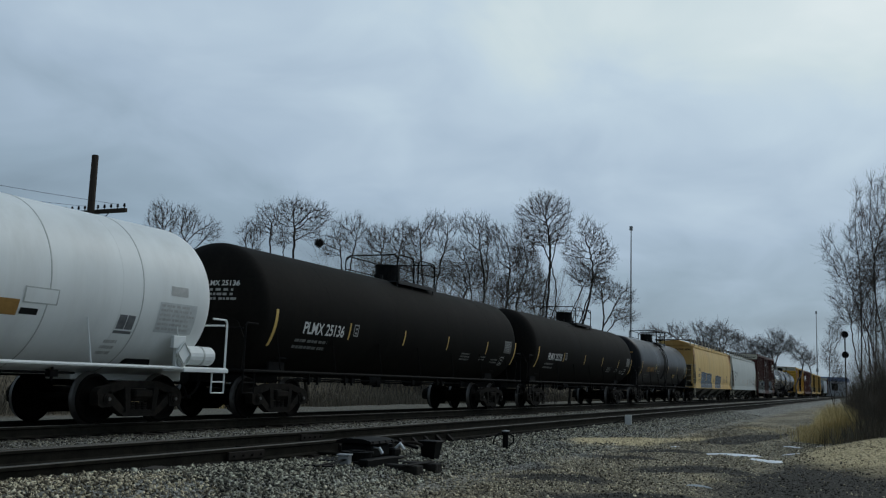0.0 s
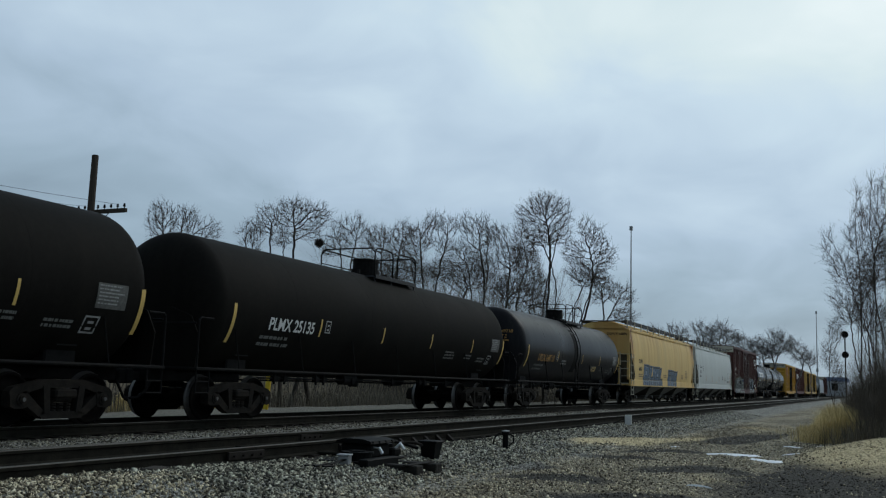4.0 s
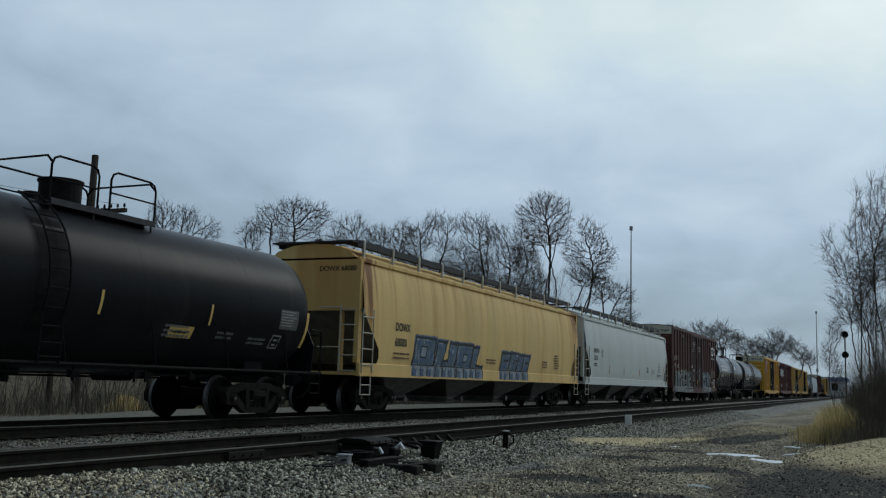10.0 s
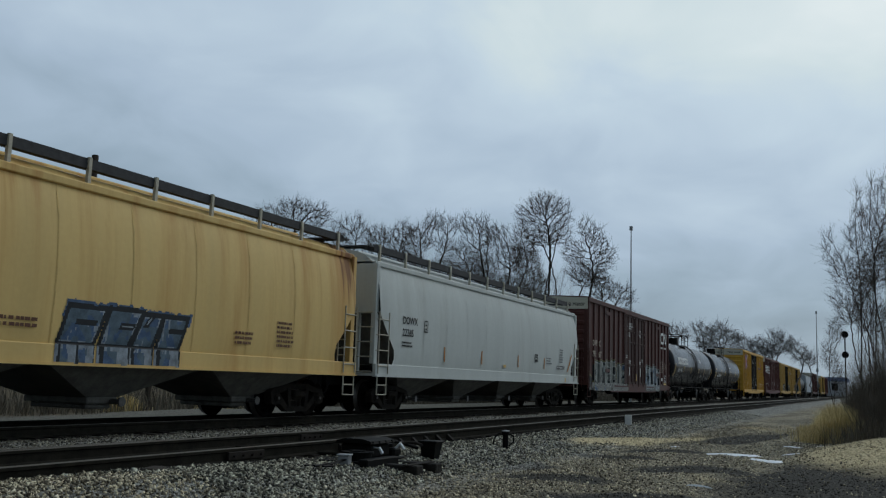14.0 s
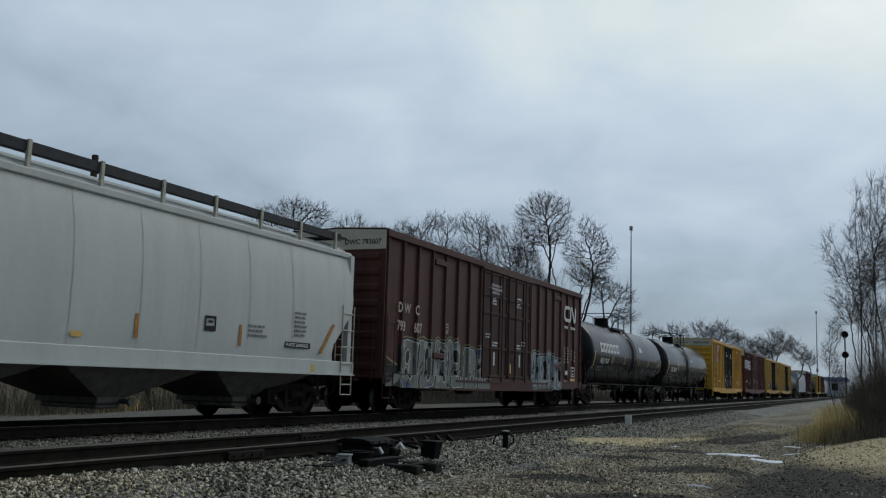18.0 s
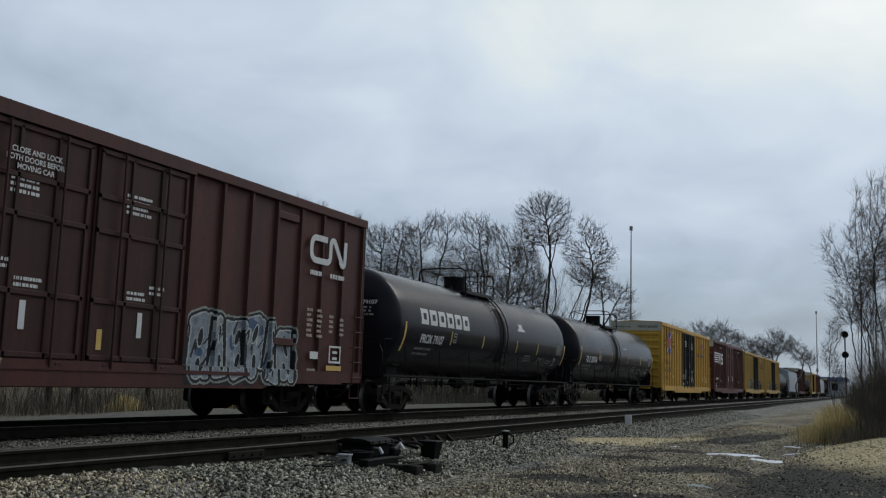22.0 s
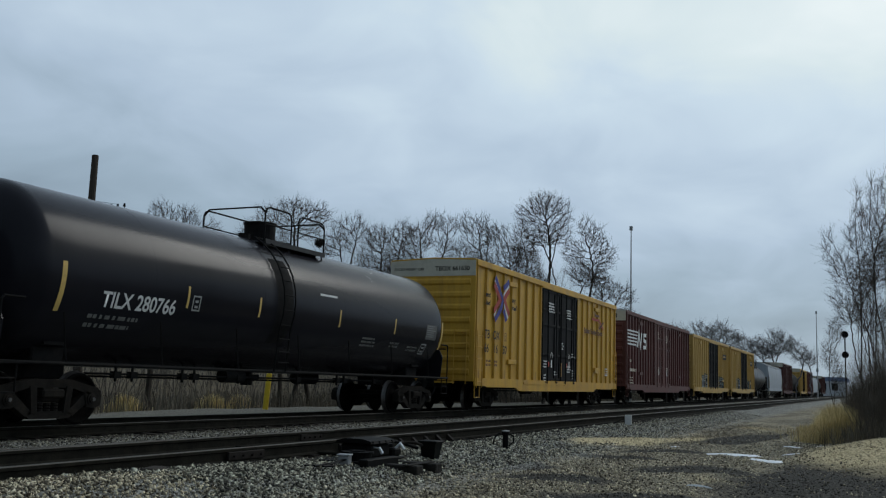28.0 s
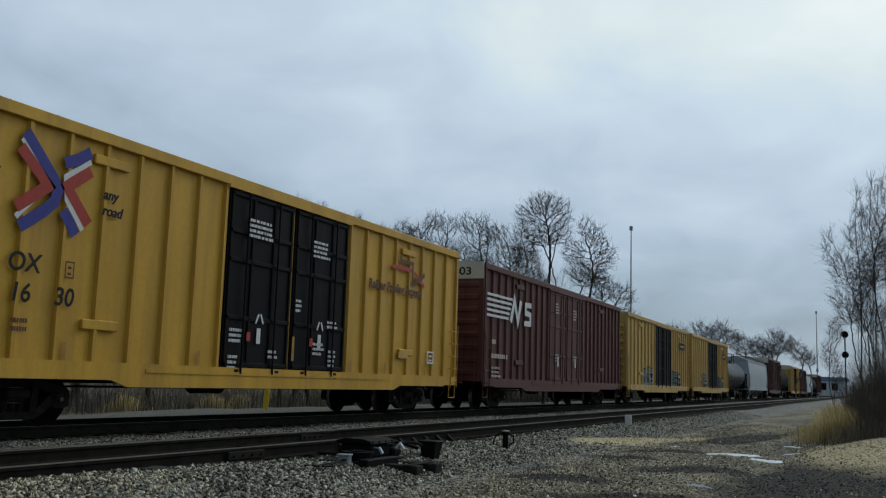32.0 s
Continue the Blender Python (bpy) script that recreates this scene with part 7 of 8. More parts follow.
# ball of sticks high in the round-crowned tree
rng = random.Random(4)
sticks = []
for _ in range(160):
    d = Vector((rng.gauss(0, 1), rng.gauss(0, 1), rng.gauss(0, 0.7))).normalized()
    c = d * rng.uniform(0.05, 0.24)
    u = d.orthogonal().normalized(); u.rotate(Matrix.Rotation(rng.uniform(0, 6.28), 3, d))
    sticks.append((c - u * 0.24, c + u * 0.24, 0.014, 0.009))
nest = thing("nest", pose(49.61, 31.01, 9.61), "dark ball of sticks and leaves among tree twigs", "nest")
part("stick_ball", tubes("stick_ball", sticks, M["bark"], 3), None, nest)


def brush(name, label, n, place, hmin, hmax, seed, r=0.006, arch=0.25, material="shrub", side_n=4, kind="stuff", sides=3):
    """A stand of thin leafless stems with side twigs."""
    rng = random.Random(seed)
    segs = []
    for _ in range(n):
        x, y, f = place(rng)
        h = rng.uniform(hmin, hmax) * f
        p = Vector((x, y, ground_z(x, y) - 0.05))
        d = Vector((rng.gauss(0, arch), rng.gauss(0, arch), 1)).normalized()
        m = 4
        for i in range(m):
            d = (d + Vector((rng.gauss(0, 0.10), rng.gauss(0, 0.10), 0.03))).normalized()
            q = p + d * (h / m)
            ra, rb = r * (1.5 - i * 0.28) * (h / hmax) ** 0.3, r * (1.5 - (i + 1) * 0.28)
            segs.append((p, q, ra, rb))
            if i:
                for k in range(side_n):
                    s = p.lerp(q, rng.random())
                    e = (d + Vector((rng.gauss(0, 0.55), rng.gauss(0, 0.55), rng.uniform(-0.1, 0.5)))).normalized()
                    ln = h * rng.uniform(0.08, 0.26)
                    mid = s + e * ln * 0.5
                    e2 = (e + Vector((rng.gauss(0, 0.25), rng.gauss(0, 0.25), 0.2))).normalized()
                    segs.append((s, mid, rb * 0.6, rb * 0.45)); segs.append((mid, mid + e2 * ln * 0.5, rb * 0.45, rb * 0.25))
            p = q
    return tagged(new(name, tubes(name, segs, M[material], sides)), label, "brush", kind=kind)


# scrub belt behind the line
brush("scrub", "brown leafless scrub behind the far track", 1300, lambda r: (14 + 116 * r.random() ** 1.15, r.uniform(22.5, 29), 1), 1.2, 3.8, 5, r=0.011, side_n=3)
brush("scrub", "tall leafless saplings along the tree line", 300, lambda r: (r.uniform(30, 110), r.uniform(24, 44), 1), 3.0, 6.5, 6, r=0.014, arch=0.12, side_n=7)
brush("scrub", "grey mass of leafless young trees behind the railway", 400, lambda r: (lambda u, d: (d * (0.90995 + 0.41467 * u), d * (0.41467 - 0.90995 * u), 1))(r.uniform(-0.10, 0.125), r.uniform(58, 76)), 5.5, 9.6, 16, r=0.017, arch=0.12, side_n=11)
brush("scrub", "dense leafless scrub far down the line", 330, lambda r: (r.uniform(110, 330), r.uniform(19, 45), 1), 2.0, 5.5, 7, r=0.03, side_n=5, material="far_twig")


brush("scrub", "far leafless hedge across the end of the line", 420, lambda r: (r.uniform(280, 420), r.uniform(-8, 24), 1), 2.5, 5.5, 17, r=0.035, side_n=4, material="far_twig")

# unseen growth added behind the camera and on the near side, darkening paint reflections
brush("scrub", "unseen bare stems on the near side of the line, added to darken reflections", 320, lambda r: (r.uniform(-60, 60), r.uniform(-32, -14), 1), 3.0, 7.0, 31, r=0.07, side_n=2, arch=0.2)
brush("scrub", "unseen bare stems behind the camera, added to darken reflections", 200, lambda r: (r.uniform(-70, -20), r.uniform(-30, 9), 1), 3.0, 7.0, 32, r=0.07, side_n=2, arch=0.2)


# thicket beside the camera
def thicket(r):
    x = r.uniform(24.5, 46)
    y0 = 0.32 + (x - 25) * 0.035
    y = y0 - abs(r.gauss(0, 1.5))
    return x, y, min(1.0, 0.55 + 0.25 * (y0 - y))


brush("thicket", "dense tangle of bare brown shrub stems", 1500, thicket, 1.8, 3.9, 8, r=0.006, arch=0.16, side_n=5, material="thicket")
brush("thicket", "tall straight bare stems above the thicket", 22, lambda r: (lambda x: (x, -0.25 + (x - 28) * 0.03 - abs(r.gauss(0, 0.8)), 1))(r.uniform(27.5, 34)), 4.0, 6.6, 18, r=0.008, arch=0.05, side_n=12, material="twig")
for x, y, blobs, kw in (
    (32.97, -0.01, [(0.11, 7.78, 0.22, 0.6), (0.01, 6.76, 0.37, 0.75), (0.17, 5.49, 0.48, 0.84)], dict(seed=71, n=260, vase=0.6, stem=0.42)),
    (31.70, 0.37, [(0.04, 7.25, 0.16, 0.76), (-0.06, 6.13, 0.28, 0.69), (0.13, 4.99, 0.39, 0.72)], dict(seed=72, n=220, vase=0.6, stem=0.42)),
    (30.87, -0.22, [(-1.51, 5.68, 0.19, 0.56), (-1.12, 5.05, 0.34, 0.49), (-0.6, 4.49, 0.41, 0.42)], dict(seed=73, n=170, vase=0.2, stem=0.42)),
    (31.01, -0.52, [(0.0, 7.37, 0.27, 0.66), (0.12, 5.92, 0.45, 1.05), (-0.25, 6.07, 0.21, 0.87)], dict(seed=74, n=280, vase=0.6, stem=0.42)),
    (29.56, 0.25, [(-0.72, 4.04, 0.23, 0.3), (-0.36, 3.68, 0.36, 0.44)], dict(seed=75, n=110, vase=0.2)),
    (47.58, 1.70, [(0.09, 4.17, 0.38, 0.6), (-0.2, 3.12, 0.35, 0.77), (0.09, 2.35, 0.38, 0.66)], dict(seed=76, n=150, vase=0.2)),
    (34.01, 0.12, [(-0.05, 3.94, 0.49, 0.66), (0.41, 3.77, 0.38, 0.77)], dict(seed=77, n=180, vase=0.4)),
):
    tree("bare_sapling", "slender bare sapling in the thicket", x, y, blobs, step=0.11, tip=0.0038, bark="twig", group="thicket saplings", twigs=0.8, length=1.6, e=3.4, **kw)


def blades(name, label, n, place, hmin, hmax, seed, material, w=0.006, lean=0.45):
    """Grass as thin bent blades."""
    rng = np.random.default_rng(seed)
    P = np.array([place(rng) for _ in range(n)])
    Z = np.array([ground_z(x, y) for x, y in P[:, :2]])
    hh = rng.uniform(hmin, hmax, n) * (P[:, 2] if P.shape[1] > 2 else 1)
    a = rng.uniform(0, 6.283, n)
    l = rng.normal(0, lean, n)
    bx, by = np.cos(a), np.sin(a)
    ws = w * rng.uniform(0.7, 1.5, n)
    base = np.stack([P[:, 0], P[:, 1], Z - 0.02], -1)
    side = np.stack([-by * ws, bx * ws, np.zeros(n)], -1)
    mid = base + np.stack([bx * l * hh * 0.35, by * l * hh * 0.35, hh * 0.6], -1)
    tip = base + np.stack([bx * l * hh, by * l * hh, hh * (1 - 0.25 * np.abs(l))], -1)
    Vv = np.stack([base - side, base + side, mid - side * 0.7, mid + side * 0.7, tip], 1).reshape(-1, 3)
    faces = []
    for i in range(n):
        k = i * 5
        faces += [(k, k + 1, k + 3, k + 2), (k + 2, k + 3, k + 4)]
    me = bpy.data.meshes.new(name)
    me.from_pydata(Vv.tolist(), [], faces)
    me.materials.append(M[material])
    return tagged(new(name, me), label, "grass", kind="stuff")


def tuft(cx, cy, s, pw=1.0):
    def place(r):
        x, y = cx + r.normal(0, s), cy + r.normal(0, s * 0.8)
        return x, y, max(0.35, 1 - 0.25 * math.hypot(x - cx, y - cy) / s)
    return place


blades("dry_grass", "tall golden dry grass at the foot of the thicket", 14000, lambda r: (lambda x, k: (x, 0.85 + (x - 29) * 0.05 + k * 0.58, max(0.3, 1.05 - 0.35 * k * k + 0.3 * noise.noise((x, k, 5)))))(29.2 + 11 * r.random() ** 1.3, r.normal(0, 0.9)), 0.5, 1.15, 1, "grass", w=0.005)
blades("dry_grass", "matted dry grass under the shrubs", 5000, lambda r: (lambda x: (x, -0.2 + (x - 25) * 0.03 + r.normal(0, 0.6), 1))(r.uniform(24.5, 40)), 0.25, 0.75, 2, "weeds", w=0.006)
for i, (x, y) in enumerate(((24.2, 22.2), (28.6, 22.1), (31.5, 23.0))):
    blades("dry_grass", "clump of pale dry grass beyond the far track", 700, tuft(x, y, 0.30), 0.35, 0.85, 20 + i, "grass", w=0.010)
blades("weeds", "dead weeds along the scrub", 14000, lambda r: (r.uniform(14, 110), r.uniform(21.0, 26), 1), 0.3, 0.9, 4, "weeds", w=0.012)
blades("weeds", "thin dead grass on the verge", 2500, lambda r: (r.uniform(12, 40), r.normal(4.9, 0.5), 1), 0.03, 0.10, 9, "weeds", w=0.004)


# telegraph pole
def telegraph_pole(x, y):
    p = thing("telegraph_pole", pose(x, y, ground_z(x, y)), "old dark wooden telegraph pole with one cross arm", "utility pole")
    bm = bmesh.new(); rod(bm, (0, 0, -0.3), (0, 0, 8.75), 0.16, 12, r2=0.115)
    part("pole", fix(bm), M["pole_wood"], p)
    arm = part("cross_arm", fix(bm_box(-0.06, 0.06, -1.45, 1.45, -0.07, 0.07, bev=0.01)), M["pole_wood"], p, at=pose(0.17, 0, 6.75))
    for k in range(10):
        yy = -1.35 + k * 0.30
        bm = bmesh.new()
        rod(bm, (0, yy, 0.06), (0, yy, 0.13), 0.016, 6)
        rod(bm, (0, yy, 0.13), (0, yy, 0.24), 0.045, 10, r2=0.032)
        part("insulator", fix(bm), M["machine"], arm)
    bm = bmesh.new()
    for s in (-1, 1):
        rod(bm, (0.1, s * 0.75, 6.68), (0.14, 0, 6.1), 0.016, 6)
    part("arm_brace", fix(bm), M["machine"], p)


telegraph_pole(24.68, 24.82)
for i, (dy, dz, sag) in enumerate(((-1.05, 0.0, 0.9), (0.45, 0.0, 1.3))):
    wire = thing("telegraph_wire", pose(24.85, 24.82 + dy, ground_z(24.68, 24.82) + 6.97), "thin sagging telegraph wire on the pole", "wire", "telegraph wires")
    bm = bmesh.new(); pipe(bm, [(-50 * k / 16, 0, -sag * 4 * (k / 16) * (1 - k / 16)) for k in range(17)], 0.006, 5)
    part("strand", fix(bm), M["machine"], wire)


def mast(name, label, x, y, height, r, bands=0):
    m = thing(name, pose(x, y, ground_z(x, y)), label, "mast")
    bm = bmesh.new(); rod(bm, (0, 0, -0.2), (0, 0, height * 0.5), r * 1.25, 10, r2=r)
    part("lower_tube", fix(bm), M["tower_paint"], m)
    bm = bmesh.new(); rod(bm, (0, 0, height * 0.5), (0, 0, height), r, 10, r2=r * 0.6)
    part("upper_tube", fix(bm), M["tower_paint"], m)
    bm = bmesh.new(); box(bm, -r * 1.6, r * 1.6, -r * 1.6, r * 1.6, height - r * 2, height + r * 2.5)
    part("lamp_head", fix(bm), M["galv"], m)
    bm = bmesh.new(); box(bm, -r * 2, r * 2, -r * 2, r * 2, height * 0.30, height * 0.34)
    part("bracket", fix(bm), M["galv"], m)


mast("radio_mast", "thin pale steel mast behind the tree line", 73.0, 17.1, 13.6, 0.07)
mast("radio_mast", "distant pale lattice mast beyond the curve", 248.0, 12.6, 20.5, 0.13)


# block signal half hidden by twigs
def block_signal(x, y):
    s = thing("block_signal", pose(x, y, ground_z(x, y)), "black railway signal with two round heads", "railway signal")
    bm = bmesh.new(); rod(bm, (0, 0, 0), (0, 0, 5.9), 0.045, 10)
    part("mast", fix(bm), M["machine"], s)
    for z in (4.2, 5.65):
        bm = bmesh.new(); rod(bm, (-0.06, 0, z), (-0.02, 0, z), 0.24, 24)
        hd = part("target_disc", fix(bm), M["machine"], s)
        bm = bmesh.new(); rod(bm, (-0.30, 0, z), (-0.06, 0, z), 0.12, 14); box(bm, -0.02, 0.22, -0.16, 0.16, z - 0.2, z + 0.2)
        part("lamp_housing", fix(bm), M["machine"], hd)
    bm = bmesh.new(); box(bm, -0.3, 0.3, -0.3, 0.3, 0, 0.3)
    part("footing", fix(bm), M["house_wall"], s)


block_signal(74.0, 1.88)


# yellow marker post, wooden posts and braces beyond the far track
def yellow_marker(x, y):
    t = thing("marker_post", pose(x, y, ground_z(x, y), ry=6), "yellow plastic marker post by the gravel road", "post")
    bm = bmesh.new(); rod(bm, (0, 0, -0.1), (0, 0, 1.25), 0.10, 12); rod(bm, (0, 0, 1.25), (0, 0, 1.36), 0.10, 12, r2=0.05)
    part("sleeve", fix(bm), M["yellow_post"], t)


yellow_marker(28.2, 19.5)
for i, (x, y, hgt, ln) in enumerate(((21.8, 23.0, 1.9, 0), (25.7, 22.6, 1.7, 2), (33.4, 22.4, 1.5, -3), (34.3, 22.5, 1.5, 24), (36.0, 22.6, 1.5, -20))):
    t = thing("fence_post", pose(x, y, ground_z(x, y), ry=ln), "weathered grey fence post in the scrub", "post", "old fence posts")
    part("post", fix(bm_box(-0.07, 0.07, -0.07, 0.07, -0.2, hgt, bev=0.015)), M["tie"], t)

# low white building and dark shed far down the line
hs = thing("distant_building", pose(300, 13.5, 0.6), "distant low white building with a blue roof", "building")
part("wall", fix(bm_box(-10, 10, -6, 1.5, 0, 4.2)), M["house_wall"], hs)
bm = bmesh.new(); prism(bm, [(-6.8, 4.1), (2.2, 4.1), (2.0, 5.3), (-6.6, 5.3)], -10.5, 10.5)
part("roof", fix(bm), M["house_roof"], hs)
for y in (-4, -1):
    part("window", fix(bm_box(-10.06, -9.98, y, y + 1.6, 1.6, 3.6)), M["machine"], hs)

# ---- turnout machine and line-side hardware ----
def switch_machine(x, y):
    z = RAIL - 0.225
    t = thing("switch_machine", pose(x, y, z), "black power switch machine on long oily ties beside the track", "switch machine")
    for dx, y0 in ((-0.25, -0.72), (0.30, -0.76)):
        part("head_tie", fix(bm_box(dx - 0.11, dx + 0.11, y0, 1.25, -0.19, -0.01, bev=0.015)), M["old_tie"], t)
    part("base_plate", fix(bm_box(-0.80, 0.70, -0.04, 0.62, 0.0, 0.03, bev=0.008)), M["machine"], t)
    gc = part("gear_case", fix(bm_box(-0.26, 0.40, 0.10, 0.60, 0.03, 0.25, bev=0.04)), M["machine"], t)
    bm = bmesh.new()
    prism(bm, [(0.05, 0.25), (0.65, 0.25), (0.63, 0.285), (0.48, 0.315), (0.20, 0.315), (0.07, 0.285)], -0.30, 0.44)
    part("case_lid", fix(bm), M["machine"], gc)
    for k in range(4):
        bm = bmesh.new(); rod(bm, (-0.24 + k * 0.2, 0.06, 0.24), (-0.24 + k * 0.2, 0.06, 0.285), 0.014, 6)
        part("bolt", fix(bm), M["machine"], gc)
    bm = bmesh.new(); rod(bm, (-0.50, 0.16, 0.03), (-0.50, 0.16, 0.13), 0.20, 20); rod(bm, (-0.50, 0.16, 0.13), (-0.50, 0.16, 0.155), 0.235, 20); rod(bm, (-0.50, 0.16, 0.155), (-0.50, 0.16, 0.17), 0.12, 16)
    part("motor_cover", fix(bm), M["machine"], t)
    part("lock_box", fix(bm_box(-0.86, 0.10, -0.20, -0.05, -0.06, 0.075, bev=0.015)), M["machine"], t)
    part("lock_box", fix(bm_box(0.44, 0.70, 0.06, 0.40, 0.03, 0.16, bev=0.03)), M["machine"], t)
    bm = bmesh.new(); rod(bm, (0.58, 0.22, 0.16), (0.58, 0.22, 0.21), 0.07, 12)
    part("oil_cup", fix(bm), M["machine"], t)
    bm = bmesh.new(); pipe(bm, [(-0.12, 0.02, 0.20), (-0.08, -0.02, 0.11)], 0.022, 8); rod(bm, (-0.12, 0.02, 0.19), (-0.12, 0.12, 0.19), 0.012, 6)
    part("crank_handle", fix(bm), M["handle"], t, "bright steel hand crank")
    bm = bmesh.new(); pipe(bm, [(0.54, 0.02, 0.23), (0.60, -0.03, 0.14)], 0.024, 8); rod(bm, (0.54, 0.02, 0.22), (0.54, 0.12, 0.12), 0.016, 6)
    part("selector_lever", fix(bm), M["handle"], t, "bright steel selector lever")
    bm = bmesh.new()
    A = [bm.verts.new(c) for c in ((1.26, -0.23, -0.04), (1.46, -0.23, -0.04), (1.46, -0.03, -0.04), (1.26, -0.03, -0.04))]
    B = [bm.verts.new(c) for c in ((1.22, -0.27, 0.21), (1.50, -0.27, 0.21), (1.50, 0.01, 0.21), (1.22, 0.01, 0.21))]
    for i in range(4):
        bm.faces.new((A[i], A[(i + 1) % 4], B[(i + 1) % 4], B[i]))
    bm.faces.new(A); bm.faces.new(B)
    jb = part("junction_box", fix(bm), M["machine"], t)
    part("box_lid", fix(bm_box(1.195, 1.525, -0.295, 0.035, 0.21, 0.242, bev=0.012)), M["machine"], jb)
    bm = bmesh.new(); rod(bm, (1.35, -0.13, -0.16), (1.35, -0.13, -0.06), 0.07, 10)
    part("box_foot", fix(bm), M["machine"], jb)
    bm = bmesh.new(); pipe(bm, [(0.70, 0.20, 0.10), (0.80, 0.16, 0.19), (0.92, 0.10, 0.22), (1.06, 0.02, 0.22), (1.18, -0.06, 0.17)], 0.024, 8)
    part("cable_conduit", fix(bm), M["plate"], t, "grimy flexible conduit")
    bm = bmesh.new(); pipe(bm, [(0.70, 0.30, 0.12), (0.86, 0.32, 0.24), (1.02, 0.26, 0.20), (1.20, 0.02, 0.12)], 0.024, 8)
    part("cable_conduit", fix(bm), M["machine"], t)
    for xx, zz in ((-0.05, 0.06), (0.14, 0.03)):
        bm = bmesh.new(); rod(bm, (xx, 0.58, zz), (xx, 2.6, zz), 0.022, 8)
        part("throw_rod", fix(bm), M["rail_side"], t)
    part("tie_strap", fix(bm_box(-0.42, 0.46, -0.62, -0.52, -0.01, 0.002)), M["old_tie"], t)


switch_machine(12.62, 6.60)

# small grey cable box with hoses
cb = thing("cable_box", pose(11.72, 6.74, 0.215, rz=15), "small grey cable box with hoses beside the switch machine", "cable box")
part("housing", fix(bm_box(-0.085, 0.085, -0.08, 0.08, 0, 0.13, bev=0.012)), M["galv"], cb)
part("lid", fix(bm_box(-0.10, 0.10, -0.095, 0.095, 0.13, 0.15, bev=0.006)), M["galv"], cb)
for k in range(3):
    bm = bmesh.new()
    pipe(bm, [(-0.08, -0.02 * k, 0.08), (-0.30, 0.02 + 0.03 * k, 0.05), (-0.55, 0.10 * k, 0.03), (-0.85, 0.06 + 0.12 * k, 0.05)], 0.014, 6)
    part("hose", fix(bm), M["machine"], cb)

# looped cable stub further along
st = thing("cable_stub", pose(17.25, 6.43, ground_z(17.25, 6.43)), "short black pipe with a looped cable in the ballast", "pipe")
bm = bmesh.new(); rod(bm, (0, 0, -0.1), (0, 0, 0.26), 0.055, 12); rod(bm, (0, 0, 0.26), (0, 0, 0.31), 0.075, 12)
part("pipe", fix(bm), M["machine"], st)
bm = bmesh.new(); pipe(bm, [(0.0, -0.03, 0.22), (-0.10, 0.10, 0.28), (-0.19, 0.16, 0.18), (-0.20, 0.17, 0.0)], 0.016, 6); pipe(bm, [(0.04, -0.06, 0.27), (0.11, -0.12, 0.23), (0.12, -0.12, 0.12), (0.05, -0.05, 0.05)], 0.016, 6)
part("cable_loop", fix(bm), M["machine"], st)
part("cap", fix(bm_box(-0.09, 0.09, -0.05, 0.05, 0.31, 0.335, bev=0.005)), M["galv"], st)

mk = thing("marker_stake", pose(29.6, 7.0, ground_z(29.6, 7.0)), "short pale marker stake in the ballast shoulder", "post")
part("stake", fix(bm_box(-0.03, 0.03, -0.10, 0.10, -0.1, 0.30, bev=0.008)), M["white_paint"], mk)
bm = bmesh.new(); pipe(bm, [(0, 0.08, 0.2), (-0.1, 0.25, 0.12), (-0.1, 0.45, 0.02)], 0.012, 6)
part("wire", fix(bm), M["machine"], mk)

# loose tie stub and planks near the rail
lt = thing("tie_stub", pose(8.55, 7.35, 0.26, rz=20), "broken dark tie stub lying on the ballast", "wood")
part("stub", fix(bm_box(-0.22, 0.20, -0.10, 0.10, -0.06, 0.10, bev=0.03)), M["tie"], lt)
for i, (x, y, ln, rz) in enumerate(((7.9, 7.28, 0.8, 12), (8.9, 7.42, 0.7, -8), (7.2, 7.50, 0.9, 5))):
    pk = thing("plank", pose(x, y, 0.245, rz=rz), "weathered grey-brown plank beside the rail", "wood", "loose planks")
    part("board", fix(bm_box(-ln / 2, ln / 2, -0.07, 0.07, 0, 0.04, bev=0.008)), M["tie"], pk)

# turnout: second pair of rails that swings towards the near rail, rail braces and joint bars
tn = thing("turnout", pose(0, 0, 0), "turnout rails, braces and joint bars of the near track", "turnout", kind="structure")
rail(tn, 9.62, 3.0, 15.5, y1=9.17, name="closure_rail")
for x0, x1, y in ((10.35, 11.15, 7.70), (14.4, 15.1, 9.19)):
    jb = part("joint_bar", fix(bm_box(x0, x1, y - 0.025, y + 0.02, RAIL - 0.155, RAIL - 0.045, bev=0.008)), M["plate"], tn)
    for k in range(4):
        bm = bmesh.new(); rod(bm, (x0 + (x1 - x0) * (k + 0.5) / 4, y - 0.06, RAIL - 0.10), (x0 + (x1 - x0) * (k + 0.5) / 4, y, RAIL - 0.10), 0.018, 6)
        part("bolt", fix(bm), M["plate"], jb)
brace = bmesh.new(); prism(brace, [(0.0, 0.0), (-0.15, 0.0), (-0.14, 0.02), (-0.02, 0.12), (0.0, 0.12)], -0.04, 0.04)
bmesh_brace = mesh_ob("rail_brace", fix(brace), M["plate"])
for k in range(9):
    part("rail_brace", bmesh_brace, None, tn, at=pose(13.2 + k * 0.52, 7.70, RAIL - 0.186))

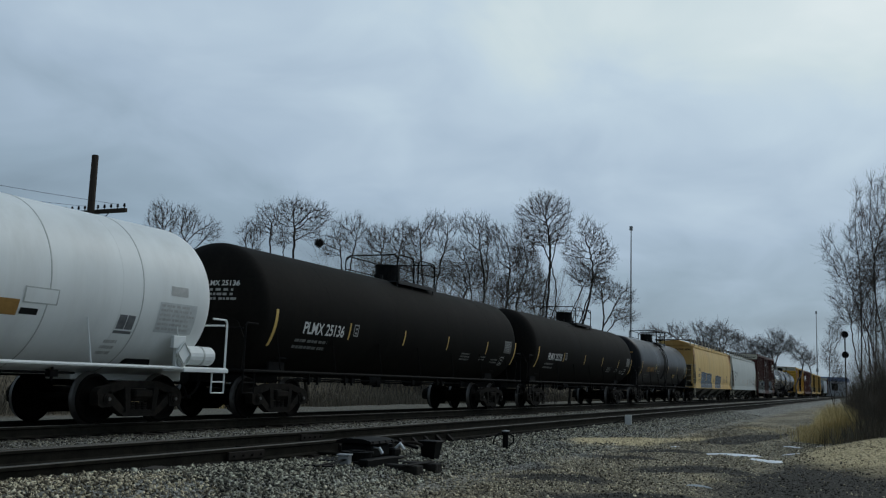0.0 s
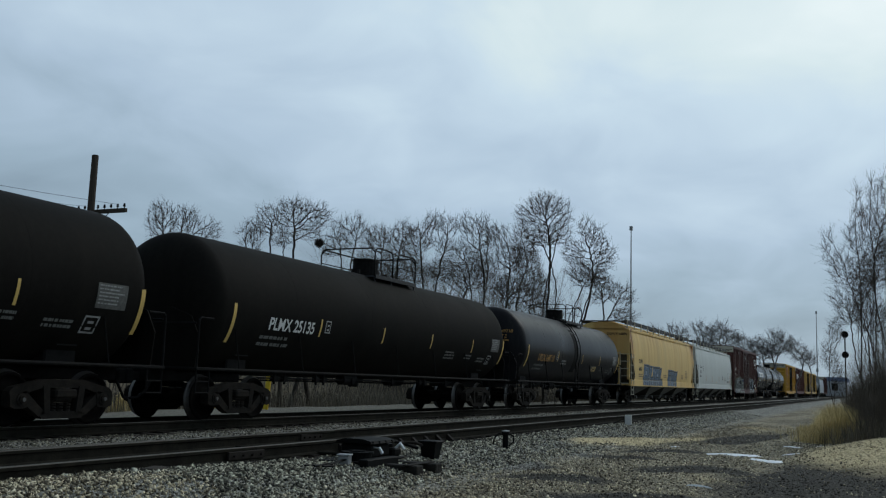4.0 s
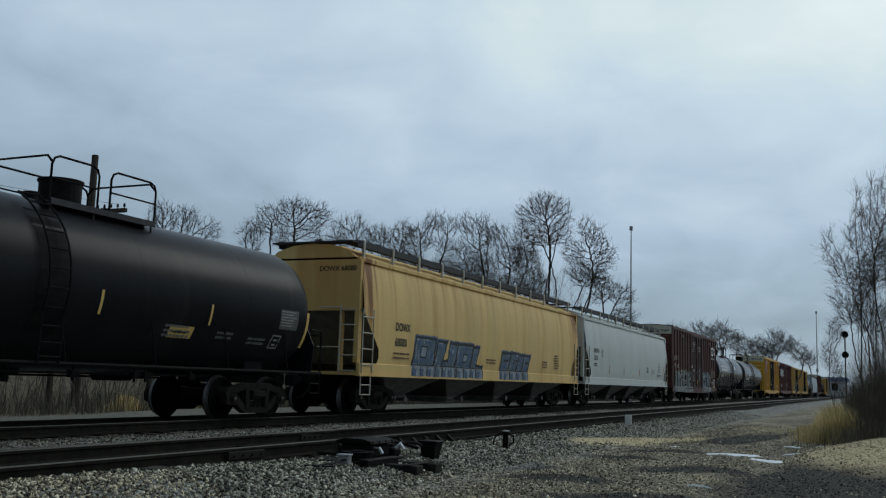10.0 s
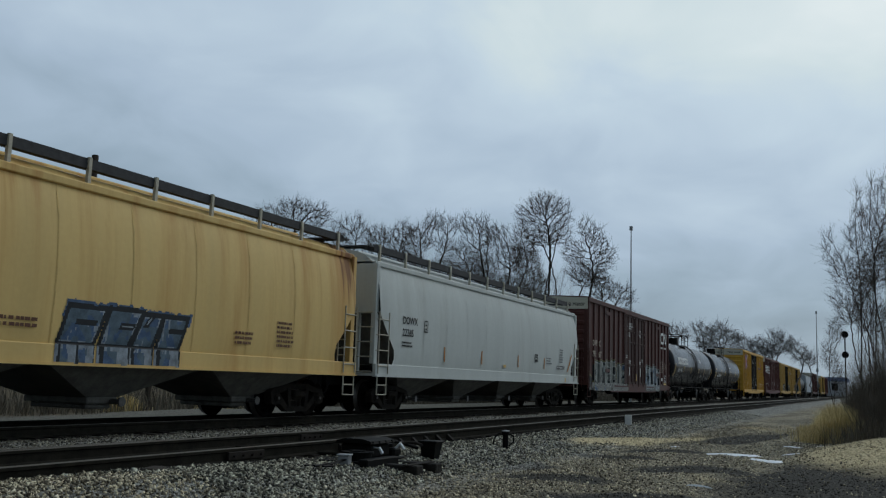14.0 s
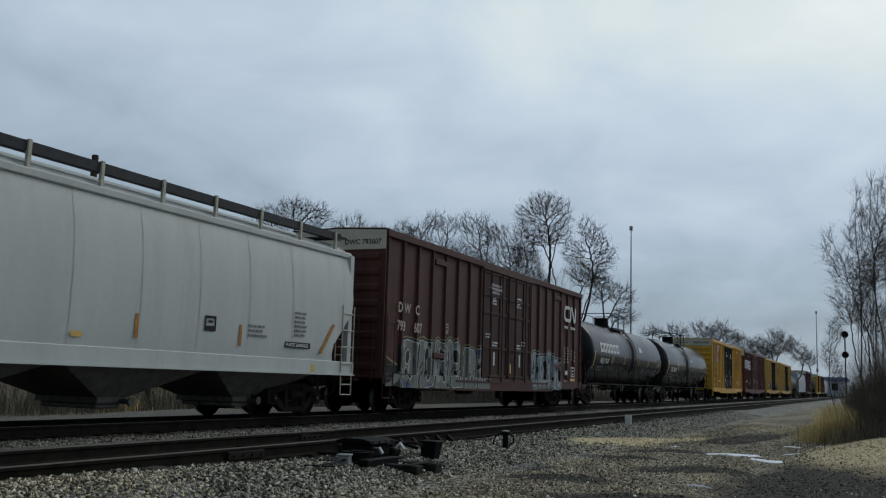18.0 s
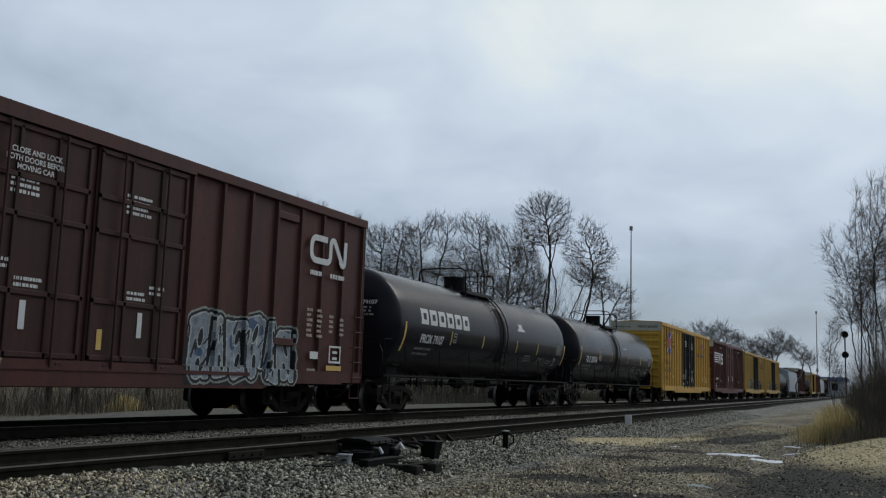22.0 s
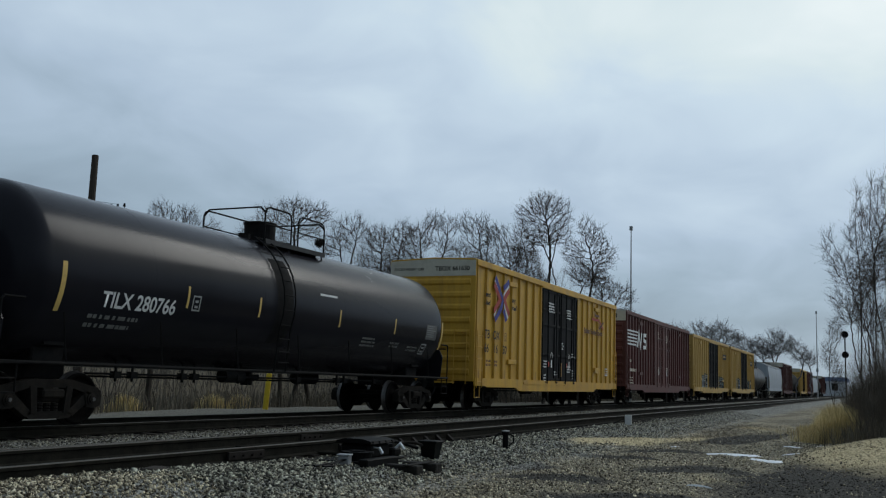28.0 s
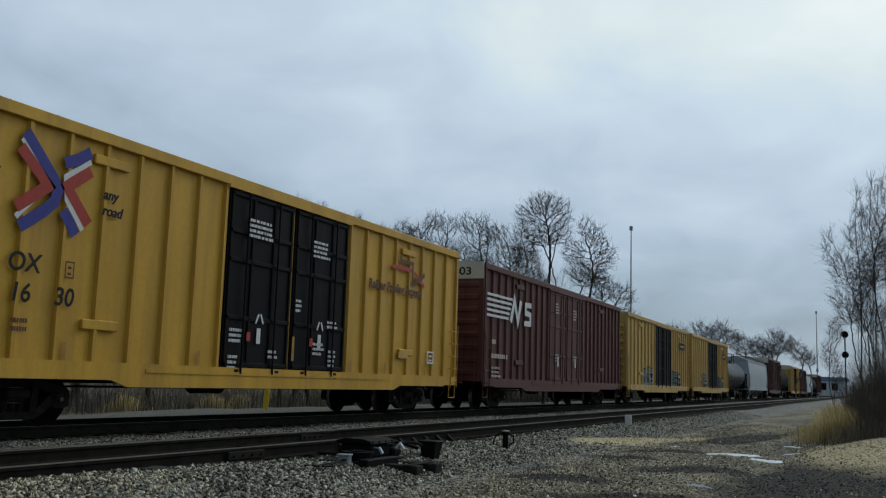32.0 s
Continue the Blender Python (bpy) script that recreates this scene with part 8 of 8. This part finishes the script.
# snow patches on the road
def snow(x, y, lx, ly, rz, seed):
    rng = random.Random(seed)
    bm = bmesh.new()
    n = 22
    ring = []
    for i in range(n):
        a = 2 * math.pi * i / n
        k = 1 + 0.35 * noise.noise((math.cos(a) * 1.3 + seed, math.sin(a) * 1.3, 0)) + rng.uniform(-0.1, 0.1)
        ring.append((lx * k * math.cos(a), ly * k * math.sin(a)))
    gz = ground_z(x, y)
    ca, sa = math.cos(radians(rz)), math.sin(radians(rz))
    hz = lambda px, py: ground_z(x + px * ca - py * sa, y + px * sa + py * ca) - gz
    outer = [bm.verts.new((px, py, hz(px, py) - 0.01)) for px, py in ring]
    inner = [bm.verts.new((px * 0.75, py * 0.75, hz(px * .75, py * .75) + 0.018)) for px, py in ring]
    c = bm.verts.new((0, 0, 0.03))
    for i in range(n):
        j = (i + 1) % n
        bm.faces.new((outer[i], outer[j], inner[j], inner[i])); bm.faces.new((inner[i], inner[j], c))
    me = mesh_ob("snow_patch", fix(bm), M["snow"], True)
    ob = new("snow_patch", me)
    ob.matrix_basis = pose(x, y, gz, rz=rz)
    tagged(ob, "thin patch of old melting snow on the gravel", "snow", "snow patches")


snow(22.6, 3.28, 0.44, 0.15, -118, 1)
snow(22.3, 2.72, 0.46, 0.30, -125, 2)
snow(20.8, 2.07, 0.48, 0.20, -117, 3)
snow(26.6, 2.0, 0.26, 0.10, -100, 4)
snow(22.9, 1.75, 0.20, 0.08, -100, 5)
snow(26.9, 1.35, 0.12, 0.07, -100, 8)
snow(23.7, 4.45, 0.12, 0.07, -60, 6)
snow(14.7, 2.41, 0.20, 0.015, -82, 7)

# ---- what moves ----
V16, ACC = 5.0198, 0.0044


def run(t):
    """How far the train has come since 16 s."""
    return V16 * (t - 16) + 0.5 * ACC * (t - 16) ** 2


def motions():
    times = [i * 2.0 for i in range(17)]
    for car, x in CARS:
        walk(car, [(t, pose(x - run(t), YC, RAIL)) for t in times])
    steps = [i / 8 for i in range(257)]
    for w, x in WHEELSETS:
        walk(w, [(t, pose(x, 0, 0, ry=-math.degrees(run(t) / 0.457))) for t in steps])


motions()
